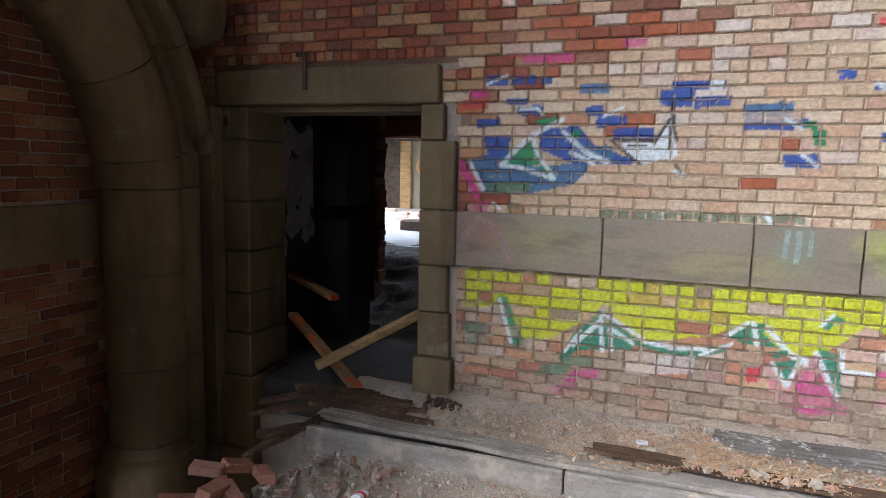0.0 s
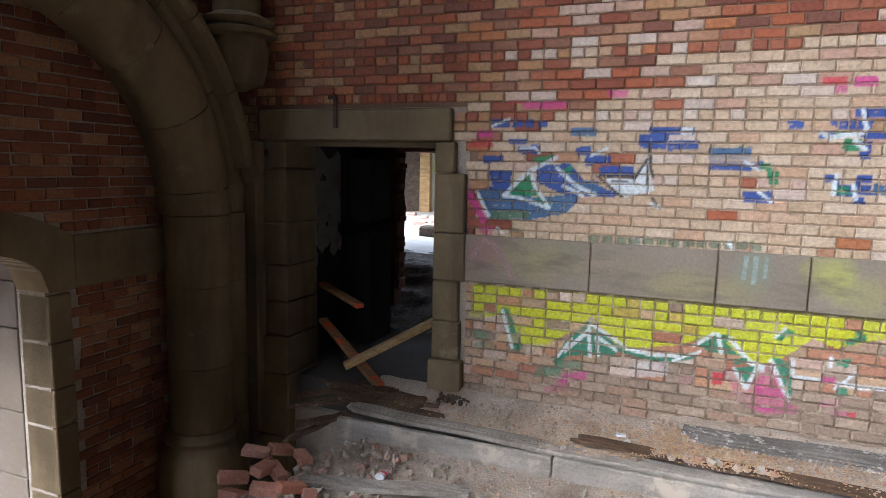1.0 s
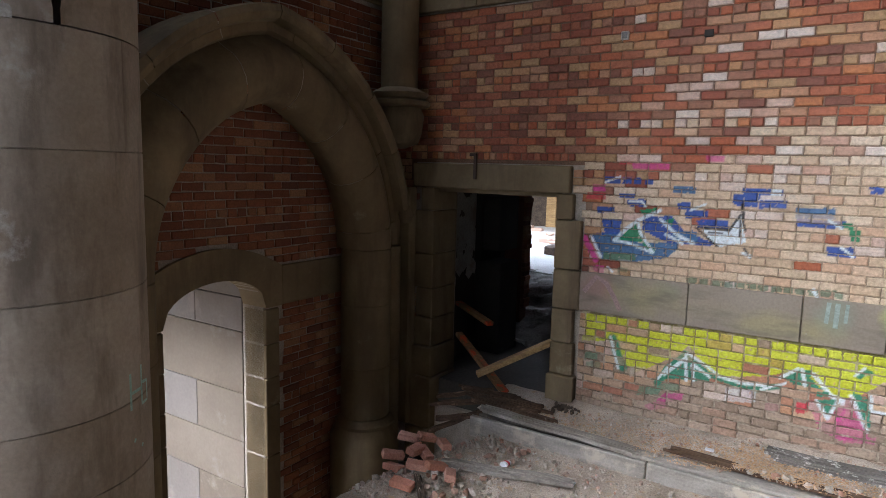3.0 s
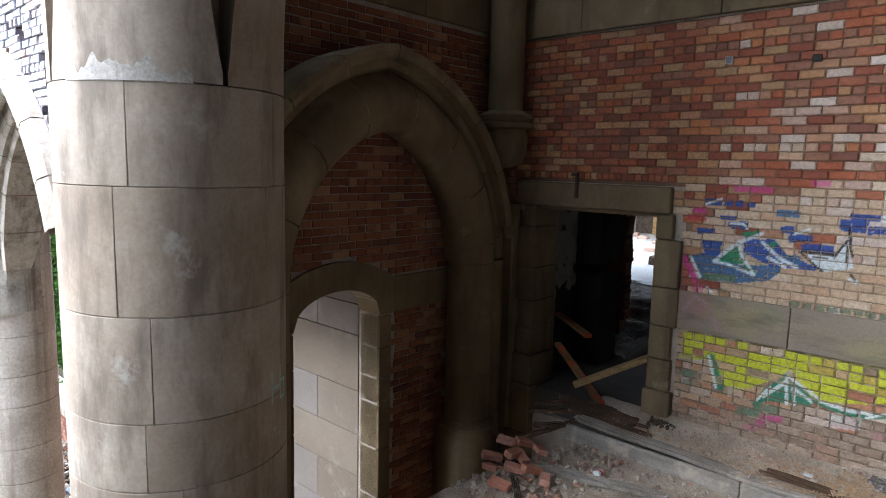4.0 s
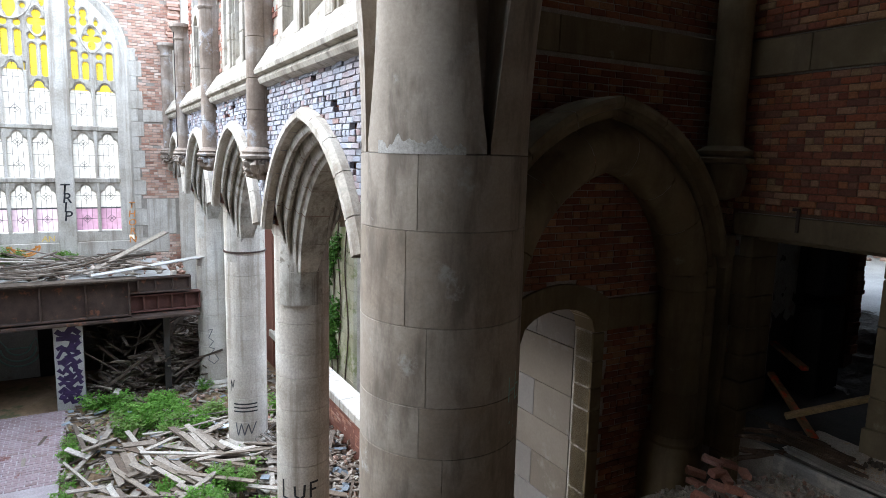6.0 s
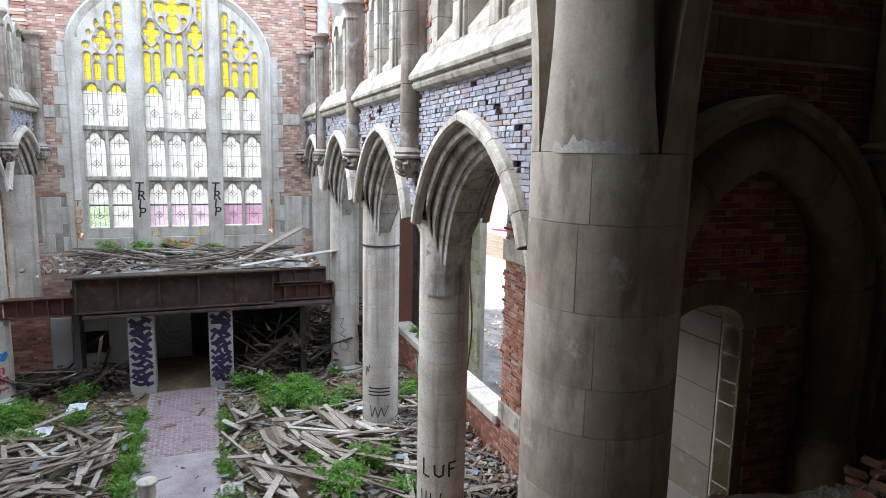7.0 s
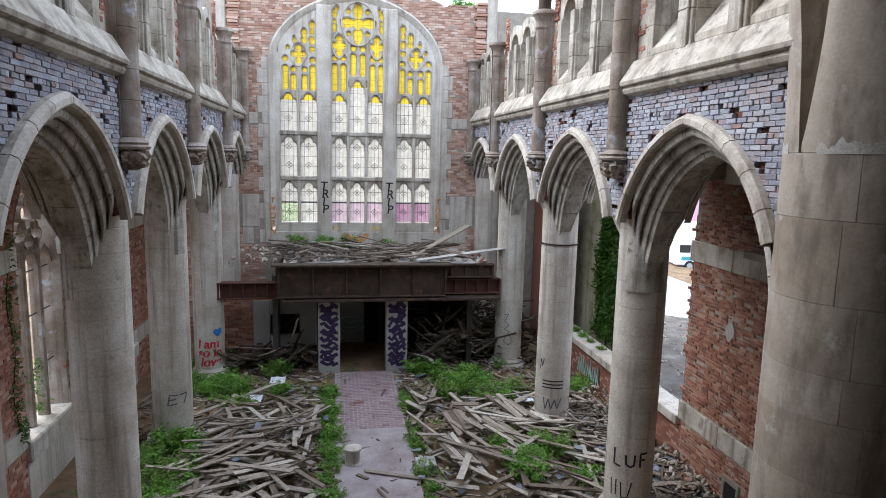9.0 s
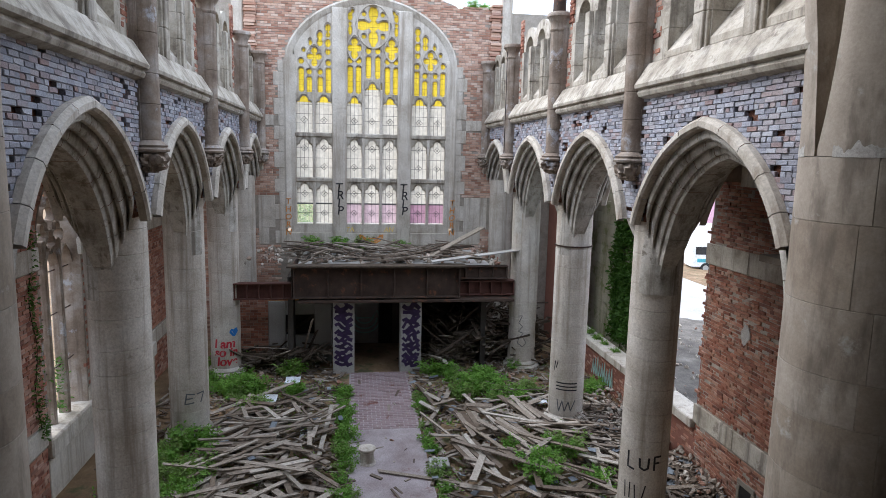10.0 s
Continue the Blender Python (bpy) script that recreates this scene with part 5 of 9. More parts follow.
for k in range(30):
    z = 0.4 + 0.065 * k
    box(bm, -3.1, -3.0 + 0.03 * noise.noise((0.3, z * 4, 0)) + rh.uniform(-0.012, 0.012), 6.41, 6.59, z, z + 0.064, bevel=0.006)
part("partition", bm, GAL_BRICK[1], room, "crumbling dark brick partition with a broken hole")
dirt_sheet("hole_rubble", -4.6, -1.8, 5.9, 9.2, 0.02, 0.09, room, GRAVEL, 50, 60, lambda x, y: 0.48 * min(1.0, max(0.0, (y - 5.9) / 1.6)))
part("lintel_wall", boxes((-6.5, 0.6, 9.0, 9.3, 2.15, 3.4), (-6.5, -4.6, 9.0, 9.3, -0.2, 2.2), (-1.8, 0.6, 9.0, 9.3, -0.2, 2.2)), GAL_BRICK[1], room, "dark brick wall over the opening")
dirt_sheet("raised_floor", -10.0, 0.6, 8.8, 17.6, 0.52, 0.03, room, CONCRETE, 40, 40)
# Unseen roof strips, added only to shade the floor and far wall.
part("roof_remnant", boxes((-10.3, 0.9, 9.0, 11.4, 3.4, 3.6), (-10.3, 0.9, 13.2, 17.8, 3.6, 3.8)), SHADE_PLASTER, room, "unseen roof strips added to shade the far room")
part("hanging_brickwork", boxes((-6.5, 0.6, 8.95, 9.25, 2.16, 2.42), bevel=0.01), GAL_BRICK[1], room, "dark broken brick over the opening")
# Darker stone puts the far wall's dimness into its colour.
part("far_wall", boxes((-10.0, 0.6, 17.5, 17.8, -0.2, 3.6), (-10.3, -10.0, 9.0, 17.5, -0.2, 3.6)), BAND, room, "far wall of the back room, coloured dim for its shade")
part("far_beam", boxes((-9.5, -6.2, 17.3, 17.48, 2.5, 2.7), bevel=0.01), WOOD_DARK, room, "dark beam over the far door")
part("far_door", boxes((-8.1, -7.5, 17.38, 17.46, 0.5, 2.5), bevel=0.01), WOOD_DARK, room, "dark brown door")
part("far_post", boxes((-7.5, -7.17, 17.3, 17.46, 0.5, 2.5), bevel=0.01), WOOD_FRESH, room, "beige timber post")
bm = bmesh.new()
tube(bm, [(-6.95, 17.49, 1.55), (-7.03, 17.49, 1.75), (-6.98, 17.49, 1.95), (-6.88, 17.49, 1.8), (-6.8, 17.49, 1.98), (-6.72, 17.49, 1.75), (-6.85, 17.49, 1.5)], 0.05, 0.01, (0, 1, 0))
part("scrawl", bm, ORANGE_SPRAY, room, "orange heart-shaped scrawl")
for k in range(26):
    x, y = rh.uniform(-9, -5.4), rh.uniform(13.0, 17.0)
    part("rubble_lump", boxes((x, x + rh.uniform(0.1, 0.35), y, y + 0.2, 0.5, 0.5 + rh.uniform(0.06, 0.16)), bevel=0.03), RUBBLE, room)
part("far_block", boxes((-4.75, -4.25, 11.0, 11.4, 0.5, 0.72), bevel=0.03), WOOD_DARK, room, "dark box on the pale floor")

# ---------------------------------------------------------------- aisle walls
RY = 1.75
aisle_r = thing("aisle_wall_1", (-6, RY, GROUND), "red brick aisle wall with stone bands and a broken edge", "wall", kind="structure")
part("wall_core", boxes((-8.82, -6.35, RY + 0.012, RY + 0.5, GROUND - 0.4, 3.2)), MORTAR, aisle_r)
for z0, z1 in ((1.03, 1.42), (-2.15, -1.78)):
    for a, b in ((-8.92, -7.6), (-7.6, -6.36)):
        part("band_slab", boxes((a + 0.004, b - 0.004, RY - 0.025, RY + 0.3, z0, z1), bevel=0.01), LIME, aisle_r)
part("sill_wall", boxes((-16.5, -8.9, RY + 0.05, RY + 0.4, GROUND - 0.4, -2.3)), RED_BRICK[1], aisle_r, "low broken brick window wall")
for a, b in ((-10.4, -8.9), (-12.2, -10.41), (-14.6, -12.21), (-16.4, -14.61)):
    part("sill_stone", boxes((a + 0.006, b - 0.006, RY - 0.08, RY + 0.45, -2.3, -2.1), bevel=0.02), LIME_PALE, aisle_r, "pale stone window sill")
part("aisle_pier", boxes((-18.8, -16.2, RY, RY + 0.5, GROUND - 0.4, 3.0)), RED_BRICK[1], aisle_r)
# Ceiling colour darkened to hold the shade above the arch.
tagged(part("aisle_ceiling_1", boxes((-8.4, GXW - 0.5, 0.5, RY + 0.5, 3.0, 3.3)), SHADE_PLASTER, None), "plaster aisle ceiling, coloured dark for the aisle's shade", "ceiling", kind="structure")
bm = boxes((-8.5, -7.9, 0.4, RY + 0.3, 2.6, 3.1), (-6.0, -5.5, 0.4, RY + 0.3, 2.6, 3.1))
part("cross_rib", bm, LIME, aisle_r, "stone cross rib of the aisle")

LY = 2 * AX - 1.75
aisle_l = thing("aisle_wall_2", (-10, LY, GROUND), "brick aisle wall with tall broken traceried windows", "wall", kind="structure")
WINS = (-9.9, -13.9, -17.6, -5.9)
edges = [-3.7]
for c_ in sorted(WINS, reverse=True):
    edges += [c_ + 0.85, c_ - 0.85]
edges.append(-18.8)
core = []
for a, b in zip(edges[::2], edges[1::2]):
    core.append((b, a, LY - 0.5, LY - 0.012, GROUND - 0.4, 3.2))
for c_ in WINS:
    core.append((c_ - 0.85, c_ + 0.85, LY - 0.5, LY - 0.012, GROUND - 0.4, -2.2))
part("wall_core", boxes(*core), MORTAR, aisle_l)
place_l = lambda u, v, w: (u, w, v)
for c_ in WINS:
    bm = bmesh.new()
    strip_wall(bm, [c_ - 0.85 + 1.7 * i / 20 for i in range(21)], lambda u: 1.2 + 1.25 * math.sqrt(max(0, 1 - (abs(u - c_) / 0.86) ** 1.6)), lambda u: 3.2, place_l, (LY - 0.5, LY - 0.012))
    part("window_spandrel", bm, RED_BRICK[1], aisle_l)
for a, b in zip(edges[::2], edges[1::2]):
    for z0, z1 in ((0.9, 1.28), (-2.15, -1.78)):
        if a - b > 0.2:
            part("band_slab", boxes((b - 0.02, a + 0.02, LY - 0.3, LY + 0.025, z0, z1), bevel=0.01), LIME_PALE, aisle_l)
# Darker stone colour stands in for shade in this aisle too.
tagged(part("aisle_ceiling_2", boxes((-18.8, GXW - 0.5, LY - 0.5, 2 * AX - 0.5, 3.2, 3.5)), ASHLAR, None), "buff plaster aisle ceiling, coloured darker for the aisle's shade", "ceiling", kind="structure")
for i, c_ in enumerate(WINS):
    w = thing("window_%d" % (i + 2), (c_, LY, -2.2), "tall pointed aisle window with empty stone tracery", "window", kind="structure")
    part("window_sill", boxes((c_ - 0.95, c_ + 0.95, LY - 0.45, LY + 0.10, -2.42, -2.05), bevel=0.03), LIME_PALE, w)
    part("dado", boxes((c_ - 0.95, c_ + 0.95, LY - 0.45, LY + 0.02, -3.2, -2.42), bevel=0.01), LIME_PALE, w)
    # Brown stone here puts the windows' backlit darkness into the colour.
    bm = bmesh.new()
    for dx in (-0.28, 0.28):
        box(bm, c_ + dx - 0.05, c_ + dx + 0.05, LY - 0.32, LY - 0.12, -2.1, 1.3, bevel=0.02)
    part("mullion", bm, SHAFT, w)
    bm = bmesh.new()
    half = [(0.86 * (1 - t ** 1.5) if t else 0.86, 1.2 + 1.25 * math.sqrt(max(0, 1 - (1 - t ** 1.5) ** 1.6))) for t in [k / 14 for k in range(15)]]
    line = [(c_ - 0.84, LY - 0.22, -2.1)] + [(c_ - u, LY - 0.22, z) for u, z in half] + [(c_ + u, LY - 0.22, z) for u, z in half[::-1][1:]] + [(c_ + 0.84, LY - 0.22, -2.1)]
    tube(bm, line, 0.14, 0.42, (0, 1, 0))
    part("window_frame", bm, SHAFT, w, smooth=True)
    bm = bmesh.new()
    for dx, z, q in ((-0.3, 1.35, 0.2), (0.3, 1.35, 0.2), (0, 1.75, 0.24), (0, 1.25, 0.18)):
        tube(bm, [(c_ + dx + q * (0.6 + 0.4 * abs(math.cos(2 * a))) * math.cos(a), LY - 0.22, z + 1.25 * q * (0.6 + 0.4 * abs(math.cos(2 * a))) * math.sin(a)) for a in [2 * math.pi * k / 32 for k in range(32)]], 0.05, 0.15, (0, 1, 0), True)
    for dx in (-0.56, 0, 0.56):
        tube(bm, [(c_ + dx - 0.27, LY - 0.22, 0.75), (c_ + dx - 0.16, LY - 0.22, 1.0), (c_ + dx, LY - 0.22, 1.15), (c_ + dx + 0.16, LY - 0.22, 1.0), (c_ + dx + 0.27, LY - 0.22, 0.75)], 0.06, 0.15, (0, 1, 0))
    part("tracery", bm, SHAFT, w, smooth=True)
    bm = bmesh.new()
    for z in (-1.1, -0.1, 0.7):
        box(bm, c_ - 0.8, c_ + 0.8, LY - 0.235, LY - 0.215, z, z + 0.02)
    part("saddle_bar", bm, STEEL, w)

# ---------------------------------------------------------------- outside
wing = thing("outer_wing", (-15, 3, GROUND), "mossy ashlar wall of an outer wing beside the aisle", "building")
random.seed(3)
bm = bmesh.new()
box(bm, -18.5, -12.05, 2.66, 2.8, GROUND - 1.2, 4.2)
part("wall_core", bm, MORTAR, wing)
z = GROUND - 0.6
while z < 4.1:
    h = random.choice((0.3, 0.36, 0.42))
    x = -18.5
    while x < -12.05:
        w_ = random.uniform(0.5, 0.9)
        part("ashlar_block", boxes((x + 0.004, min(x + w_, -12.03) - 0.004, 2.60 + random.uniform(0, 0.006), 2.70, z + 0.004, z + h - 0.004), bevel=0.006), MOSSY, wing)
        x += w_
    z += h


def leaves(bm, centre, spread, n, size, rnd, flat=None):
    """Scatters small folded leaves about a centre."""
    for _ in range(n):
        p = Vector(centre) + Vector((rnd.gauss(0, spread[0]), rnd.gauss(0, spread[1]), rnd.gauss(0, spread[2])))
        s = size * rnd.uniform(0.6, 1.3)
        q = Euler((rnd.uniform(-0.9, 0.9), rnd.uniform(-0.9, 0.9), rnd.uniform(0, 6.28))).to_matrix() if flat is None else Euler((rnd.uniform(0.6, 1.5) * flat, rnd.uniform(-0.5, 0.5), rnd.uniform(-0.6, 0.6))).to_matrix()
        a, b, c_, d = (bm.verts.new(p + q @ Vector(v)) for v in ((0, -s, 0), (0.5 * s, 0, 0.12 * s), (0, s, -0.1 * s), (-0.5 * s, 0, 0.12 * s)))
        bm.faces.new((a, b, c_))
        bm.faces.new((a, c_, d))


rnd = random.Random(5)
ivy = thing("ivy", (-13.5, 2.5, -1.8), "thick green ivy hanging over the stone wing", "ivy")
bm = bmesh.new()
for _ in range(2300):
    z = rnd.uniform(-2.1, 2.9)
    x = rnd.uniform(-14.95 + 0.35 * max(0.0, z - 0.6), -12.9)
    ragged = noise.noise((x * 1.5, z * 1.2, 4.0)) + 0.5 * noise.noise((x * 4, z * 4, 9.0))
    thin = max(0.0, -13.9 + 0.35 * max(0.0, 1.4 - z) - x) / 0.4 if x > -13.9 else 1.0
    if ragged + (0.75 if thin >= 1.0 else -0.15) - 0.3 * max(0.0, z - 1.8) < 0.12:
        continue
    bulge = 0.10 + 0.16 * max(0.0, ragged)
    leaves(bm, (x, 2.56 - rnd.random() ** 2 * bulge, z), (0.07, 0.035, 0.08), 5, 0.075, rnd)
part("foliage", bm, IVY_LEAF, ivy, fix=False)
bm = bmesh.new()
for k in range(5):
    x = -14.4 + 0.5 * k
    tube(bm, [(x + 0.12 * math.sin(z * 2 + k), 2.57, z) for z in [-3.3 + 0.4 * i for i in range(14)]], 0.03, 0.03, (0, 1, 0))
part("stem", bm, WOOD_DARK, ivy)

# street beyond: asphalt, kerb, a van and a mauve building
road = tagged(part("road", boxes((-70, -20, 15, 26, -5.35, -4.6)), ASPHALT, None), "pale worn asphalt of the parking lot", "road", kind="structure")
bm = bmesh.new()
rows = [[(x, y, ground_z(x, y) + 0.03) for y in (4.6, 6, 8, 11, 15)] for x in (-60, -45, -35, -28, -24, -22)]
grid_faces(bm, rows)
tagged(part("pavement", bm, CONCRETE, None), "bright concrete lot outside the church", "pavement", kind="structure")
bm = bmesh.new()
rows = [[(x, y, ground_z(x, y) + 0.035 + 0.05 * noise.noise((x * 0.9, y * 0.9, 0))) for y in [2.3 + 0.5 * j for j in range(26)]] for x in [-22.2 + 0.6 * i for i in range(28)]]
grid_faces(bm, rows)
tagged(part("gravel_lot", bm, GRAVEL, None, smooth=True), "dark gravel and dirt beside the church", "gravel", kind="structure")
rgv = random.Random(12)
GRAVEL_AT = [(rgv.uniform(-21, -9.5), rgv.uniform(2.6, 10.0), 0.02 + 0.10 * rgv.random() ** 3) for _ in range(700)]
bld = thing("far_building", (-58, 34, -5.4), "low mauve and white building with a maroon base", "building")
e0, e1 = Vector((-56.9, 23.7, 0)), Vector((-34.9, 36.7, 0))
dirn = (e1 - e0).normalized()
nrm = Vector((-dirn.y, dirn.x, 0))
for nm, z0, z1, off, mat_ in (("upper_wall", -2.5, 4.0, 0.0, PINK_WALL), ("lower_wall", -4.4, -2.5, -0.05, WHITE_PAINT), ("plinth", -5.6, -4.4, -0.1, MAROON)):
    bm = bmesh.new()
    prism(bm, [(0, 0), (26, 0), (26, 3), (0, 3)], lambda u, v, w: tuple(e0 + dirn * u + nrm * (v + off) + Vector((0, 0, w))), (z0, z1))
    part(nm, bm, mat_, bld)

van = thing("van", (0, 0, 0), "white passenger van with a teal stripe and dark windows", "van")
bm = bmesh.new()
body = [(-2.6, 0.35), (-2.62, 0.95), (-2.3, 1.1), (-1.65, 1.18), (-1.05, 1.92), (-0.8, 2.02), (2.5, 2.05), (2.62, 1.9), (2.66, 0.4)]
prism(bm, body, lambda u, v, w: (u, w, v), (-0.98, 0.98))
bmesh.ops.bevel(bm, geom=list(bm.edges), offset=0.06, segments=2, affect="EDGES")
part("body", bm, VAN_WHITE, van, smooth=True)
for sgn in (-1, 1):
    for a, b in ((-0.95, -0.1), (0.0, 0.75), (0.85, 1.6), (1.7, 2.45)):
        part("side_window", boxes((a, b, sgn * 0.975 - 0.012, sgn * 0.975 + 0.012, 1.28, 1.82), bevel=0.01), VAN_GLASS, van)
    part("stripe", boxes((-1.6, 2.3, sgn * 0.98 - 0.008, sgn * 0.98 + 0.008, 0.75, 1.0)), VAN_TEAL, van)
    for x in (-1.75, 1.7):
        wheel = bmesh.new()
        bmesh.ops.create_cone(wheel, cap_ends=True, segments=24, radius1=0.36, radius2=0.36, depth=0.24, matrix=Matrix.Translation((x, sgn * 0.88, 0.36)) @ Matrix.Rotation(math.pi / 2, 4, "X"))
        wh = part("wheel", wheel, TYRE, van, "black tyre")
        rim = bmesh.new()
        bmesh.ops.create_cone(rim, cap_ends=True, segments=20, radius1=0.2, radius2=0.2, depth=0.26, matrix=Matrix.Translation((x, sgn * 0.885, 0.36)) @ Matrix.Rotation(math.pi / 2, 4, "X"))
        part("rim", rim, CONCRETE, wh, "grey wheel rim")
part("windscreen", boxes((-1.42, -1.38, -0.8, 0.8, 1.3, 1.8)), VAN_GLASS, van)
part("bumper", boxes((-2.72, -2.5, -0.95, 0.95, 0.35, 0.6), bevel=0.03), TYRE, van)
for sgn in (-1, 1):
    part("headlight", boxes((-2.68, -2.58, sgn * 0.72 - 0.15, sgn * 0.72 + 0.15, 0.72, 0.92), bevel=0.02), PAPER, van)
van.matrix_basis = pose(-38.2, 20.9, -4.6, 0, 0, -100.4)

# ---------------------------------------------------------------- chancel platform and girders
PX = -15.42
gird = thing("girder", (PX, -4.2, -1.2), "rusty riveted steel girders across the nave in front of the platform", "girder")


def plate_girder(name, x, y0, y1, z0, z1, d, mat_, stiff, lab):
    g = part(name, boxes((x - 0.012, x + 0.012, y0, y1, z0 + 0.03, z1 - 0.03)), mat_, gird, lab)
    for za, zb in ((z0, z0 + 0.035), (z1 - 0.035, z1)):
        part("flange", boxes((x - d / 2, x + d / 2, y0, y1, za, zb), bevel=0.006), mat_, g)
    for i in range(stiff + 1):
        y = y0 + 0.03 + (y1 - y0 - 0.06) * i / stiff
        part("stiffener", boxes((x + 0.012, x + d / 2 - 0.02, y - 0.02, y + 0.02, z0 + 0.035, z1 - 0.035), bevel=0.004), mat_, g)


plate_girder("main_girder", PX + 0.35, -6.55, -1.95, -0.98, -0.12, 0.34, STEEL, 5, "deep dark steel plate girder")
plate_girder("side_girder", PX + 0.1, -8.15, -6.5, -1.06, -0.60, 0.26, STEEL_RED, 5, "red oxide steel beam")
plate_girder("side_girder", PX + 0.1, -2.0, -0.33, -0.98, -0.55, 0.3, STEEL_RED, 5, "red oxide steel beam")
plate_girder("top_beam", PX + 0.2, -2.2, -0.55, -0.5, -0.12, 0.22, STEEL, 4, "upper rusty steel beam")
part("fascia_strip", boxes((PX + 0.2, PX + 0.6, -6.7, -1.8, -0.115, -0.06), bevel=0.01), WOOD_DARK, gird, "dark rotten timber edge")
part("return_plate", boxes((PX - 1.6, PX + 0.35, -6.60, -6.57, -0.98, -0.12)), STEEL, gird)
part("channel", boxes((PX - 0.15, PX + 0.55, -6.4, -0.4, -1.10, -1.02), bevel=0.01), STEEL, gird)
slab = tagged(part("platform_slab", boxes((EAST + 0.02, PX + 0.2, -6.5, -0.9, -0.5, -0.2), bevel=0.02), CONCRETE, None), "broken concrete platform slab on the girders", "platform")
for x0, lab in ((-5.49, "square plastered pier painted with purple graffiti"), (-3.60, "square pale pier painted with purple graffiti")):
    p = thing("pier", (PX, x0 + 0.3, GROUND), lab, "pier", "platform piers")
    part("shaft", boxes((PX - 0.35, PX + 0.22, x0, x0 + 0.60, GROUND - 0.05, -1.1), bevel=0.015), CONCRETE, p)
    bm = bmesh.new()
    rp = random.Random(int(x0 * 100))
    for i in range(10):
        z = -3.0 + 0.18 * i
        pts = [(PX + 0.224, x0 + 0.06 + 0.48 * t, z + 0.16 * rp.random() + 0.05 * math.sin(7 * t + i)) for t in (0, 0.2, 0.4, 0.6, 0.8, 1.0)]
        tube(bm, pts, rp.uniform(0.07, 0.13), 0.006, (1, 0, 0))
        tube(bm, [(PX + 0.225, x0 + 0.1 + 0.4 * rp.random(), z), (PX + 0.225, x0 + 0.3 + 0.2 * rp.random(), z + 0.12), (PX + 0.225, x0 + 0.1 + 0.35 * rp.random(), z + 0.24)], 0.11, 0.006, (1, 0, 0))
    part("graffiti", bm, PURPLE_SPRAY, p, "dark purple bubble graffiti")
# back of the space under the platform, with a pale painted shape
back = thing("platform_back_wall", (-18.0, -4.2, GROUND), "dim plaster wall under the platform with pale painted curves", "wall", kind="structure")
# Dark plaster carries the shade under the platform.
part("plaster", boxes((-18.4, -18.1, -6.6, -1.2, GROUND - 0.1, -0.5), (-18.1, -15.6, -6.75, -6.6, GROUND - 0.1, -0.5), (-18.1, -15.6, -1.2, -1.05, GROUND - 0.1, -0.5)), SHADE_PLASTER, back)
bm = bmesh.new()
for q, h in ((0.50, -0.65), (0.40, -0.6), (0.28, -0.53)):
    tube(bm, [(-18.09, -4.55 + q * math.cos(a), -1.75 + h + 0.9 * q * math.sin(a)) for a in [math.pi + math.pi * k / 14 for k in range(15)]], 0.05, 0.008, (1, 0, 0))
tube(bm, [(-18.09, -5.05, -2.4), (-18.09, -4.95, -2.1), (-18.09, -4.8, -2.35), (-18.09, -4.3, -2.35), (-18.09, -4.15, -2.1), (-18.09, -4.05, -2.4)], 0.05, 0.008, (1, 0, 0))
part("painted_shape", bm, MINT_SPRAY, back, "pale mint painted curves")
part("mural_panel", boxes((-18.1, -18.096, -5.25, -3.85, GROUND, -1.05)), PLASTER, back, "grey plaster panel behind the painted curves")
# Thin near-black sheet on the back wall.
part("dark_door", boxes((-18.1, -18.07, -4.1, -3.65, GROUND, -1.1)), NEAR_BLACK, back)
bm = bmesh.new()
for k in range(4):
    tube(bm, [(-18.09, -7.7 + 0.32 * q, -1.42 + 0.06 * math.sin(2.1 * q + 1.7 * k) + 0.06 * k) for q in range(7)], 0.05, 0.01, (1, 0, 0))
part("orange_tag", bm, ORANGE_SPRAY, back, "orange sprayed letters shapes")
part("stone_block", boxes((-17.6, -17.1, -7.9, -6.9, GROUND, -2.1), bevel=0.03), PLASTER, back, "grey plaster box")

# ---------------------------------------------------------------- fallen timber
rnd = random.Random(21)


def plank_mesh(length, w, t, seed):
    """A weathered board with split, uneven ends."""
    r_ = random.Random(seed)
    bm = bmesh.new()
    n = 5
    xs = [-length / 2 + length * i / n for i in range(n + 1)]
    rows = []
    for i, x in enumerate(xs):
        j = r_.uniform(-0.5, 0.5) * 0.08 * w
        b = 0.004 * length * math.sin(i * 0.6 + seed)
        e = r_.uniform(-0.05, 0.05) if i in (0, n) else 0
        rows.append([(x + e, -w / 2 + j, b), (x - e, w / 2 + j, b), (x - e * 0.5, w / 2 + j, t + b), (x + e * 0.7, -w / 2 + j, t + b)])
    vs = grid_faces(bm, rows, close=True)
    bm.faces.new(vs[0])
    bm.faces.new(vs[-1])
    bmesh.ops.recalc_face_normals(bm, faces=bm.faces)
    me = bpy.data.meshes.new("plank")
    bm.to_mesh(me)
    bm.free()
    me.materials.append(WOOD_GREY)
    return me


PLANK_ME = [plank_mesh(l, w, t, k) for k, (l, w, t) in enumerate(((2.2, 0.095, 0.022), (1.8, 0.09, 0.02), (1.5, 0.10, 0.022), (1.1, 0.11, 0.022), (0.85, 0.09, 0.024), (1.6, 0.045, 0.036), (0.6, 0.13, 0.022), (2.5, 0.13, 0.032)))]


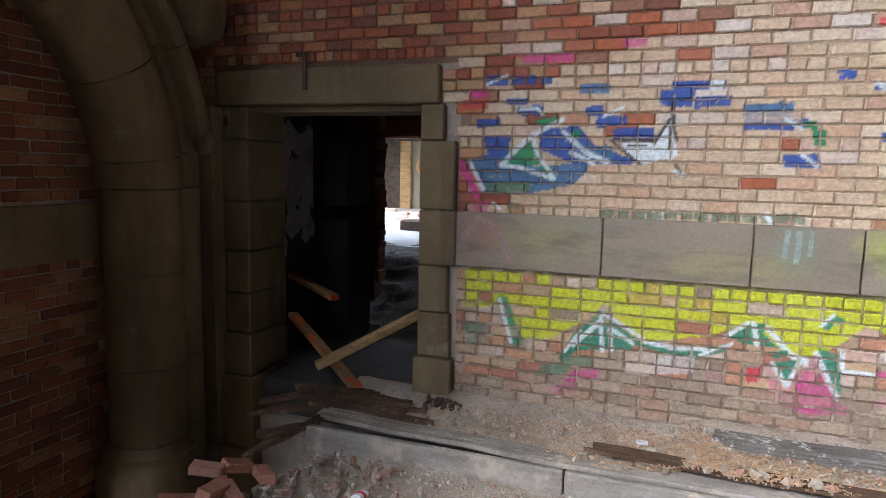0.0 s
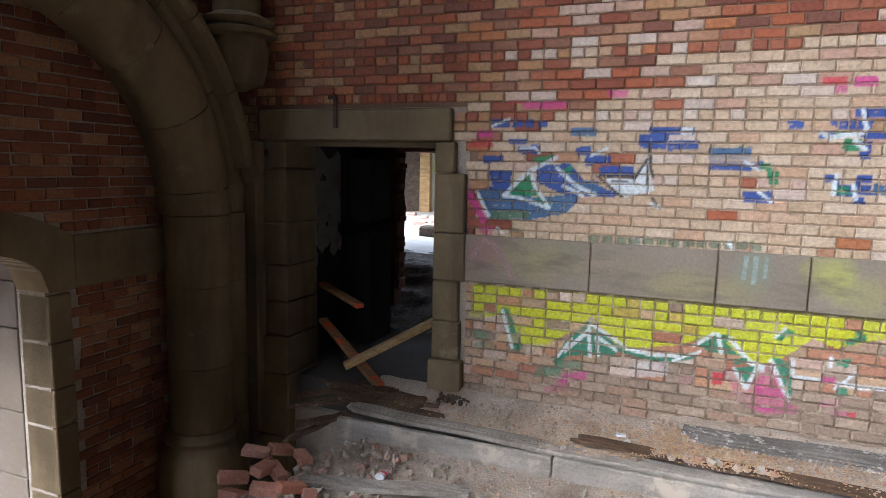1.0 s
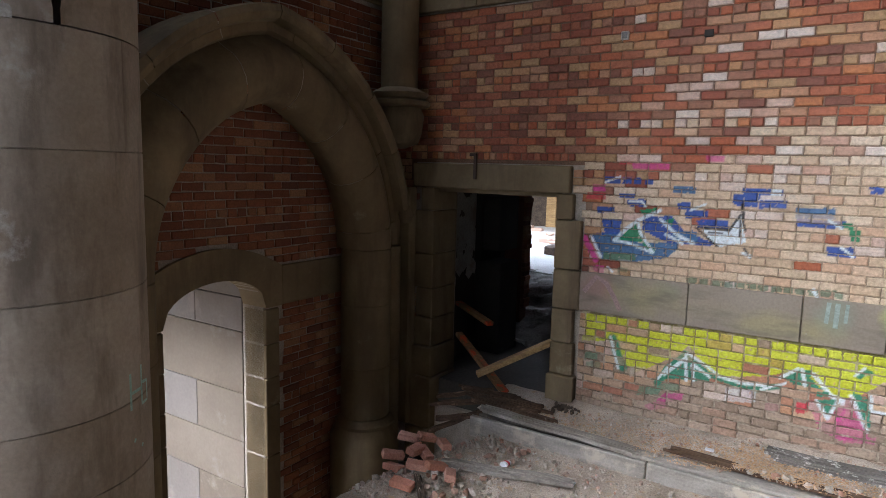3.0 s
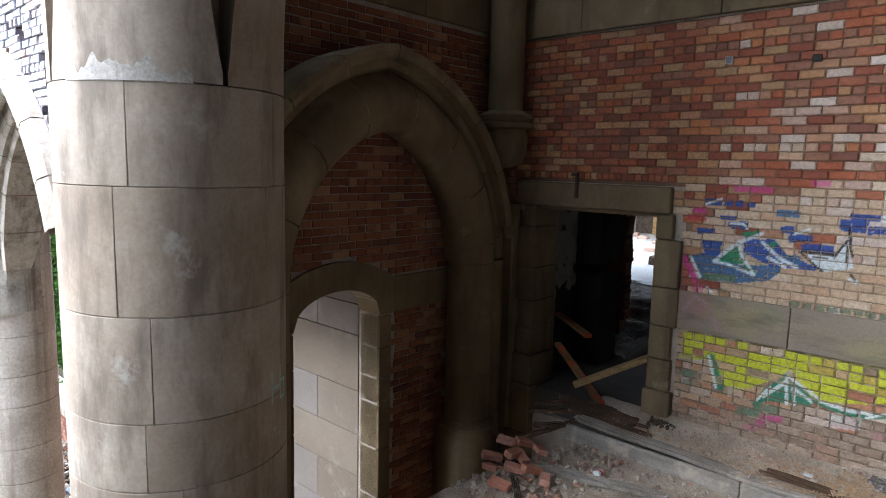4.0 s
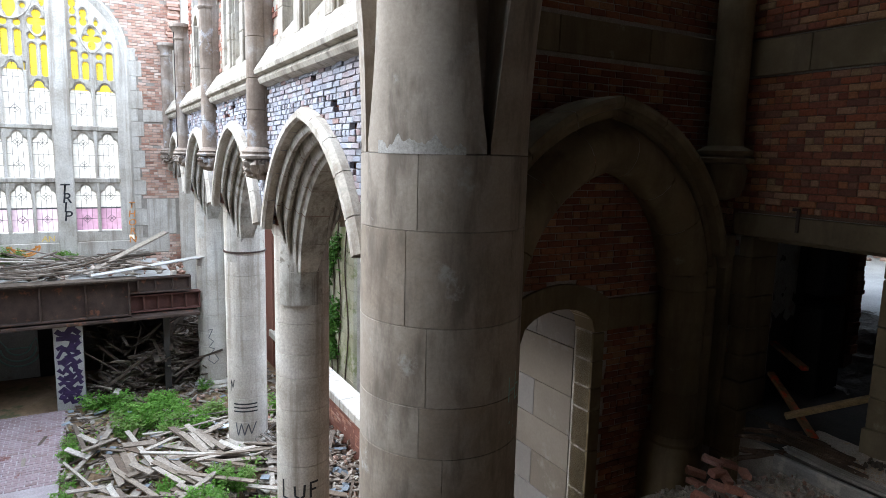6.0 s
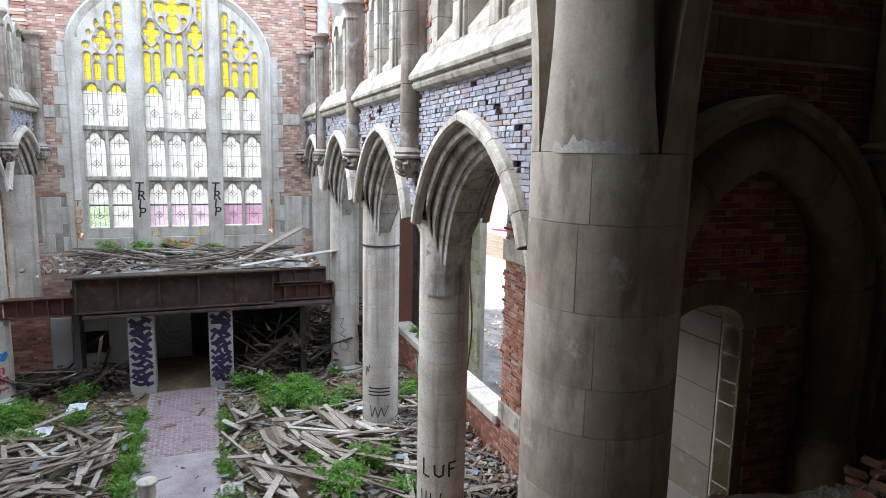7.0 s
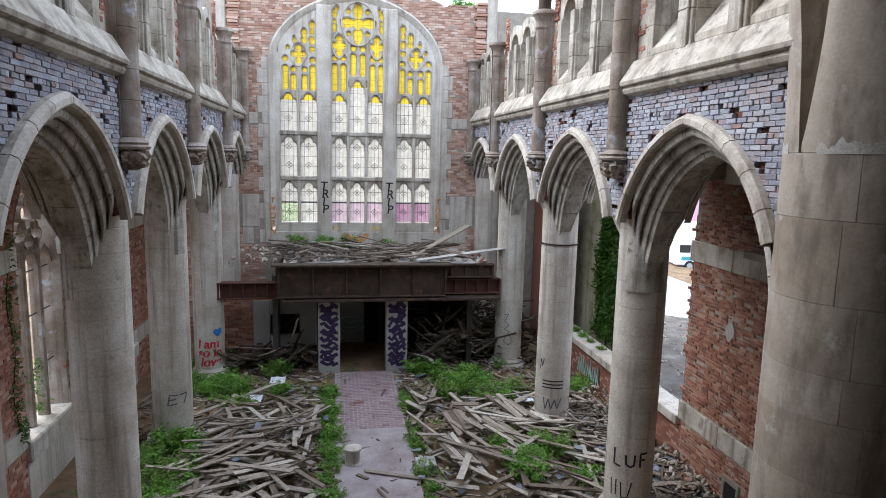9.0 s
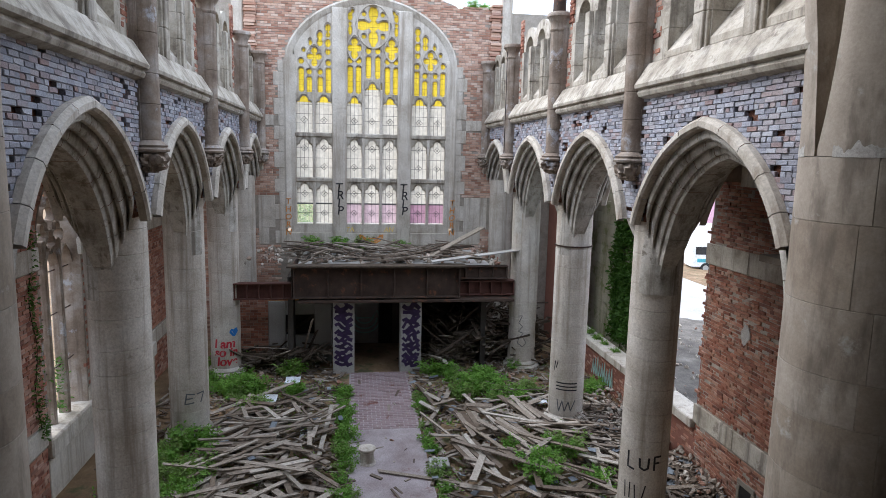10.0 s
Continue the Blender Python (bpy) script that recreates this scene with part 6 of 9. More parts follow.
def drop_plank(x, y, z, rz, k, tilt=0.0, roll=0.0, lab="grey weathered floor board lying in the rubble", group="fallen planks"):
    ob = new("plank", PLANK_ME[k])
    ob.matrix_basis = pose(x, y, z, roll, tilt, rz)
    return tagged(ob, lab, "plank", group)


def on_walk(x, y):
    return -5.05 < y < -3.42


def pile_z(x, y):
    return GROUND + 0.05 + 0.28 * max(0, 1 - ((x + 10.2) / 2.6) ** 2 - ((y + 1.5) / 1.6) ** 2) + 0.18 * max(0, 1 - ((x + 10.6) / 2.6) ** 2 - ((y + 6.6) / 1.5) ** 2)


count = 0
while count < 250:
    if rnd.random() < 0.5:
        x, y = rnd.uniform(-13.0, -7.6), rnd.uniform(-7.9, -5.2)
    else:
        x, y = rnd.uniform(-13.0, -7.4), rnd.uniform(-3.2, 1.1)
    if on_walk(x, y):
        continue
    if x < -12.2 and rnd.random() < 0.65:
        continue
    k = rnd.choice((0, 1, 2, 2, 3, 3, 3, 4, 4, 4, 5, 6, 6, 6))
    rz = rnd.choice((rnd.gauss(92, 24), rnd.uniform(0, 180), rnd.gauss(125, 18) if y < AX else rnd.gauss(50, 16), rnd.uniform(0, 180)))
    half = (2.3, 1.8, 1.5, 1.1, 0.85, 1.6, 0.6, 2.7)[k] / 2 * abs(math.sin(radians(rz)))
    if y < AX and y + half > -5.1 or y > AX and y - half < -3.4:
        continue
    if any((x - cx_) ** 2 + (y - cy_) ** 2 < 0.42 for cx_ in COLS for cy_ in (0.03, -8.43)):
        continue
    drop_plank(x, y, pile_z(x, y) + rnd.uniform(0.02, 0.24), rz, k, rnd.gauss(0, 4), rnd.gauss(0, 8))
    count += 1
for x, y, z, rz, k, tl in ((-9.0, -3.62, -3.13, 68, 1, 0), (-11.6, -6.9, -2.98, 28, 0, 4), (-10.2, -6.2, -2.95, 40, 7, -3), (-9.6, -6.6, -2.95, 60, 7, 2), (-10.9, -1.0, -2.9, 20, 7, 5), (-10.3, -2.2, -2.9, 25, 0, 6), (-9.3, -2.4, -2.88, -20, 7, -5)):
    drop_plank(x, y, z, rz, k, tl)
# boards still lying side by side as they fell
for x, y, rz, n in ((-9.3, -2.5, 20, 5), (-8.9, -1.4, 38, 5), (-9.9, -1.5, 28, 4), (-11.2, -0.9, 16, 4), (-10.6, -2.3, 8, 4), (-9.2, -6.3, 118, 4), (-10.1, -7.2, 100, 4)):
    a_ = radians(rz)
    for k in range(n):
        q = (k - n / 2) * 0.115
        drop_plank(x - q * math.sin(a_) + rnd.gauss(0, 0.05), y + q * math.cos(a_), pile_z(x, y) + 0.15 + rnd.uniform(0, 0.02), rz + rnd.gauss(0, 2.5), rnd.choice((3, 3, 4, 2)), rnd.gauss(4, 2), 3.0)
# scraps and rubble too many to count
bm = bmesh.new()
for _ in range(2600):
    x, y = rnd.uniform(-16.5, -7.2), rnd.uniform(-9.6, 1.6)
    if on_walk(x, y) and rnd.random() < 0.97:
        continue
    l, w_, t = rnd.uniform(0.12, 0.55), rnd.uniform(0.02, 0.09), rnd.uniform(0.008, 0.03)
    a = rnd.uniform(0, math.pi)
    z = pile_z(x, y) - 0.02 + rnd.random() * 0.05
    d = Vector((math.cos(a), math.sin(a), rnd.gauss(0, 0.12))) * l / 2
    beam(bm, Vector((x, y, z)) - d, Vector((x, y, z)) + d, w_, t)
for _ in range(700):
    x, y = rnd.uniform(-11.8, -6.6), rnd.uniform(0.1, 1.65)
    l, w_, t = rnd.uniform(0.12, 0.75), rnd.uniform(0.02, 0.10), rnd.uniform(0.008, 0.03)
    a = rnd.uniform(0, math.pi)
    z = GROUND + 0.05 + rnd.random() * 0.22
    d = Vector((math.cos(a), math.sin(a), rnd.gauss(0, 0.25))) * l / 2
    beam(bm, Vector((x, y, z)) - d, Vector((x, y, z)) + d, w_, t)
tagged(part("wood_scraps", bm, WOOD_STUFF, None, fix=False), "splinters and short scraps of grey boards", "scraps", kind="stuff")


ICO = bmesh.new()
bmesh.ops.create_icosphere(ICO, subdivisions=1, radius=1.0)
ICO.verts.ensure_lookup_table()
ICO_P = [v.co.copy() for v in ICO.verts]
ICO_F = [[v.index for v in f.verts] for f in ICO.faces]
ICO.free()


def chunk(bm, p, s, r_):
    """A rough broken stone."""
    m = Euler((r_.random() * 6, r_.random() * 6, r_.random() * 6)).to_matrix() @ Matrix.Diagonal((s, s * r_.uniform(0.5, 0.9), s * r_.uniform(0.4, 0.8)))
    vs = [bm.verts.new(Vector(p) + m @ (q + Vector((r_.uniform(-0.3, 0.3), r_.uniform(-0.3, 0.3), r_.uniform(-0.3, 0.3))))) for q in ICO_P]
    for f in ICO_F:
        bm.faces.new([vs[k] for k in f])


bm = bmesh.new()
for _ in range(900):
    if rnd.random() < 0.55:
        x, y = rnd.uniform(-13, -7), rnd.uniform(0.2, 1.7)
    else:
        x, y = rnd.uniform(-16, -7.2), rnd.uniform(-9.6, 1.5)
    if on_walk(x, y) and rnd.random() < 0.9:
        continue
    chunk(bm, (x, y, pile_z(x, y) + (0.25 * max(0, y - 0.5))), rnd.uniform(0.02, 0.085), rnd)
tagged(part("rubble", bm, RUBBLE, None, fix=False), "broken brick and mortar rubble on the nave floor", "rubble", kind="stuff")

# the heap of timber under and beside the platform, shade put into its colour
heap = random.Random(8)
SHADED_PLANK_ME = {}
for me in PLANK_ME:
    SHADED_PLANK_ME[me.name] = me.copy()
    SHADED_PLANK_ME[me.name].materials[0] = WOOD_DARK
for i in range(36):
    right_ = i % 3 != 0
    y = heap.uniform(-2.8, -0.2) if right_ else heap.uniform(-8.0, -6.0)
    x = heap.uniform(-17.6, -15.6)
    ob = drop_plank(x, y, GROUND + heap.uniform(0.1, 1.4 if right_ else 0.7), heap.uniform(0, 180), heap.choice((0, 1, 2, 5, 7)), heap.gauss(0, 28), heap.gauss(0, 25), "fallen roof timber under the platform, coloured darker where deep in shade", "heaped timbers")
    # Boards deep under the platform take a darker copy for its shade.
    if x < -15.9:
        ob.data = SHADED_PLANK_ME[ob.data.name]
bm = bmesh.new()
for _ in range(420):
    right_ = heap.random() < 0.7
    y = heap.uniform(-2.7, 1.0) if right_ else heap.uniform(-8.2, -5.8)
    x = heap.uniform(-18.5, -15.2)
    z = GROUND + heap.random() * (1.5 if right_ else 0.6)
    a = heap.uniform(0, math.pi)
    d = Vector((math.cos(a), math.sin(a), heap.gauss(0, 0.5))).normalized() * heap.uniform(0.15, 0.7)
    beam(bm, Vector((x, y, z)) - d, Vector((x, y, z)) + d, heap.uniform(0.03, 0.12), heap.uniform(0.02, 0.06))
tagged(part("timber_heap", bm, WOOD_DARK, None, fix=False), "tangle of rotten roof timbers, coloured dark for the shade there", "timber", kind="stuff")
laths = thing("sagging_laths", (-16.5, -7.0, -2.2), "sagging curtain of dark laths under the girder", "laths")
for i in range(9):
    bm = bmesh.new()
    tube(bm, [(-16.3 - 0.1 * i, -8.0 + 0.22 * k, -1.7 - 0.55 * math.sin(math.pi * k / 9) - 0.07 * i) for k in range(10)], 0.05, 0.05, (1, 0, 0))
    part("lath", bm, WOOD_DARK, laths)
# broken plaster wall with a dark hole behind the laths, and the timber that slid down on both sides
back_l = thing("broken_wall", (-16.2, -6.5, GROUND), "grey plaster and red brick wall with a dark hole", "wall", kind="structure")
part("plaster", boxes((-16.4, -16.2, -7.36, -6.88, GROUND, -1.32), (-16.4, -16.2, -6.05, -5.55, GROUND, -1.32), (-16.4, -16.2, -6.88, -6.05, GROUND, -2.36), (-16.4, -16.2, -6.88, -6.05, -1.74, -1.32), bevel=0.02), CONCRETE, back_l, "stained grey plaster")
# Black backing paints in the shade inside the hole.
part("hole_back", boxes((-16.5, -16.41, -6.9, -6.03, -2.4, -1.7)), NEAR_BLACK, back_l, "near-black backing that stands in for the hole's shade")
part("painted_strip", boxes((-16.4, -16.21, -7.36, -5.55, -1.316, -1.05), bevel=0.01), ORANGE_SPRAY, back_l, "orange painted strip over the plaster")
for nm, y0, y1, h0, h1, n, lab in (("timber_heap", -2.75, -0.25, 0.25, 1.75, 420, "heap of splintered brown timber slid down beside the platform"), ("timber_heap", -8.1, -5.7, 0.35, 0.55, 260, "low heap of broken brown timber under the girder")):
    bm = bmesh.new()
    for _ in range(n):
        f = heap.random()
        p_ = Vector((heap.uniform(-16.15, -15.5) - 0.3 * f, y0 + (y1 - y0) * f, GROUND + (h0 + (h1 - h0) * f) * heap.random() ** 0.7))
        a = heap.gauss(1.2, 0.7)
        d = Vector((math.cos(a), math.sin(a), heap.gauss(0.15, 0.3))) * heap.uniform(0.10, 0.45)
        beam(bm, p_ - d, p_ + d, heap.uniform(0.03, 0.11), heap.uniform(0.012, 0.04))
    tagged(part(nm, bm, WOOD_STUFF, None, fix=False), lab, "timber", kind="stuff")
# boards on the platform and two long pale sheets leaning up
for i in range(26):
    drop_plank(heap.uniform(-18.4, -15.5), heap.uniform(-6.6, -2.0), -0.16 + heap.uniform(0, 0.30), heap.uniform(20, 160), heap.choice((0, 1, 1, 2, 3, 5)), heap.gauss(0, 7), heap.gauss(0, 8), "grey board on the platform rubble", "platform boards")
bm = bmesh.new()
bm2 = bmesh.new()
for _ in range(90):
    a = heap.uniform(0.3, 2.8)
    p_ = Vector((heap.uniform(-18.4, -15.5), heap.uniform(-6.6, -1.6), -0.14 + heap.uniform(0, 0.34)))
    d = Vector((math.cos(a), math.sin(a), heap.gauss(0, 0.12))) * heap.uniform(0.2, 0.9)
    beam(bm2, p_ - d, p_ + d, heap.uniform(0.05, 0.13), 0.03)
tagged(part("board_heap", bm2, WOOD_STUFF, None, fix=False), "jumbled grey boards over the platform", "boards", kind="stuff")
for _ in range(260):
    chunk(bm, (heap.uniform(-18.7, -15.6), heap.uniform(-7.9, -0.6), -0.2 + heap.random() * 0.16), heap.uniform(0.03, 0.12), heap)
tagged(part("platform_rubble", bm, RUBBLE, None, fix=False), "brick rubble spread over the platform", "rubble", kind="stuff")
bm = bmesh.new()
beam(bm, (-15.2, -2.75, 0.0), (-15.35, 0.15, 0.36), 0.30, 0.03, bevel=0.004)
tagged(part("metal_sheet", bm, PLASTER, None), "long pale metal sheet resting on the girder", "sheet")
bm = bmesh.new()
beam(bm, (-16.2, -2.9, -0.12), (-17.2, -0.9, 0.75), 0.26, 0.04, bevel=0.004)
tagged(part("leaning_board", bm, WOOD_GREY, None), "long grey board leaning on the platform rubble", "plank")

# ---------------------------------------------------------------- nave floor: walk, stump, stones
stump = thing("stone_stump", (-9.75, -4.66, GROUND), "broken pale stone pedestal standing on the walk", "pedestal")
bm = bmesh.new()
lathe(bm, -9.75, -4.66, [(0.17, GROUND), (0.19, GROUND + 0.05), (0.15, GROUND + 0.09), (0.14, GROUND + 0.26), (0.16, GROUND + 0.30), (0.15, GROUND + 0.32)], 22)
for v in bm.verts:
    v.co += Vector((noise.noise(v.co * 9), noise.noise(v.co * 9 + Vector((3, 0, 0))), 0)) * 0.018
part("shaft", bm, LIME_PALE, stump, smooth=True)
bm = bmesh.new()
lathe(bm, -9.75, -4.66, [(0.16, GROUND + 0.32), (0.175, GROUND + 0.335), (0.17, GROUND + 0.37), (0.14, GROUND + 0.385)], 22)
part("cap", bm, LIME_PALE, stump, smooth=True)
bm = boxes((-9.65, -9.25, -3.45, -3.05, GROUND, GROUND + 0.16), bevel=0.02)
tagged(part("stone_block", bm, CONCRETE, None), "square grey stone block beside the walk", "block")
for x, y, s in ((-12.9, -7.0, 0.3), (-10.9, -5.9, 0.2), (-12.3, -0.35, 0.22), (-14.2, -6.5, 0.25)):
    bm = bmesh.new()
    grid_faces(bm, [[(x + s * (i - 2) / 2, y + s * (j - 2) / 2.6, GROUND + 0.2 + 0.05 * noise.noise((x + i, y + j, 2.0))) for j in range(5)] for i in range(5)])
    ob = tagged(part("litter_sheet", bm, PAPER, None), "crumpled pale plastic sheet on the rubble", "litter")
    m_ = ob.modifiers.new("thick", "SOLIDIFY")
    m_.thickness = 0.006

# ---------------------------------------------------------------- weeds
WEED = []
for k in range(6):
    r_ = random.Random(40 + k)
    bm = bmesh.new()
    for _ in range(26):
        a, d = r_.uniform(0, 6.28), r_.random() ** 0.6 * 0.34
        h = r_.uniform(0.12, 0.5) * (1.15 - d)
        top = Vector((d * 1.3 * math.cos(a), d * 1.3 * math.sin(a), h))
        base = Vector((d * 0.5 * math.cos(a), d * 0.5 * math.sin(a), 0))
        tube(bm, [base, (base + top) / 2 + Vector((0, 0, 0.05)), top], 0.008, 0.008, (0.3, 1, 0))
        for f in (0.35, 0.55, 0.75, 0.9, 1.0):
            leaves(bm, base.lerp(top, f), (0.05, 0.05, 0.03), 5, r_.uniform(0.03, 0.058), r_)
    me = bpy.data.meshes.new("weed")
    bm.to_mesh(me)
    bm.free()
    me.materials.append(LEAF if k % 3 else PALE_GREEN)
    WEED.append(me)


def weed(x, y, z, s, lab="bushy green weeds growing from the rubble"):
    ob = new("weed_clump", rnd.choice(WEED))
    ob.matrix_basis = pose(x, y, z, 0, 0, rnd.uniform(0, 360)) @ Matrix.Diagonal((s, s, s * rnd.uniform(0.8, 1.1), 1))
    return tagged(ob, lab, "weeds", "weed clumps")


for x, y, n, sp in ((-13.6, -7.7, 10, 0.5), (-14.6, -7.5, 9, 0.6), (-15.2, -6.9, 5, 0.4), (-10.3, -8.2, 9, 0.4), (-9.4, -8.35, 6, 0.4), (-8.6, -8.1, 5, 0.3), (-9.2, -9.5, 4, 0.3),
                    (-14.4, -2.6, 6, 0.5), (-13.9, -1.8, 8, 0.5), (-14.4, -0.9, 8, 0.5), (-13.6, -0.7, 7, 0.4), (-13.1, -1.6, 5, 0.4), (-12.5, -1.9, 4, 0.4), (-12.2, -2.4, 3, 0.4),
                    (-10.5, -0.7, 5, 0.25), (-9.7, -0.8, 5, 0.25), (-8.9, -1.0, 6, 0.35), (-8.4, -1.5, 6, 0.35), (-8.1, -0.9, 4, 0.3), (-10.1, -1.8, 2, 0.2), (-13.0, 1.1, 4, 0.3), (-16.0, -8.6, 3, 0.3)):
    for _ in range(n):
        px_, py_ = x + rnd.gauss(0, sp), y + rnd.gauss(0, sp)
        if not on_walk(px_, py_):
            if noise.noise((px_ * 0.8, py_ * 0.8, 3.0)) < -0.12:
                continue
            weed(px_, py_, pile_z(px_, py_) - 0.02, rnd.uniform(0.55, 1.0) if x > -11 else rnd.uniform(0.6, 1.1))
for k in range(26):
    x = -13.6 + 0.22 * k
    weed(x + rnd.gauss(0, 0.1), -5.12 + rnd.gauss(0, 0.06), GROUND, rnd.uniform(0.3, 0.75), "green weeds along the edge of the walk")
    if rnd.random() < 0.6:
        weed(x + rnd.gauss(0, 0.1), -3.30 + rnd.gauss(0, 0.06), GROUND, rnd.uniform(0.25, 0.6), "green weeds along the edge of the walk")
for y in (-6.3, -6.1, -5.4, -5.3, -4.7, -4.6, -3.5, -3.3):
    weed(EAST + 0.35, y, -0.08, rnd.uniform(0.5, 0.85), "weeds growing under the great window")
for y in (-7.6, -7.3, -7.0, -0.9, -1.1, -0.6):
    weed(EAST - 0.25, y, 7.62, rnd.uniform(0.7, 1.1), "weeds growing on the wall top")
for x in (-15.0, -14.4, -13.9, -13.2):
    weed(x, RY + 0.2, -2.12, rnd.uniform(0.3, 0.5), "green moss and weeds on the sill")
bm = bmesh.new()
for _ in range(2600):
    x, y = rnd.uniform(-15.5, -7.3), rnd.uniform(-9.6, 1.5)
    if on_walk(x, y) or noise.noise((x * 0.6, y * 0.6, 7)) < -0.05:
        continue
    leaves(bm, (x, y, pile_z(x, y) + 0.03), (0.05, 0.05, 0.03), 3, 0.035, rnd)
tagged(part("ground_cover", bm, LEAF, None, fix=False), "low scattered green ground cover", "grass", kind="stuff")
vine = thing("vine", (-9.0, LY, -2), "thin green vine climbing the broken aisle window", "vine")
bm = bmesh.new()
for k in range(150):
    z = rnd.uniform(-2.0, 1.6)
    leaves(bm, (-8.75 + 0.08 * math.sin(4 * z) + rnd.gauss(0, 0.06), LY + 0.02 + rnd.gauss(0, 0.04), z), (0.05, 0.03, 0.06), 4, 0.04, rnd)
for k in range(50):
    leaves(bm, (-9.9 + rnd.gauss(0, 0.2), LY - 0.2, rnd.uniform(-2.0, -0.9)), (0.06, 0.05, 0.08), 5, 0.04, rnd)
part("foliage", bm, IVY_LEAF, vine, fix=False)
bm = bmesh.new()
tube(bm, [(-8.75 + 0.08 * math.sin(4 * z), LY, z) for z in [-2.1 + 0.25 * i for i in range(15)]], 0.02, 0.02, (0, 1, 0))
part("stem", bm, WOOD_DARK, vine)
# small bush seen through the lowest light of the great window
bm = bmesh.new()
for _ in range(60):
    leaves(bm, (EAST - 1.3 + rnd.gauss(0, 0.2), -6.5 + rnd.gauss(0, 0.3), 0.8 + rnd.gauss(0, 0.25)), (0.1, 0.1, 0.1), 8, 0.05, rnd)
b_ = thing("bush", (EAST - 1.3, -6.5, GROUND), "green bush outside the east window", "bush")
part("crown", bm, LEAF, b_, fix=False)
bm = bmesh.new()
tube(bm, [(EAST - 1.3, -6.5, z) for z in (GROUND - 0.1, -1, 0.6)], 0.06, 0.06, (1, 0, 0))
part("trunk", bm, WOOD_DARK, b_)


# broken slates and bricks lying along the aisle wall and in the rubble
rs = random.Random(63)
bm = bmesh.new()
for _ in range(260):
    x, y = (rs.uniform(-11.0, -6.4), rs.uniform(0.3, 1.65)) if rs.random() < 0.7 else (rs.uniform(-14.5, -7.5), rs.uniform(-8.0, 0.0))
    if on_walk(x, y):
        continue
    z = pile_z(x, y) + 0.05 + rs.random() * 0.16
    a = rs.uniform(0, math.pi)
    d = Vector((math.cos(a), math.sin(a), rs.gauss(0, 0.2))) * rs.uniform(0.05, 0.13)
    beam(bm, Vector((x, y, z)) - d, Vector((x, y, z)) + d, rs.uniform(0.08, 0.17), 0.007)
tagged(part("slate_scraps", bm, SLATE, None, fix=False), "broken blue-grey roof slates in the rubble", "slates", kind="stuff")

bm = bmesh.new()
for x, y, q in GRAVEL_AT:
    chunk(bm, (x, y, ground_z(x, y) + 0.05), q, rgv)
tagged(part("gravel_stones", bm, RUBBLE, None, fix=False), "loose stones on the gravel outside", "stones", kind="stuff")
# ---------------------------------------------------------------- gallery floor litter
rg = random.Random(31)
bm = bmesh.new()
beam(bm, (-3.05, 4.75, 0.37), (-2.02, 4.02, 0.06), 0.085, 0.05, bevel=0.006)
tagged(part("timber", bm, WOOD_ORANGE, None), "orange-sprayed timber stuck in the doorway", "timber", "crossed timbers")
bm = bmesh.new()
beam(bm, (-2.33, 3.95, 0.22), (-1.56, 4.45, 0.66), 0.095, 0.055, bevel=0.006)
tagged(part("timber", bm, WOOD_FRESH, None), "yellow timber lying across the doorway", "timber", "crossed timbers")
bm = bmesh.new()
beam(bm, (-3.28, 5.1, 0.66), (-2.62, 4.75, 0.555), 0.09, 0.05, bevel=0.006)
tagged(part("timber", bm, WOOD_ORANGE, None), "short broken timber inside the doorway", "timber", "crossed timbers")


def rough_board(name, a, b, w, t, mat_, lab, seed, cat="plank", strips=4, frayed=0.10):
    """A worn board, split along its grain into strips whose ends are frayed to different lengths."""
    r_ = random.Random(seed)
    a, b = Vector(a), Vector(b)
    d = (b - a).normalized()
    s = d.cross(Vector((0, 0, 1))).normalized()
    n = 12
    bm = bmesh.new()
    cuts = [-w / 2 + w * (k + (r_.uniform(-0.25, 0.25) if 0 < k < strips else 0)) / strips for k in range(strips + 1)]
    for u0, u1 in zip(cuts, cuts[1:]):
        p0 = a + d * r_.uniform(0, frayed)
        p1 = b - d * r_.uniform(0, frayed)
        lift = r_.uniform(-0.004, 0.004)
        rows = []
        for i in range(n + 1):
            p = p0.lerp(p1, i / n) + Vector((0, 0, 0.004 * math.sin(i * 0.9 + seed) + lift))
            k0, k1 = u0 + 0.0015 + r_.uniform(-0.0015, 0.002), u1 - 0.0015 + r_.uniform(-0.002, 0.0015)
            if i in (0, n):
                m_ = (k0 + k1) / 2
                k0, k1 = m_ + (k0 - m_) * r_.uniform(0.2, 0.8), m_ + (k1 - m_) * r_.uniform(0.2, 0.8)
            rows.append([p + s * k0, p + s * k1, p + s * k1 + Vector((0, 0, t)), p + s * k0 + Vector((0, 0, t * r_.uniform(0.9, 1.05)))])
        vs = grid_faces(bm, rows, close=True)
        bm.faces.new(vs[0])
        bm.faces.new(vs[-1])
    return tagged(part(name, bm, mat_, None), lab, cat)


rough_board("floor_board", (-2.10, 3.54, 0.042), (-0.45, 3.49, 0.03), 0.15, 0.03, WOOD_BOARD, "split grey floor board along the step", 1, strips=5, frayed=0.16)
ROT = "dark rotten floor board before the door"
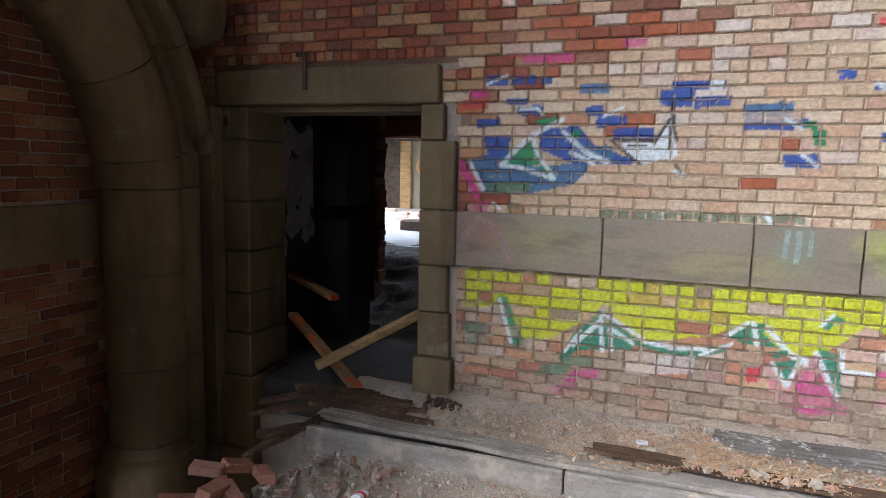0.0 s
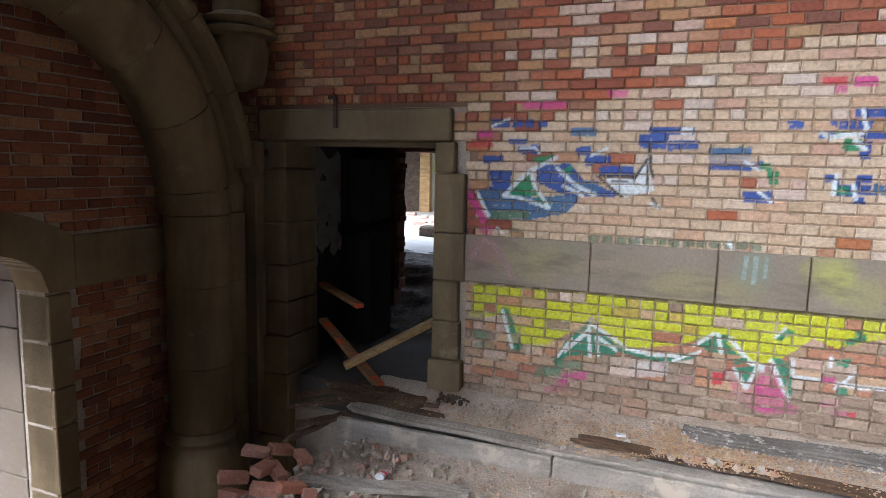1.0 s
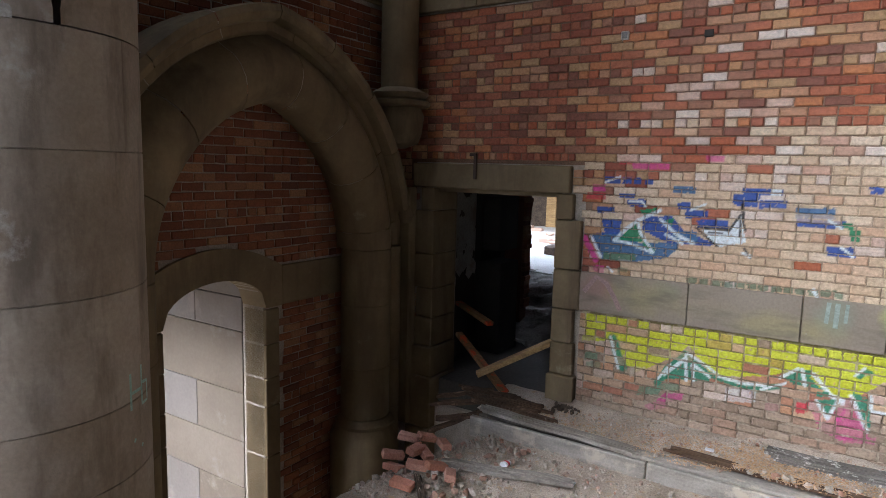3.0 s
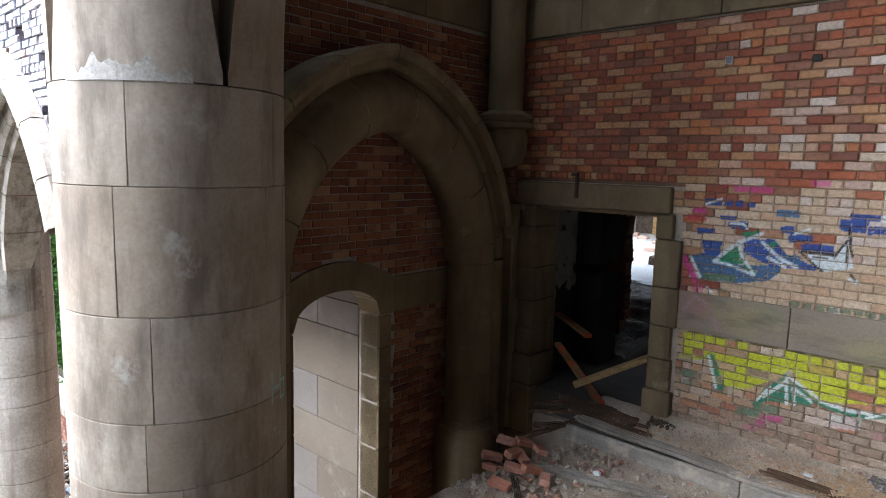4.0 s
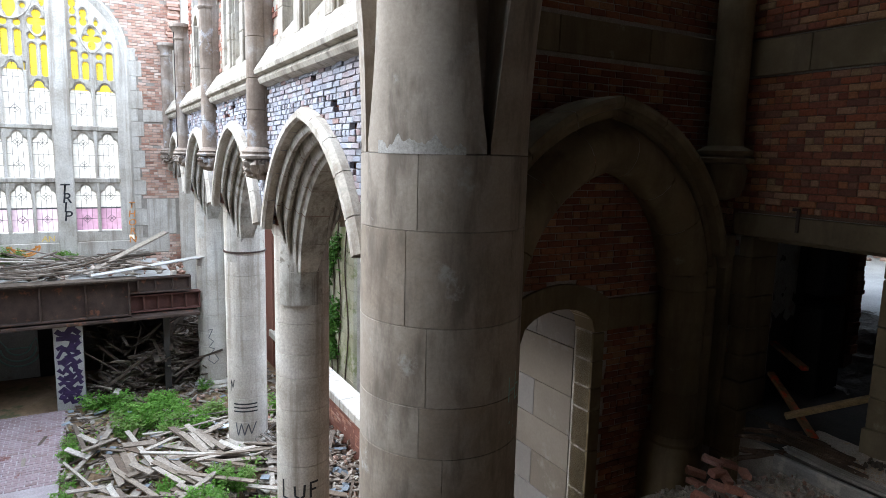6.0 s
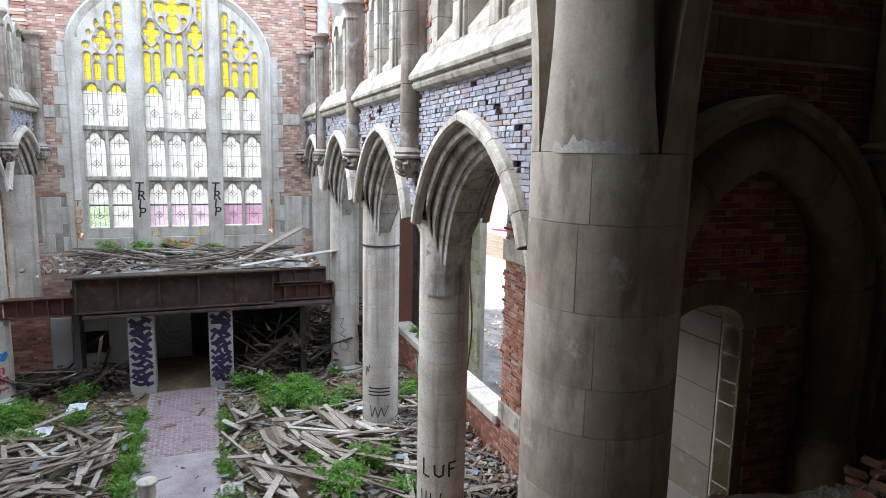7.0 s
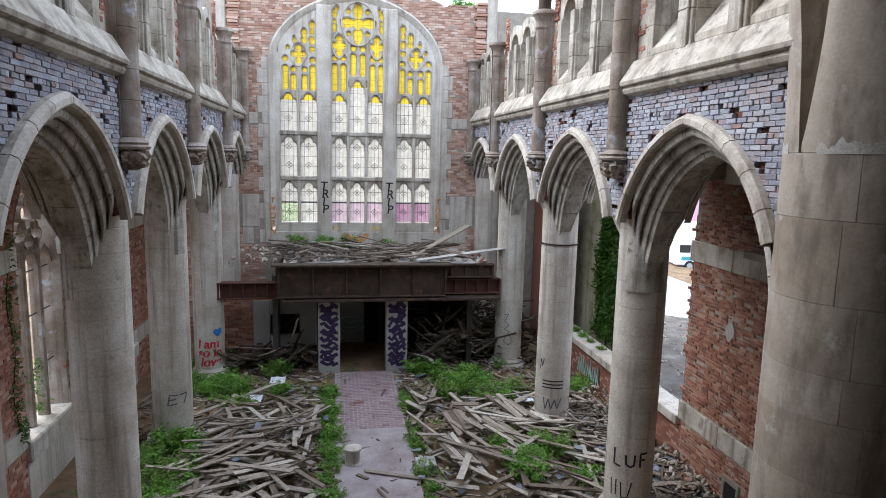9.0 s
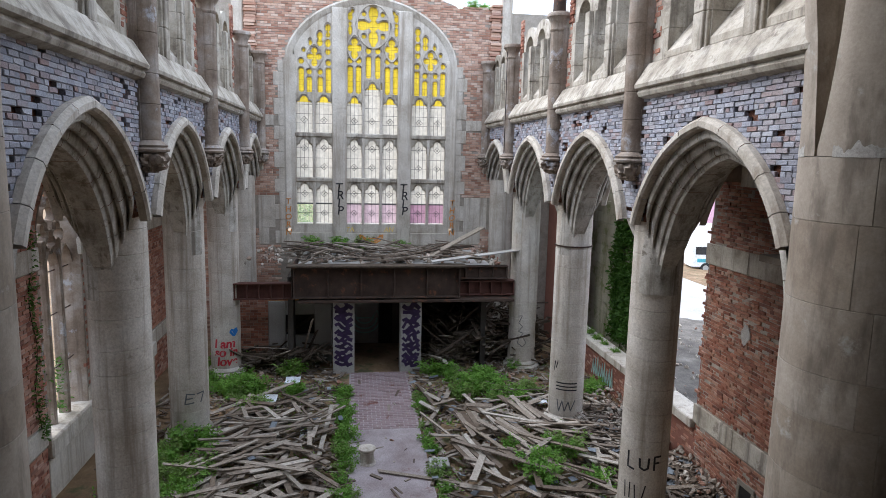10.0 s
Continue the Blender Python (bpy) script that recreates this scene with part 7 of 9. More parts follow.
for k, (x0, y0, z0, x1, y1, z1, w) in enumerate(((-2.30, 3.72, 0.03, -1.25, 3.62, 0.045, 0.10), (-2.42, 3.83, 0.03, -1.35, 3.73, 0.06, 0.11), (-2.25, 3.94, 0.05, -1.5, 3.84, 0.065, 0.10), (-2.6, 3.98, 0.02, -1.75, 3.93, 0.07, 0.09),
                                                    (-2.75, 3.62, -0.1, -2.05, 3.78, 0.03, 0.10), (-2.55, 3.35, -0.28, -2.0, 3.66, 0.02, 0.09), (-2.85, 3.78, -0.12, -2.15, 4.02, 0.06, 0.08), (-2.6, 3.5, -0.2, -2.05, 3.5, -0.03, 0.12))):
    rough_board("floor_board", (x0, y0, z0), (x1, y1, z1), w, 0.03, WOOD_ROT, ROT, 20 + k, strips=4, frayed=0.2)
rough_board("loose_plank", (-1.92, 2.62, -0.11), (-0.82, 2.92, -0.10), 0.115, 0.035, WOOD_BOARD, "grey plank lying on the rubble", 6, strips=2, frayed=0.03)
rough_board("loose_plank", (-0.36, 3.66, 0.06), (1.7, 3.53, 0.085), 0.13, 0.02, WOOD_ROT, "black wet plank half buried in dirt", 7, strips=3)
rough_board("loose_plank", (0.36, 4.04, 0.105), (2.1, 4.06, 0.115), 0.075, 0.025, WOOD_PEEL, "grey board with peeling white paint", 8, strips=2, frayed=0.04)
rough_board("loose_plank", (0.38, 3.96, 0.105), (2.1, 3.97, 0.115), 0.07, 0.025, WOOD_PEEL, "grey board with peeling white paint", 15, strips=2, frayed=0.04)
rough_board("loose_plank", (0.42, 3.88, 0.10), (2.2, 3.88, 0.105), 0.075, 0.02, WOOD_PEEL, "grey board with peeling white paint", 9, strips=2, frayed=0.04)
rough_board("loose_plank", (-2.45, 2.55, -0.18), (-1.95, 2.62, -0.12), 0.07, 0.03, WOOD_DARK, "dark splintered stick in the rubble", 10)
rough_board("loose_plank", (-1.95, 2.35, -0.12), (-1.55, 1.9, -0.12), 0.06, 0.03, WOOD_DARK, "dark splintered stick in the rubble", 11)
rough_board("loose_plank", (-0.6, 2.66, -0.11), (1.3, 2.9, -0.10), 0.11, 0.03, WOOD_BOARD, "grey plank with a ragged end on the dirt", 12, strips=3)
rough_board("loose_plank", (-0.62, 2.52, -0.12), (1.2, 2.62, -0.11), 0.10, 0.03, WOOD_ROT, "dark plank on the dirt below the step", 13, strips=3)
# loose bricks
bm = boxes((-0.095, 0.095, -0.044, 0.044, 0.0, 0.056), bevel=0.007)
for v in bm.verts:
    v.co += Vector((rg.uniform(-1, 1), rg.uniform(-1, 1), rg.uniform(-1, 1))) * 0.003
me = bpy.data.meshes.new("loose_brick")
bm.to_mesh(me)
bm.free()
me.materials.append(LOOSE_BRICK)
for x, y, z, rx, ry, rz in ((-2.31, 2.49, -0.12, 5, 12, 48), (-2.38, 2.82, -0.10, 0, 6, 20), (-2.23, 2.68, -0.10, 70, 10, 100), (-2.08, 2.64, -0.10, 8, -12, 150), (-2.00, 2.42, -0.10, 3, 5, 25),
                            (-1.86, 2.48, -0.09, 0, 18, 65), (-1.69, 2.43, -0.10, 12, 6, 122), (-1.93, 2.12, -0.11, 4, 3, 8), (-2.05, 2.90, -0.11, 8, 4, 140), (-2.28, 2.95, -0.12, 10, 20, 70), (-2.18, 2.34, -0.14, 12, 8, 170),
                            (-2.12, 2.55, -0.05, 14, 10, 95)):
    ob = new("loose_brick", me)
    ob.matrix_basis = pose(x, y, z, rx, ry, rz)
    tagged(ob, "loose red brick in the rubble by the broken floor edge", "brick", "loose bricks")
can = thing("drink_can", (-1.42, 2.88, -0.10), "crushed grey and pink drink can", "can")
bm = bmesh.new()
bmesh.ops.create_cone(bm, cap_ends=True, segments=18, radius1=0.03, radius2=0.032, depth=0.09, matrix=Matrix.Translation((-1.42, 2.88, -0.075)) @ Matrix.Rotation(1.4, 4, "X") @ Matrix.Diagonal((1, 0.7, 1, 1)))
part("body", bm, PAPER, can)
bm = bmesh.new()
bmesh.ops.create_cone(bm, cap_ends=True, segments=18, radius1=0.033, radius2=0.033, depth=0.03, matrix=Matrix.Translation((-1.42, 2.88, -0.075)) @ Matrix.Rotation(1.4, 4, "X") @ Matrix.Diagonal((1, 0.72, 1, 1)))
part("label", bm, RED_SPRAY, can, "pink printed band")
for x, y in ((-0.05, 3.82), (-0.5, 2.75), (-0.9, 2.9)):
    tagged(part("slate_scrap", boxes((x, x + 0.07, y, y + 0.05, 0.06 if y > 3.45 else -0.1, 0.075 if y > 3.45 else -0.085), bevel=0.004), PAPER, None), "small pale blue scrap on the dirt", "scrap")
# chips, crumbs and stones
bm = bmesh.new()
for _ in range(5200):
    if rg.random() < 0.6:
        x, y, z = rg.gauss(0.45, 0.5), rg.uniform(3.5, 4.1), 0.06
    else:
        x, y, z = rg.uniform(-2.0, 2.2), rg.uniform(3.46, 4.12), 0.05
    z += 0.03 * noise.noise((x * 2.2, y * 2.2, 3)) + (0.05 if x > 0.2 else 0)
    a = rg.uniform(0, 3.14)
    d = Vector((math.cos(a), math.sin(a), rg.gauss(0, 0.25))) * (0.003 + 0.010 * rg.random() ** 2)
    beam(bm, Vector((x, y, z)) - d, Vector((x, y, z)) + d, rg.uniform(0.003, 0.008), 0.004)
tagged(part("wood_chips", bm, CHIPS, None, fix=False), "tan wood chips and crumbs scattered over the dirt", "chips", kind="stuff")
bm = bmesh.new()
for _ in range(5200):
    lowr = rg.random() < 0.7
    x = rg.uniform(-2.5, 1.6)
    y = rg.uniform(1.8, 3.4) if lowr else rg.uniform(3.5, 4.15)
    if not lowr and x < -1.95:
        x += 2.4
    z = -0.12 + edge(x, y) if lowr else 0.045 + (0.05 if x > 0.2 else 0)
    z += 0.03 * noise.noise((x * 2.2, y * 2.2, 3))
    chunk(bm, (x, y, z), 0.004 + 0.016 * rg.random() ** 2.2 + (0.02 if rg.random() < 0.03 else 0), rg)
for _ in range(260):
    x, y = rg.uniform(-2.6, -1.4), rg.uniform(2.1, 3.4)
    chunk(bm, (x, y, -0.11 + edge(x, y)), rg.uniform(0.015, 0.05), rg)
for _ in range(900):
    x, y = rg.uniform(-1.3, 2.0), GY - 0.05 - abs(rg.gauss(0, 0.16))
    chunk(bm, (x, y, 0.06 + 0.05 * (x > 0.2) + 0.12 * max(0.0, y - 4.0)), 0.004 + 0.013 * rg.random() ** 2, rg)
for k in range(9):
    chunk(bm, (0.36 + 0.07 * k + rg.gauss(0, 0.02), 3.56 + rg.gauss(0, 0.02), 0.10), rg.uniform(0.025, 0.045), rg)
tagged(part("floor_rubble", bm, RUBBLE, None, fix=False), "grey mortar crumbs and stones on the gallery floor", "rubble", kind="stuff")
bm = bmesh.new()
for _ in range(45):
    x, y = rg.gauss(-1.35, 0.07), rg.gauss(4.0, 0.045)
    chunk(bm, (x, y, 0.06), rg.uniform(0.01, 0.035), rg)
tagged(part("charred_lump", bm, WOOD_DARK, None, fix=False), "small heap of charred black lumps by the door jamb", "lumps", kind="stuff")
# things standing in the dark room
cab = thing("cabinet", (-3.1, 5.75, -0.05), "near-black cabinet in the dark room", "cabinet")
part("base_unit", boxes((-3.28, -2.9, 5.5, 6.0, -0.05, 1.15), bevel=0.01), NEAR_BLACK, cab)
part("upper_unit", boxes((-3.28, -2.95, 5.55, 6.05, 1.3, 2.0), bevel=0.01), NEAR_BLACK, cab)
part("back_board", boxes((-3.29, -3.2, 5.5, 6.05, 1.15, 2.3)), NEAR_BLACK, cab)
part("side_wall", boxes((-3.5, -3.3, GY + 0.5, 6.36, -0.2, 2.75)), SHADE_PLASTER, room, "plaster side wall coloured dark for the room's shade")
rp_ = random.Random(3)
bm = bmesh.new()
for k in range(34):
    y, z = rp_.uniform(4.8, 5.5), rp_.uniform(0.95, 2.05)
    prism(bm, [(y + 0.10 * (0.5 + rp_.random()) * math.cos(a_), z + 0.14 * (0.5 + rp_.random()) * math.sin(a_)) for a_ in [2 * math.pi * q / 7 for q in range(7)]], lambda u, v, w: (w, u, v), (-3.299, -3.294 + 0.0005 * rp_.random()))
part("peeling_paint", bm, PLASTER, room, "ragged peeling white paint")

# ---------------------------------------------------------------- graffiti
INK = {"blue": (0.02, 0.07, 0.30), "dim": (0.05, 0.13, 0.27), "green": (0.015, 0.20, 0.09), "dgreen": (0.09, 0.17, 0.11), "teal": (0.04, 0.22, 0.14), "white": (0.62, 0.70, 0.74),
       "black": (0.02, 0.02, 0.022), "magenta": (0.50, 0.05, 0.24), "red": (0.5, 0.03, 0.06), "lime": (0.50, 0.56, 0.02), "dirtwhite": (0.5, 0.45, 0.42)}
SPRAY = []


def spray_area(ink, cover, *pts):
    SPRAY.append((INK[ink], cover, None, pts, min(p[0] for p in pts), max(p[0] for p in pts), min(p[1] for p in pts), max(p[1] for p in pts), ink))


def spray_line(ink, cover, width, *pts):
    w = width
    SPRAY.append((INK[ink], cover, width, pts, min(p[0] for p in pts) - w, max(p[0] for p in pts) + w, min(p[1] for p in pts) - w, max(p[1] for p in pts) + w, ink))


spray_area("dim", 0.95, (-1.27, 1.75), (-1.0, 1.8), (-0.8, 1.71), (-0.47, 1.75), (-0.46, 1.7), (-0.55, 1.6), (-0.86, 1.53), (-1.16, 1.53))
spray_area("blue", 0.95, (-1.17, 1.91), (-0.98, 1.92), (-1.0, 1.78), (-1.28, 1.75), (-1.14, 1.79))
spray_area("blue", 0.95, (-0.79, 1.96), (-0.53, 1.98), (-0.43, 1.86), (-0.16, 1.76), (-0.22, 1.73), (-0.56, 1.74), (-0.78, 1.83))
spray_area("blue", 0.95, (-0.32, 1.96), (-0.07, 1.96), (-0.06, 1.9), (-0.31, 1.89))
spray_area("blue", 0.95, (-1.22, 2.03), (-1.06, 2.03), (-1.05, 1.98), (-1.22, 1.97))
spray_area("blue", 0.95, (-1.17, 2.31), (-1.02, 2.31), (-1.02, 2.25), (-1.17, 2.25))
spray_area("blue", 0.95, (-1.0, 2.31), (-0.91, 2.31), (-0.91, 2.25), (-1.0, 2.25))
spray_area("blue", 0.95, (-0.89, 2.31), (-0.82, 2.3), (-0.82, 2.25), (-0.89, 2.25))
spray_area("blue", 0.95, (-0.79, 2.3), (-0.72, 2.3), (-0.72, 2.25), (-0.79, 2.25))
spray_area("blue", 0.95, (-1.03, 2.16), (-0.87, 2.16), (-0.87, 2.12), (-1.02, 2.12))
spray_area("blue", 0.95, (-0.94, 2.11), (-0.77, 2.11), (-0.77, 2.05), (-0.94, 2.05))
spray_area("blue", 0.95, (-0.49, 2.1), (-0.39, 2.1), (-0.38, 2.04), (-0.49, 2.04))
spray_area("blue", 0.95, (-0.42, 2.04), (-0.24, 2.04), (-0.24, 1.98), (-0.42, 1.97))
spray_area("blue", 0.95, (-0.05, 2.19), (0.15, 2.19), (0.15, 2.1), (-0.04, 2.1))
spray_area("blue", 0.95, (0.02, 2.25), (0.16, 2.25), (0.16, 2.19), (0.03, 2.19))
spray_area("blue", 0.95, (0.16, 2.16), (0.35, 2.16), (0.36, 2.09), (0.16, 2.09))
spray_area("blue", 0.95, (0.12, 2.25), (0.32, 2.25), (0.33, 2.19), (0.12, 2.19))
spray_area("blue", 0.95, (0.43, 2.02), (0.77, 2.02), (0.77, 1.96), (0.44, 1.95))
spray_area("blue", 0.95, (0.67, 1.81), (0.85, 1.82), (0.86, 1.74), (0.67, 1.73))
spray_area("blue", 0.95, (0.9, 2.29), (0.99, 2.29), (0.99, 2.24), (0.91, 2.24))
spray_area("blue", 0.95, (1.14, 2.29), (1.19, 2.29), (1.19, 2.25), (1.15, 2.25))
spray_area("blue", 0.95, (1.2, 2.29), (1.29, 2.29), (1.3, 2.24), (1.2, 2.24))
spray_area("blue", 0.95, (1.3, 2.29), (1.38, 2.29), (1.38, 2.24), (1.3, 2.24))
spray_area("blue", 0.95, (1.08, 2.22), (1.2, 2.22), (1.2, 2.17), (1.09, 2.17))
spray_area("blue", 0.95, (1.32, 2.22), (1.47, 2.22), (1.48, 2.17), (1.33, 2.17))
spray_area("blue", 0.95, (1.28, 2.37), (1.46, 2.36), (1.47, 2.31), (1.28, 2.31))
spray_area("blue", 0.95, (1.33, 2.16), (1.39, 2.16), (1.39, 2.1), (1.33, 2.1))
spray_area("blue", 0.95, (1.32, 2.09), (1.39, 2.09), (1.39, 2.04), (1.33, 2.04))
spray_area("blue", 0.95, (1.14, 1.94), (1.22, 1.94), (1.23, 1.88), (1.15, 1.88))
spray_area("blue", 0.95, (1.32, 1.94), (1.41, 1.94), (1.41, 1.89), (1.32, 1.88))
spray_area("blue", 0.95, (1.21, 1.88), (1.41, 1.88), (1.42, 1.81), (1.22, 1.8))
spray_area("blue", 0.95, (1.31, 1.8), (1.38, 1.8), (1.39, 1.75), (1.32, 1.75))
spray_area("dim", 0.95, (-0.54, 2.25), (-0.35, 2.24), (-0.35, 2.18), (-0.54, 2.18))
spray_area("dim", 0.95, (0.42, 2.11), (0.69, 2.11), (0.7, 2.03), (0.43, 2.02))
spray_area("dim", 0.95, (1.42, 1.88), (1.52, 1.88), (1.53, 1.82), (1.42, 1.81))
spray_area("dim", 0.95, (-0.52, 1.85), (-0.31, 1.86), (-0.31, 1.75), (-0.52, 1.75))
spray_area("green", 0.95, (-1.01, 1.72), (-0.85, 1.89), (-0.77, 1.73))
spray_area("green", 0.95, (-0.83, 2.01), (-0.66, 2.04), (-0.76, 1.96))
spray_area("green", 0.95, (-0.6, 1.93), (-0.51, 1.97), (-0.53, 1.89))
spray_area("green", 0.95, (0.75, 2.0), (0.82, 2.01), (0.82, 1.96), (0.76, 1.96))
spray_area("green", 0.95, (0.79, 1.96), (0.88, 1.95), (0.88, 1.86), (0.82, 1.87))
spray_area("green", 0.95, (1.23, 2.17), (1.33, 2.17), (1.32, 2.09), (1.22, 2.1))
spray_area("green", 0.95, (1.17, 2.22), (1.32, 2.22), (1.32, 2.19), (1.18, 2.19))
spray_area("green", 0.95, (1.22, 1.86), (1.29, 1.87), (1.3, 1.81), (1.22, 1.81))
spray_area("dgreen", 0.95, (-1.14, 1.59), (-0.84, 1.61), (-0.83, 1.55), (-1.14, 1.53))
spray_line("green", 0.95, 0.043, (-0.75, 1.71), (-0.69, 1.65))
spray_line("white", 0.95, 0.026, (-1.04, 1.72), (-0.95, 1.82), (-0.83, 1.92), (-0.64, 2.02))
spray_line("white", 0.95, 0.022, (-1.04, 1.72), (-0.89, 1.7), (-0.7, 1.64))
spray_line("white", 0.95, 0.022, (-1.27, 1.74), (-1.16, 1.55))
spray_line("white", 0.95, 0.022, (-0.84, 1.92), (-0.8, 1.8), (-0.68, 1.64))
spray_line("white", 0.95, 0.026, (-0.63, 1.94), (-0.48, 1.81), (-0.34, 1.75))
spray_line("white", 0.95, 0.022, (-0.58, 1.81), (-0.43, 1.74))
spray_line("white", 0.95, 0.017, (-0.92, 2.09), (-0.81, 2.09), (-0.77, 2.05))
spray_line("white", 0.95, 0.017, (-0.38, 2.04), (-0.26, 2.1))
spray_line("white", 0.95, 0.017, (0.66, 2.02), (0.75, 1.96))
spray_line("white", 0.95, 0.017, (0.76, 1.81), (0.84, 1.75))
spray_area("white", 0.95, (-0.28, 1.88), (-0.07, 1.88), (0.02, 2.04), (0.08, 1.79), (-0.14, 1.73))
spray_line("white", 0.95, 0.026, (1.1, 2.21), (1.15, 2.18), (1.34, 2.21))
spray_line("white", 0.95, 0.026, (1.29, 2.16), (1.35, 2.11))
spray_line("white", 0.95, 0.022, (1.32, 2.36), (1.35, 2.24))
spray_line("white", 0.95, 0.022, (1.21, 1.94), (1.2, 1.81))
spray_line("white", 0.95, 0.022, (1.31, 1.87), (1.33, 1.79))
spray_line("white", 0.95, 0.017, (-1.16, 2.26), (-1.02, 2.31))
spray_area("white", 0.95, (0.23, 2.25), (0.31, 2.25), (0.31, 2.2), (0.23, 2.2))
spray_line("black", 0.95, 0.015, (-0.33, 1.89), (-0.14, 1.74))
spray_line("black", 0.95, 0.015, (-0.31, 1.89), (-0.06, 1.89))
spray_line("black", 0.95, 0.017, (-0.06, 1.88), (0.02, 2.02))
spray_line("black", 0.95, 0.017, (0.03, 2.11), (0.05, 1.95), (0.07, 1.89))
spray_line("black", 0.95, 0.013, (0.02, 1.99), (0.03, 1.84))
spray_line("black", 0.95, 0.013, (-0.22, 1.86), (-0.11, 1.86))
spray_line("black", 0.95, 0.017, (0.07, 1.74), (0.12, 1.67))
spray_line("white", 0.95, 0.022, (0.06, 1.7), (0.12, 1.68))
spray_line("magenta", 0.95, 0.047, (-1.33, 1.72), (-1.21, 1.52))
spray_area("magenta", 0.95, (-1.28, 2.23), (-1.16, 2.23), (-1.15, 2.17), (-1.28, 2.17))
spray_area("red", 0.7, (-1.33, 2.16), (-1.15, 2.16), (-1.15, 2.09), (-1.33, 2.09))
spray_area("magenta", 0.8, (-0.92, 2.44), (-0.59, 2.44), (-0.59, 2.39), (-0.91, 2.39))
spray_area("magenta", 0.7, (-0.29, 2.52), (-0.14, 2.51), (-0.14, 2.46), (-0.28, 2.47))
spray_area("magenta", 0.95, (-1.23, 1.46), (-1.12, 1.47), (-1.12, 1.4), (-1.22, 1.4))
spray_area("red", 0.8, (1.08, 2.56), (1.22, 2.56), (1.22, 2.51), (1.08, 2.51))
spray_area("magenta", 0.9, (1.26, 2.56), (1.38, 2.56), (1.39, 2.5), (1.26, 2.5))
spray_area("magenta", 0.7, (1.15, 2.51), (1.22, 2.51), (1.22, 2.46), (1.15, 2.46))
spray_area("red", 0.6, (-1.03, 2.45), (-0.92, 2.45), (-0.91, 2.42), (-1.03, 2.42))
spray_area("dgreen", 0.75, (-0.37, 1.44), (-0.29, 1.45), (-0.29, 1.39), (-0.37, 1.39))
spray_area("dgreen", 0.75, (-0.27, 1.44), (-0.19, 1.45), (-0.19, 1.4), (-0.27, 1.39))
spray_area("dgreen", 0.75, (-0.17, 1.44), (-0.09, 1.45), (-0.09, 1.4), (-0.17, 1.39))
spray_area("dgreen", 0.75, (-0.08, 1.44), (0.0, 1.45), (0.01, 1.4), (-0.07, 1.39))
spray_area("dgreen", 0.75, (0.02, 1.45), (0.1, 1.45), (0.1, 1.4), (0.02, 1.4))
spray_area("dgreen", 0.75, (0.11, 1.45), (0.19, 1.45), (0.19, 1.4), (0.12, 1.4))
spray_area("dgreen", 0.75, (0.2, 1.45), (0.28, 1.45), (0.28, 1.4), (0.21, 1.4))
spray_area("dgreen", 0.75, (0.3, 1.45), (0.37, 1.46), (0.38, 1.41), (0.3, 1.4))
spray_area("dgreen", 0.75, (0.39, 1.45), (0.46, 1.46), (0.46, 1.41), (0.39, 1.4))
spray_area("dgreen", 0.75, (0.47, 1.45), (0.55, 1.46), (0.55, 1.41), (0.48, 1.4))
spray_area("dgreen", 0.75, (0.56, 1.45), (0.64, 1.46), (0.64, 1.41), (0.57, 1.41))
spray_area("dgreen", 0.75, (0.65, 1.46), (0.72, 1.46), (0.72, 1.41), (0.65, 1.41))
spray_area("dgreen", 0.75, (0.73, 1.46), (0.8, 1.46), (0.81, 1.41), (0.74, 1.41))
spray_line("white", 0.95, 0.022, (0.6, 1.45), (0.64, 1.39))
spray_line("white", 0.95, 0.017, (-1.09, 1.46), (-1.04, 1.42))
spray_area("dgreen", 0.5, (-0.99, 1.47), (-0.9, 1.47), (-0.9, 1.43), (-0.99, 1.42))
spray_area("lime", 0.9, (-1.28, 1.0), (0.29, 1.01), (1.57, 1.02), (1.58, 0.88), (1.31, 0.78), (1.17, 0.83), (0.98, 0.65), (0.84, 0.59), (0.69, 0.67), (0.47, 0.74), (0.32, 0.68), (-0.08, 0.59), (-0.31, 0.83), (-0.46, 0.68), (-0.77, 0.49), (-0.94, 0.57), (-1.01, 0.75), (-1.3, 0.71))
spray_area("magenta", 0.85, (-1.43, 1.0), (-1.35, 1.01), (-1.33, 0.69), (-1.42, 0.71))
spray_area("teal", 0.5, (-1.27, 0.6), (-1.14, 0.62), (-1.14, 0.54), (-1.27, 0.52))
spray_area("teal", 0.45, (-1.25, 0.51), (-1.1, 0.53), (-1.1, 0.47), (-1.24, 0.45))
spray_line("teal", 0.95, 0.069, (-1.0, 0.78), (-0.94, 0.62), (-0.89, 0.52))
spray_line("white", 0.95, 0.022, (-1.02, 0.79), (-0.93, 0.5))
spray_area("teal", 0.95, (-0.34, 0.76), (-0.29, 0.75), (-0.1, 0.61), (-0.12, 0.53), (-0.33, 0.52), (-0.56, 0.47), (-0.51, 0.6))
spray_line("teal", 0.95, 0.052, (-0.56, 0.44), (-0.42, 0.64), (-0.33, 0.75))
spray_line("teal", 0.95, 0.043, (-0.1, 0.6), (0.09, 0.56), (0.25, 0.55), (0.42, 0.61))
spray_line("white", 0.95, 0.026, (-0.5, 0.53), (-0.33, 0.71))
spray_line("white", 0.95, 0.022, (-0.32, 0.76), (-0.14, 0.67), (-0.04, 0.6), (0.13, 0.58), (0.32, 0.59))
spray_line("white", 0.95, 0.022, (-0.33, 0.74), (-0.31, 0.51))
spray_line("white", 0.95, 0.022, (-0.27, 0.66), (-0.25, 0.52))
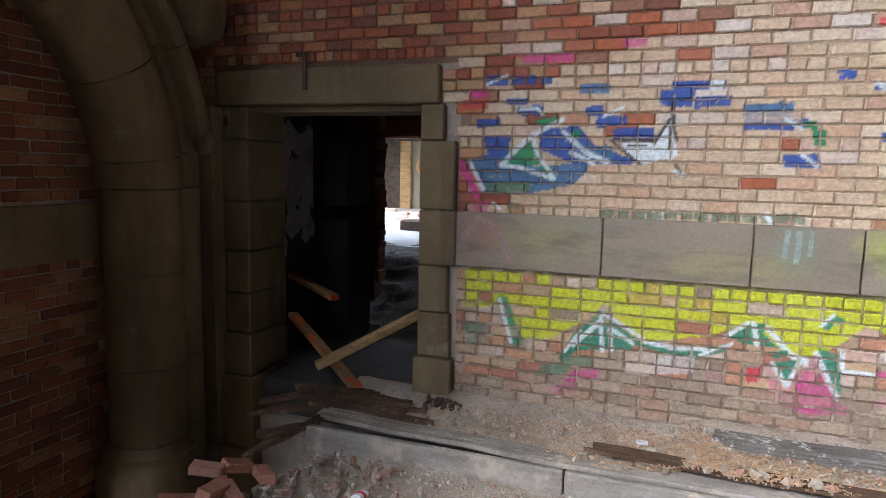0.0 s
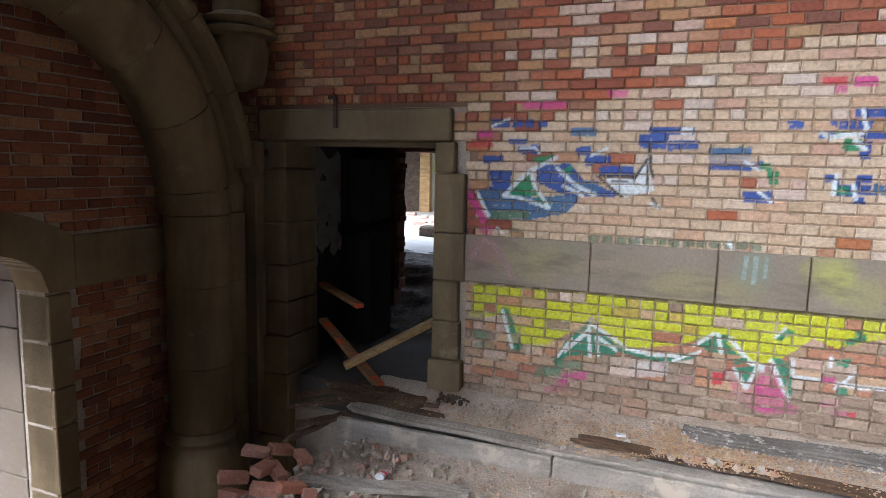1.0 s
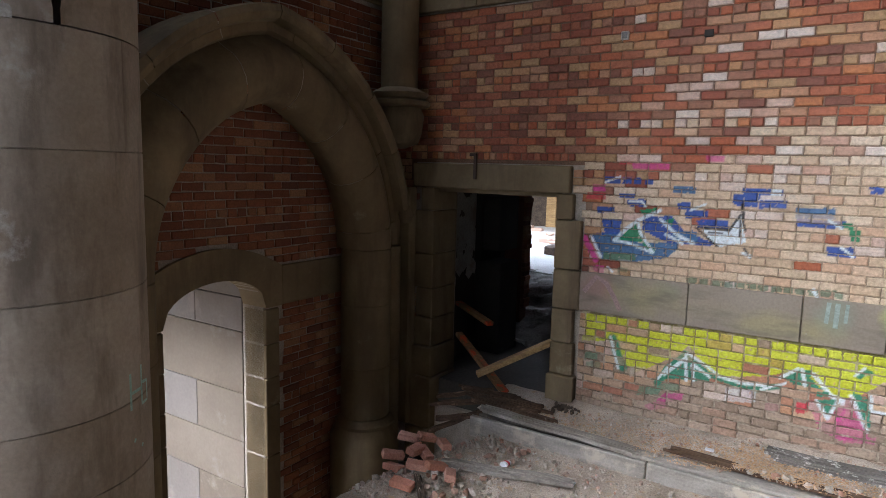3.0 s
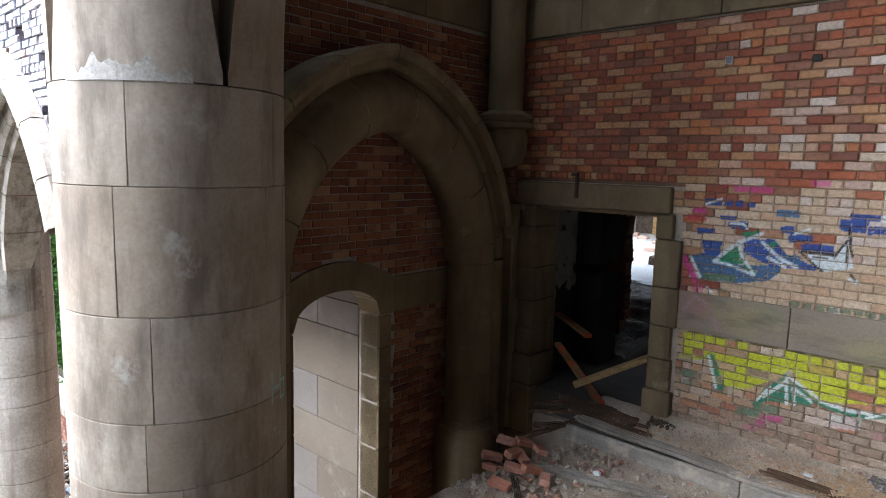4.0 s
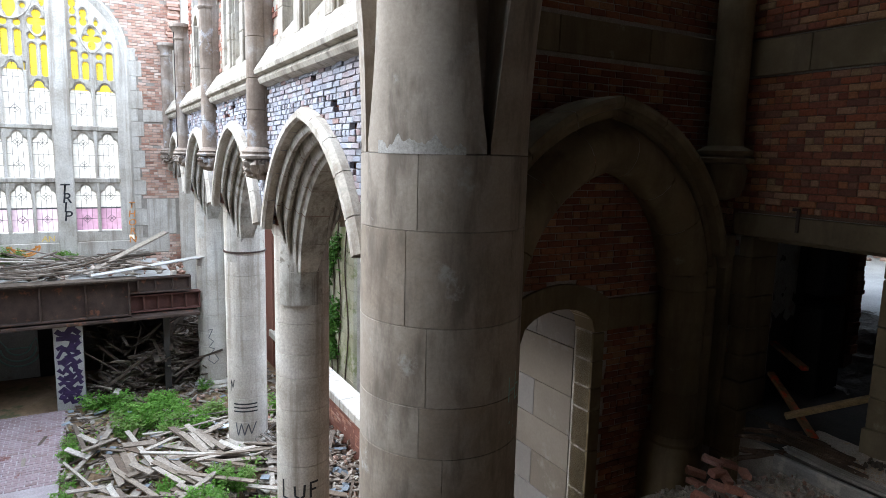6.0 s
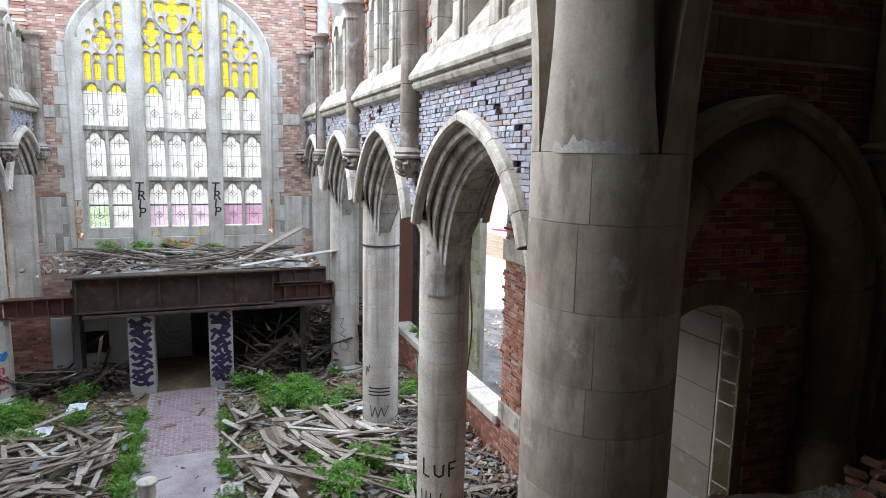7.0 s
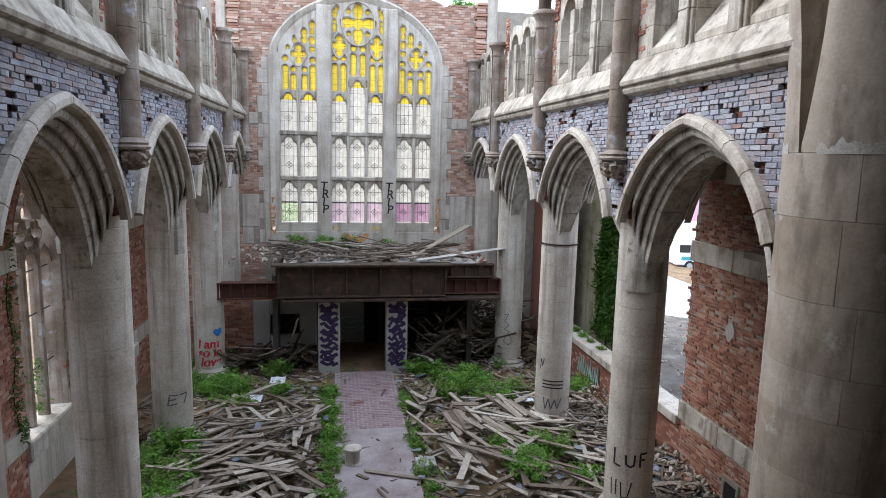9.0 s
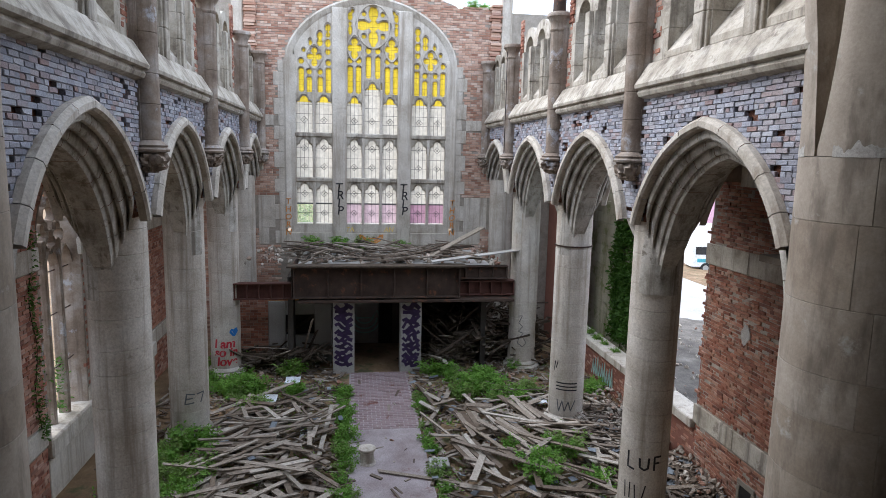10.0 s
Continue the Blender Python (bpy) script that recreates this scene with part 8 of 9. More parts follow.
spray_line("white", 0.95, 0.017, (-0.56, 0.47), (-0.46, 0.63))
spray_line("white", 0.95, 0.022, (-0.25, 0.66), (-0.12, 0.58))
spray_area("teal", 0.95, (0.45, 0.69), (0.55, 0.79), (0.65, 0.79), (0.64, 0.73), (0.7, 0.68), (0.75, 0.65), (0.54, 0.65))
spray_line("white", 0.95, 0.022, (0.43, 0.69), (0.55, 0.79))
spray_line("white", 0.95, 0.022, (0.58, 0.79), (0.61, 0.66))
spray_line("white", 0.95, 0.026, (0.66, 0.77), (0.79, 0.62), (0.88, 0.57))
spray_line("white", 0.95, 0.017, (0.29, 0.55), (0.47, 0.65))
spray_area("teal", 0.95, (0.69, 0.56), (0.86, 0.59), (0.78, 0.41))
spray_area("teal", 0.95, (0.94, 0.68), (1.05, 0.63), (1.08, 0.41), (1.02, 0.41))
spray_area("teal", 0.95, (0.7, 0.63), (0.78, 0.64), (0.78, 0.6), (0.7, 0.59))
spray_line("white", 0.95, 0.022, (0.85, 0.59), (0.79, 0.42), (0.7, 0.55))
spray_line("white", 0.95, 0.026, (0.93, 0.64), (1.0, 0.49), (1.06, 0.38))
spray_line("white", 0.95, 0.022, (1.06, 0.66), (1.07, 0.56))
spray_line("white", 0.95, 0.022, (0.81, 0.62), (0.88, 0.59))
spray_line("white", 0.95, 0.026, (1.08, 0.55), (1.23, 0.55))
spray_line("white", 0.95, 0.026, (1.33, 0.54), (1.46, 0.53), (1.61, 0.54))
spray_area("teal", 0.95, (1.31, 0.7), (1.4, 0.72), (1.39, 0.65), (1.33, 0.66))
spray_area("teal", 0.95, (1.33, 0.5), (1.4, 0.51), (1.41, 0.46), (1.34, 0.45))
spray_line("white", 0.95, 0.022, (1.29, 0.71), (1.29, 0.65))
spray_line("teal", 0.95, 0.034, (0.97, 0.81), (1.0, 0.86), (1.04, 0.85))
spray_line("teal", 0.95, 0.034, (1.38, 0.83), (1.45, 0.86))
spray_line("white", 0.95, 0.017, (0.94, 0.81), (1.0, 0.88))
spray_line("white", 0.95, 0.017, (1.44, 0.63), (1.33, 0.5))
spray_line("teal", 0.95, 0.034, (1.43, 0.9), (1.46, 0.87))
spray_area("magenta", 0.75, (0.93, 0.64), (0.89, 0.43), (0.72, 0.35), (0.64, 0.53), (0.67, 0.55), (0.78, 0.4), (0.87, 0.47), (0.92, 0.6))
spray_area("magenta", 0.7, (0.89, 0.59), (0.93, 0.64), (1.02, 0.43), (1.08, 0.33), (0.89, 0.26), (0.72, 0.31), (0.79, 0.41))
spray_area("red", 0.85, (0.56, 0.51), (0.65, 0.52), (0.65, 0.43), (0.57, 0.41))
spray_area("magenta", 0.6, (0.33, 0.44), (0.44, 0.46), (0.44, 0.4), (0.34, 0.38))
spray_area("magenta", 0.75, (-0.49, 0.35), (-0.32, 0.38), (-0.34, 0.3), (-0.56, 0.26))
spray_area("magenta", 0.85, (1.24, 0.57), (1.32, 0.58), (1.33, 0.53), (1.25, 0.52))
spray_area("magenta", 0.7, (1.24, 0.41), (1.38, 0.43), (1.38, 0.38), (1.25, 0.36))
spray_area("magenta", 0.5, (1.31, 0.34), (1.41, 0.35), (1.42, 0.31), (1.32, 0.3))
spray_area("red", 0.8, (1.41, 0.34), (1.46, 0.35), (1.47, 0.31), (1.42, 0.31))
spray_area("magenta", 0.5, (0.9, 0.3), (1.12, 0.34), (1.12, 0.29), (0.91, 0.25))
spray_area("magenta", 0.4, (-0.67, 0.19), (-0.49, 0.29), (-0.44, 0.23), (-0.62, 0.15))
spray_area("white", 0.45, (0.01, 0.51), (0.25, 0.54), (0.26, 0.43), (0.02, 0.39))
spray_area("teal", 0.55, (-0.72, 0.37), (-0.52, 0.4), (-0.54, 0.33), (-0.74, 0.28))
spray_area("teal", 0.5, (-0.59, 0.43), (-0.37, 0.46), (-0.36, 0.4), (-0.58, 0.36))
spray_area("dirtwhite", 0.5, (-0.82, 0.54), (-0.68, 0.56), (-0.68, 0.46), (-0.81, 0.44))

def within(pts, x, z):
    inside = False
    for (x0, z0), (x1, z1) in zip(pts, pts[1:] + pts[:1]):
        if (z0 > z) != (z1 > z) and x < (x1 - x0) * (z - z0) / (z1 - z0) + x0:
            inside = not inside
    return inside


def near_line(pts, x, z):
    best = 9.0
    for (x0, z0), (x1, z1) in zip(pts, pts[1:]):
        dx, dz = x1 - x0, z1 - z0
        q = max(0.0, min(1.0, ((x - x0) * dx + (z - z0) * dz) / (dx * dx + dz * dz + 1e-9)))
        best = min(best, math.hypot(x - x0 - q * dx, z - z0 - q * dz))
    return best


def sprayed(x, z, base, luck, layers=SPRAY):
    """The colour of the wall at (x, z) under all layers of spray paint; luck, per brick, wears some paint away."""
    c_ = base
    for ink, cover, width, pts, xa, xb, za, zb, nm in layers:
        if not (xa - 0.02 < x < xb + 0.02 and za - 0.02 < z < zb + 0.02):
            continue
        wob = 0.006 * noise.noise((x * 18, z * 18, 1.7))
        if width is None:
            hit = 1.0 if within(pts, x + wob, z + wob) else 0.0
        else:
            d = near_line(pts, x, z) + wob * 0.4
            hit = max(0.0, min(1.0, (width * 0.62 - d) / (0.3 * width) + 0.5))
        if hit <= 0:
            continue
        k = hit * cover
        if nm == "lime":
            k *= 0.0 if luck < 0.2 else (0.45 if luck < 0.34 else 1.0)
        elif nm == "magenta" and z < 1.0:
            k *= 0.25 if luck < 0.35 else (0.6 if luck < 0.6 else 0.9)
        elif nm in ("blue", "dim", "teal", "magenta"):
            k *= 0.5 if luck < 0.08 else 1.0
        if noise.noise((x * 40, z * 40, 4.0)) > 0.5:
            k *= 0.3
        c_ = tuple(a + (b - a) * k for a, b in zip(c_, ink))
    return c_


# ---------------------------------------------------------------- writing on columns and window
def wrap_strokes(name, cx, cy, r, facing, z, strokes, width, mat_, parent, lab):
    """Sprayed strokes laid round a column: strokes are lists of (sideways metres, height); facing is the angle of their middle."""
    bm = bmesh.new()
    for s in strokes:
        fine = []
        for (u0, v0), (u1, v1) in zip(s, s[1:]):
            n = max(2, int(math.hypot(u1 - u0, v1 - v0) / 0.03))
            fine += [(u0 + (u1 - u0) * i / n, v0 + (v1 - v0) * i / n) for i in range(n)]
        fine.append(s[-1])
        rows = []
        for i, (u, v) in enumerate(fine):
            u2, v2 = fine[min(i + 1, len(fine) - 1)]
            u1, v1 = fine[max(i - 1, 0)]
            tx, tz = u2 - u1, v2 - v1
            L = math.hypot(tx, tz) or 1
            nx, nz = -tz / L * width / 2, tx / L * width / 2
            row = []
            for sgn in (1, -1):
                a = facing + (u + sgn * nx) / r
                row.append((cx + (r + 0.004) * math.cos(a), cy + (r + 0.004) * math.sin(a), z + v + sgn * nz))
            rows.append(row)
        grid_faces(bm, rows)
    return part(name, bm, mat_, parent, lab)


def face_angle(cx, cy):
    return math.atan2(-4.9 - cy, 2.1 - cx)


cols = {}
for ob in list(scene.objects):
    if ob.name.startswith("column"):
        cols[(round(ob.location.x), ob.location.y > AX)] = ob
LUF = [[(-0.26, 0.3), (-0.26, 0.02), (-0.14, 0.0)], [(-0.06, 0.22), (-0.05, 0.06), (0.02, 0.02), (0.08, 0.06), (0.09, 0.24)], [(0.18, 0.02), (0.18, 0.26), (0.30, 0.27)], [(0.18, 0.15), (0.27, 0.16)]]
c1 = cols[(-8, True)] if (-8, True) in cols else cols[(-7, True)]
wrap_strokes("spray_tag", -7.50, 0.03, 0.40, face_angle(-7.5, 0.03), -2.20, LUF, 0.035, BLACK, c1, "black spray letters")
wrap_strokes("spray_tag", -7.50, 0.03, 0.40, face_angle(-7.5, 0.03), -2.75, [[(-0.3, 0.3), (-0.28, 0.0)], [(-0.2, 0.3), (-0.2, 0.02)], [(-0.12, 0.28), (-0.1, 0.0), (0.0, 0.02), (0.06, 0.3)]], 0.022, BLACK, c1, "thin black spray strokes")
bars = [[(-0.24, 0.04), (0.25, 0.04)], [(-0.24, 0.12), (0.25, 0.12)], [(-0.24, 0.2), (0.25, 0.2)]]
c2 = cols[(-12, True)] if (-12, True) in cols else cols[(-11, True)]
wrap_strokes("spray_tag", -11.50, 0.03, 0.40, face_angle(-11.5, 0.03), -2.35, bars, 0.03, BLACK, c2, "black sprayed bars")
wrap_strokes("spray_tag", -11.50, 0.03, 0.40, face_angle(-11.5, 0.03), -2.85, [[(-0.2, 0.3), (-0.15, 0.02), (-0.08, 0.28), (-0.02, 0.03), (0.06, 0.27), (0.12, 0.05), (0.22, 0.3)]], 0.025, GREY_SPRAY, c2, "grey spray scribble")
wrap_strokes("spray_tag", -11.50, 0.03, 0.40, face_angle(-11.5, 0.03), -1.9, [[(-0.32, 0.0), (-0.3, 0.25), (-0.26, 0.08), (-0.22, 0.26)]], 0.02, BLACK, c2, "black spray scribble")
c3 = cols[(-16, True)] if (-16, True) in cols else cols[(-15, True)]
wrap_strokes("spray_tag", -15.50, 0.03, 0.40, face_angle(-15.5, 0.03), -2.5, [[(-0.12, 0.9), (0.0, 0.92), (-0.1, 0.7), (0.02, 0.6), (-0.1, 0.45), (0.04, 0.4), (-0.08, 0.25), (-0.12, 0.1), (0.02, 0.0), (0.14, 0.1), (0.05, 0.25)]], 0.02, GREY_SPRAY, c3, "thin dark spray scribble")
l3 = cols[(-16, False)] if (-16, False) in cols else cols[(-15, False)]
fa = face_angle(-15.5, -8.43)
wrap_strokes("blue_heart", -15.50, -8.43, 0.40, fa, -2.05, [[(0.22, 0.0), (0.12, 0.12), (0.16, 0.18), (0.22, 0.14), (0.29, 0.2), (0.33, 0.12), (0.22, 0.0)], [(0.2, 0.08), (0.27, 0.1)], [(0.18, 0.12), (0.3, 0.14)]], 0.06, BLUE_SPRAY, l3, "blue sprayed heart")


bm = bmesh.new()
lathe(bm, -11.50, 0.03, [(0.405, 0.985), (0.425, 0.99), (0.425, 1.015), (0.405, 1.02)], 40)
part("iron_band", bm, STEEL, c2, "thin dark iron band", smooth=True)
cable = thing("cable", (-15.5, -0.62, 5.0), "thin black cable hanging beside the wall shaft", "cable")
bm = bmesh.new()
tube(bm, [(-15.40 + 0.015 * math.sin(z * 1.7), -0.735, z) for z in [5.95 - 0.24 * k for k in range(13)]], 0.016, 0.016, (0, 1, 0))
part("strand", bm, BLACK, cable)


def text_mesh(body, size, bold=0.012):
    cu = bpy.data.curves.new("letters", "FONT")
    cu.body, cu.size, cu.align_x, cu.offset, cu.shear = body, size, "CENTER", bold, 0.12
    ob = bpy.data.objects.new("letters", cu)
    scene.collection.objects.link(ob)
    me = bpy.data.meshes.new_from_object(ob.evaluated_get(bpy.context.evaluated_depsgraph_get()))
    bpy.data.objects.remove(ob)
    bpy.data.curves.remove(cu)
    return me


def wrap_text(body, size, cx, cy, r, facing, z, mat_, parent, lab):
    me = text_mesh(body, size)
    bm = bmesh.new()
    bm.from_mesh(me)
    bmesh.ops.triangulate(bm, faces=bm.faces)
    for v in bm.verts:
        a = facing + v.co.x / r
        v.co = Vector((cx + (r + 0.005) * math.cos(a), cy + (r + 0.005) * math.sin(a), z + v.co.y))
    return part("lettering", bm, mat_, parent, lab)


for body, z, dx in (("I am", -2.36, -0.10), ("so in", -2.60, 0.0), ("love", -2.86, 0.06)):
    wrap_text(body, 0.33, -15.50, -8.43, 0.40, fa + dx, z, RED_SPRAY, l3, "red sprayed words")
l2 = cols[(-12, False)] if (-12, False) in cols else cols[(-11, False)]
wrap_strokes("spray_tag", -11.50, -8.43, 0.40, face_angle(-11.5, -8.43), -2.35, [[(0.10, 0.20), (-0.06, 0.22), (-0.10, 0.0), (0.08, 0.02)], [(-0.08, 0.11), (0.06, 0.12)], [(0.14, 0.20), (0.30, 0.22), (0.22, 0.0)]], 0.03, GREY_SPRAY, l2, "dark sprayed strokes")
l1 = cols[(-8, False)] if (-8, False) in cols else cols[(-7, False)]
wrap_strokes("spray_tag", -7.50, -8.43, 0.40, face_angle(-7.5, -8.43), -2.45, [[(0.1, 0.3), (0.12, 0.05), (0.2, 0.0), (0.24, 0.32), (0.18, 0.2), (0.3, 0.28), (0.28, 0.0)]], 0.022, BLACK, l1, "black spray scribble")
wrap_strokes("spray_tag", -7.50, -8.43, 0.40, face_angle(-7.5, -8.43), -2.95, [[(-0.2, 0.0), (-0.1, 0.28), (0.0, 0.1), (-0.1, 0.05), (0.05, 0.3), (0.08, 0.0), (0.2, 0.3), (0.26, 0.02)]], 0.03, BLACK, l1, "black spray scribble")


def flat_text(body, size, y, z, mat_, lab, x=EAST + 0.056, parent=None):
    me = text_mesh(body, size, 0.003)
    bm = bmesh.new()
    bm.from_mesh(me)
    for v in bm.verts:
        v.co = Vector((x, y + v.co.x, z + v.co.y))
    return part("lettering", bm, mat_, parent, lab)


for y in (-5.37, -3.27):
    for k, ch in enumerate("TRIP"):
        flat_text(ch, 0.40, y + (0.02 if k % 2 else -0.03), 1.72 - 0.25 * k, BLACK, "black painted letter", parent=win)
for k, ch in enumerate("THORN"):
    flat_text(ch, 0.26, WY - 2.68, 1.30 - 0.25 * k, ORANGE_SPRAY, "orange painted letter", EAST + 0.062, win)
    flat_text(ch, 0.26, WY + 2.68, 1.30 - 0.25 * k, ORANGE_SPRAY, "orange painted letter", EAST + 0.062, win)
flat_text("TA", 0.22, -4.98 - 0.05, 0.40, YELLOW_SPRAY, "yellow painted letters", EAST + 0.012 - 0.048, win)
flat_text("AN", 0.22, -3.75, 0.40, YELLOW_SPRAY, "yellow painted letters", EAST + 0.012 - 0.048, win)
bm = bmesh.new()
for q in (0.0, 0.09):
    tube(bm, [(EAST + 0.034, -4.33 + (0.38 - q) * math.cos(a), 0.30 + (0.28 - q * 0.6) * math.sin(a)) for a in [math.pi + math.pi * k / 12 for k in range(13)]], 0.05, 0.006, (1, 0, 0))
tube(bm, [(EAST + 0.034, -4.72, 0.3), (EAST + 0.034, -4.5, 0.18), (EAST + 0.034, -4.16, 0.18), (EAST + 0.034, -3.95, 0.3)], 0.05, 0.006, (1, 0, 0))
part("painted_curve", bm, ORANGE_SPRAY, win, "orange painted curve on the sill")
gp = [o for o in scene.objects if o.name.startswith("great_pier") and o.location.y > AX][0]
wrap_strokes("spray_tag", -3.22, 0.03, 0.72, 0.60, 0.72, [[(-0.1, 0.42), (-0.1, 0.2)], [(-0.1, 0.3), (0.02, 0.3)], [(0.02, 0.44), (0.02, 0.2), (0.1, 0.2), (0.1, 0.32), (0.03, 0.33)], [(-0.08, 0.0), (-0.07, 0.02)], [(0.0, -0.06), (0.01, -0.04)]], 0.02, MINT_SPRAY, gp, "faint mint spray strokes")

# small fittings on the graffiti wall
plate = thing("wall_plate", (-1.05, GY, 3.574), "small grey metal plate set in the brickwork", "plate")
part("plate", boxes((-1.085, -1.015, GY - 0.022, GY + 0.03, 3.535, 3.61), bevel=0.006), CONCRETE, plate)
part("lid", boxes((-1.075, -1.025, GY - 0.027, GY - 0.02, 3.545, 3.60), bevel=0.003), GREY_SPRAY, plate)
# Flat black plate in place of a shaded hole.
tagged(part("socket_hole", boxes((-0.375, -0.30, GY - 0.012, GY + 0.03, 3.50, 3.56), bevel=0.006), NEAR_BLACK, None), "near-black square plate standing in for an unlit hole", "socket")
# faint overspray on the stone band
for mat_, w_, pts in ((FAINT_MAUVE, 0.045, ((-1.30, 1.20), (-1.18, 1.36), (-1.08, 1.30), (-1.0, 1.18), (-0.94, 1.06))), (FAINT_TEAL, 0.03, ((0.72, 1.37), (0.71, 1.20))),
                      (FAINT_TEAL, 0.035, ((0.78, 1.37), (0.775, 1.17))), (FAINT_TEAL, 0.025, ((0.845, 1.37), (0.84, 1.22))), (FAINT_MAUVE, 0.05, ((1.55, 1.10), (1.72, 1.30), (1.85, 1.36)))):
    bm = bmesh.new()
    tube(bm, [(x, GY - 0.0225, z) for x, z in pts], w_, 0.004, (0, 1, 0))
    part("spray_mark", bm, mat_, wall_n, "faint spray paint on the stone band")
# ---------------------------------------------------------------- bricks
def brick_shape(L, H, D, seed, flat=False):
    """One brick: a front face with softened, slightly uneven edges, and its four sides. Returns points and faces."""
    r_ = random.Random(seed)
    c_ = 0.005
    j = lambda: r_.uniform(-0.0042, 0.0042)
    o = [(-L / 2 + j(), -H / 2 + j()), (L / 2 + j(), -H / 2 + j()), (L / 2 + j(), H / 2 + j()), (-L / 2 + j(), H / 2 + j())]
    i = [(u + (c_ if u < 0 else -c_) + j() * 0.6, v + (c_ if v < 0 else -c_) + j() * 0.6) for u, v in o]
    pts = [(u, v, -D) for u, v in o] + [(u, v, -c_) for u, v in o] + [(u, v, j()) for u, v in i]
    faces = []
    for k in range(4):
        n = (k + 1) % 4
        faces += [(k, n, 4 + n, 4 + k), (4 + k, 4 + n, 8 + n, 8 + k)]
    faces.append((8, 9, 10, 11))
    return pts, faces


BRICK_ME = {}


def brick_mesh(kind, L, H, mat_):
    key = (kind, mat_.name, round(L, 3))
    if key not in BRICK_ME:
        out = []
        for s in range(5):
            pts, faces = brick_shape(L, H, 0.06, s)
            me = bpy.data.meshes.new("brick")
            me.from_pydata(pts, [], faces)
            me.materials.append(mat_)
            out.append(me)
        BRICK_ME[key] = out
    return BRICK_ME[key]


def brickwork(parent, origin, U, V, W, span, inside, mats, seed, near=None, course=0.077, length=0.212, joint=0.011, gone=0.0, rough=0.004, headers=6, limit=300, label="courses of weathered brick", bed=None, holes=1.0):
    """Lays bricks in common bond over span (u0, u1, v0, v1) of a wall face; near picks those that become objects of their own."""
    r_ = random.Random(seed)
    O, U, V, W = Vector(origin), Vector(U), Vector(V), Vector(W)
    rot = Matrix((U, V, W)).transposed().to_4x4()
    u0, u1, v0, v1 = span
    pts, faces, made = [], [], 0
    bp, bf = [], []
    row = 0
    v = v0
    while v + course <= v1 + 0.02:
        head = headers and row % headers == headers - 1
        step = length / 2 if head else length
        u = u0 - (row % 2) * length / 2 - r_.random() * 0.03
        while u < u1:
            a, b = max(u, u0), min(u + step, u1)
            u += step
            if b - a < 0.05:
                continue
            uc, vc = (a + b) / 2, v + course / 2
            if not inside(uc, vc) or r_.random() < gone:
                continue
            if noise.noise((uc * 2.6 + seed, vc * 4.2, 0.3 * seed)) > holes and r_.random() < 0.6:
                continue
            if bed:
                n = len(bp)
                bp += [tuple(O + U * p + V * q - W * 0.0125) for p, q in ((a, v), (b, v), (b, v + course), (a, v + course))]
                bf.append((n, n + 1, n + 2, n + 3))
            L = b - a - joint
            proud = r_.uniform(-rough, rough)
            if near and made < limit and near(uc, vc) and abs(b - a - step) < 1e-6:
                ob = new("brick", r_.choice(brick_mesh("h" if head else "s", L, course - joint, mats[0])))
                ob.parent = parent
                ob.matrix_parent_inverse = Matrix.Translation(parent.location).inverted()
                ob.matrix_basis = Matrix.Translation(O + U * uc + V * vc + W * proud) @ rot
                made += 1
            else:
                p, f = brick_shape(L, course - joint, 0.05, r_.randrange(10 ** 6))
                n = len(pts)
                for x, y, z in p:
                    pts.append(tuple(O + U * (uc + x) + V * (vc + y) + W * (proud + z)))
                faces += [tuple(n + q for q in t) for t in f]
        v += course
        row += 1
    me = bpy.data.meshes.new("brickwork")
    me.from_pydata(pts, [], faces)
    me.materials.append(mats[1])
    ob = new("brickwork", me)
    ob.parent = parent
    ob.matrix_parent_inverse = Matrix.Translation(parent.location).inverted()
    if bed:
        me = bpy.data.meshes.new("mortar_joints")
        me.from_pydata(bp, [], bf)
        me.materials.append(bed)
        mo = new("mortar_joints", me)
        mo.parent = parent
        mo.matrix_parent_inverse = Matrix.Translation(parent.location).inverted()
        tagged(mo, "recessed mortar joints between the bricks", kind="stuff")
    return tagged(ob, label, kind="stuff")


# spandrels of both arcades
for side in (1, -1):
    for k, (xc, wl, wr) in enumerate(BAYS):
        ok = lambda u, v: v > max(2.0, arch_low(u - xc, 2.24)) + 0.01 and not any(abs(u - c_) < 0.19 and v > 2.85 for c_ in (*COLS, EAST + 0.14))
        nr = (lambda u, v: v > 2.9) if k == 0 else None
        mats = PALE_BRICK
        if side > 0:
            brickwork(arcades[side], (0, -0.499, 0), (1, 0, 0), (0, 0, 1), (0, -1, 0), (xc - wl, xc + wr, 1.75, 3.88), ok, mats, 100 + k, nr, gone=0.012, rough=0.010, course=0.061, length=0.186, joint=0.008, label="courses of pale blue-grey glazed brick", bed=MORTAR_PALE, holes=0.38)
        else:
            brickwork(arcades[side], (0, 2 * AX + 0.499, 0), (-1, 0, 0), (0, 0, 1), (0, 1, 0), (-xc - wr, -xc + wl, 1.75, 3.88), lambda u, v: ok(-u, v), mats, 200 + k, nr, gone=0.012, rough=0.010, course=0.061, length=0.186, joint=0.008, label="courses of pale blue-grey glazed brick", bed=MORTAR_PALE, holes=0.38)

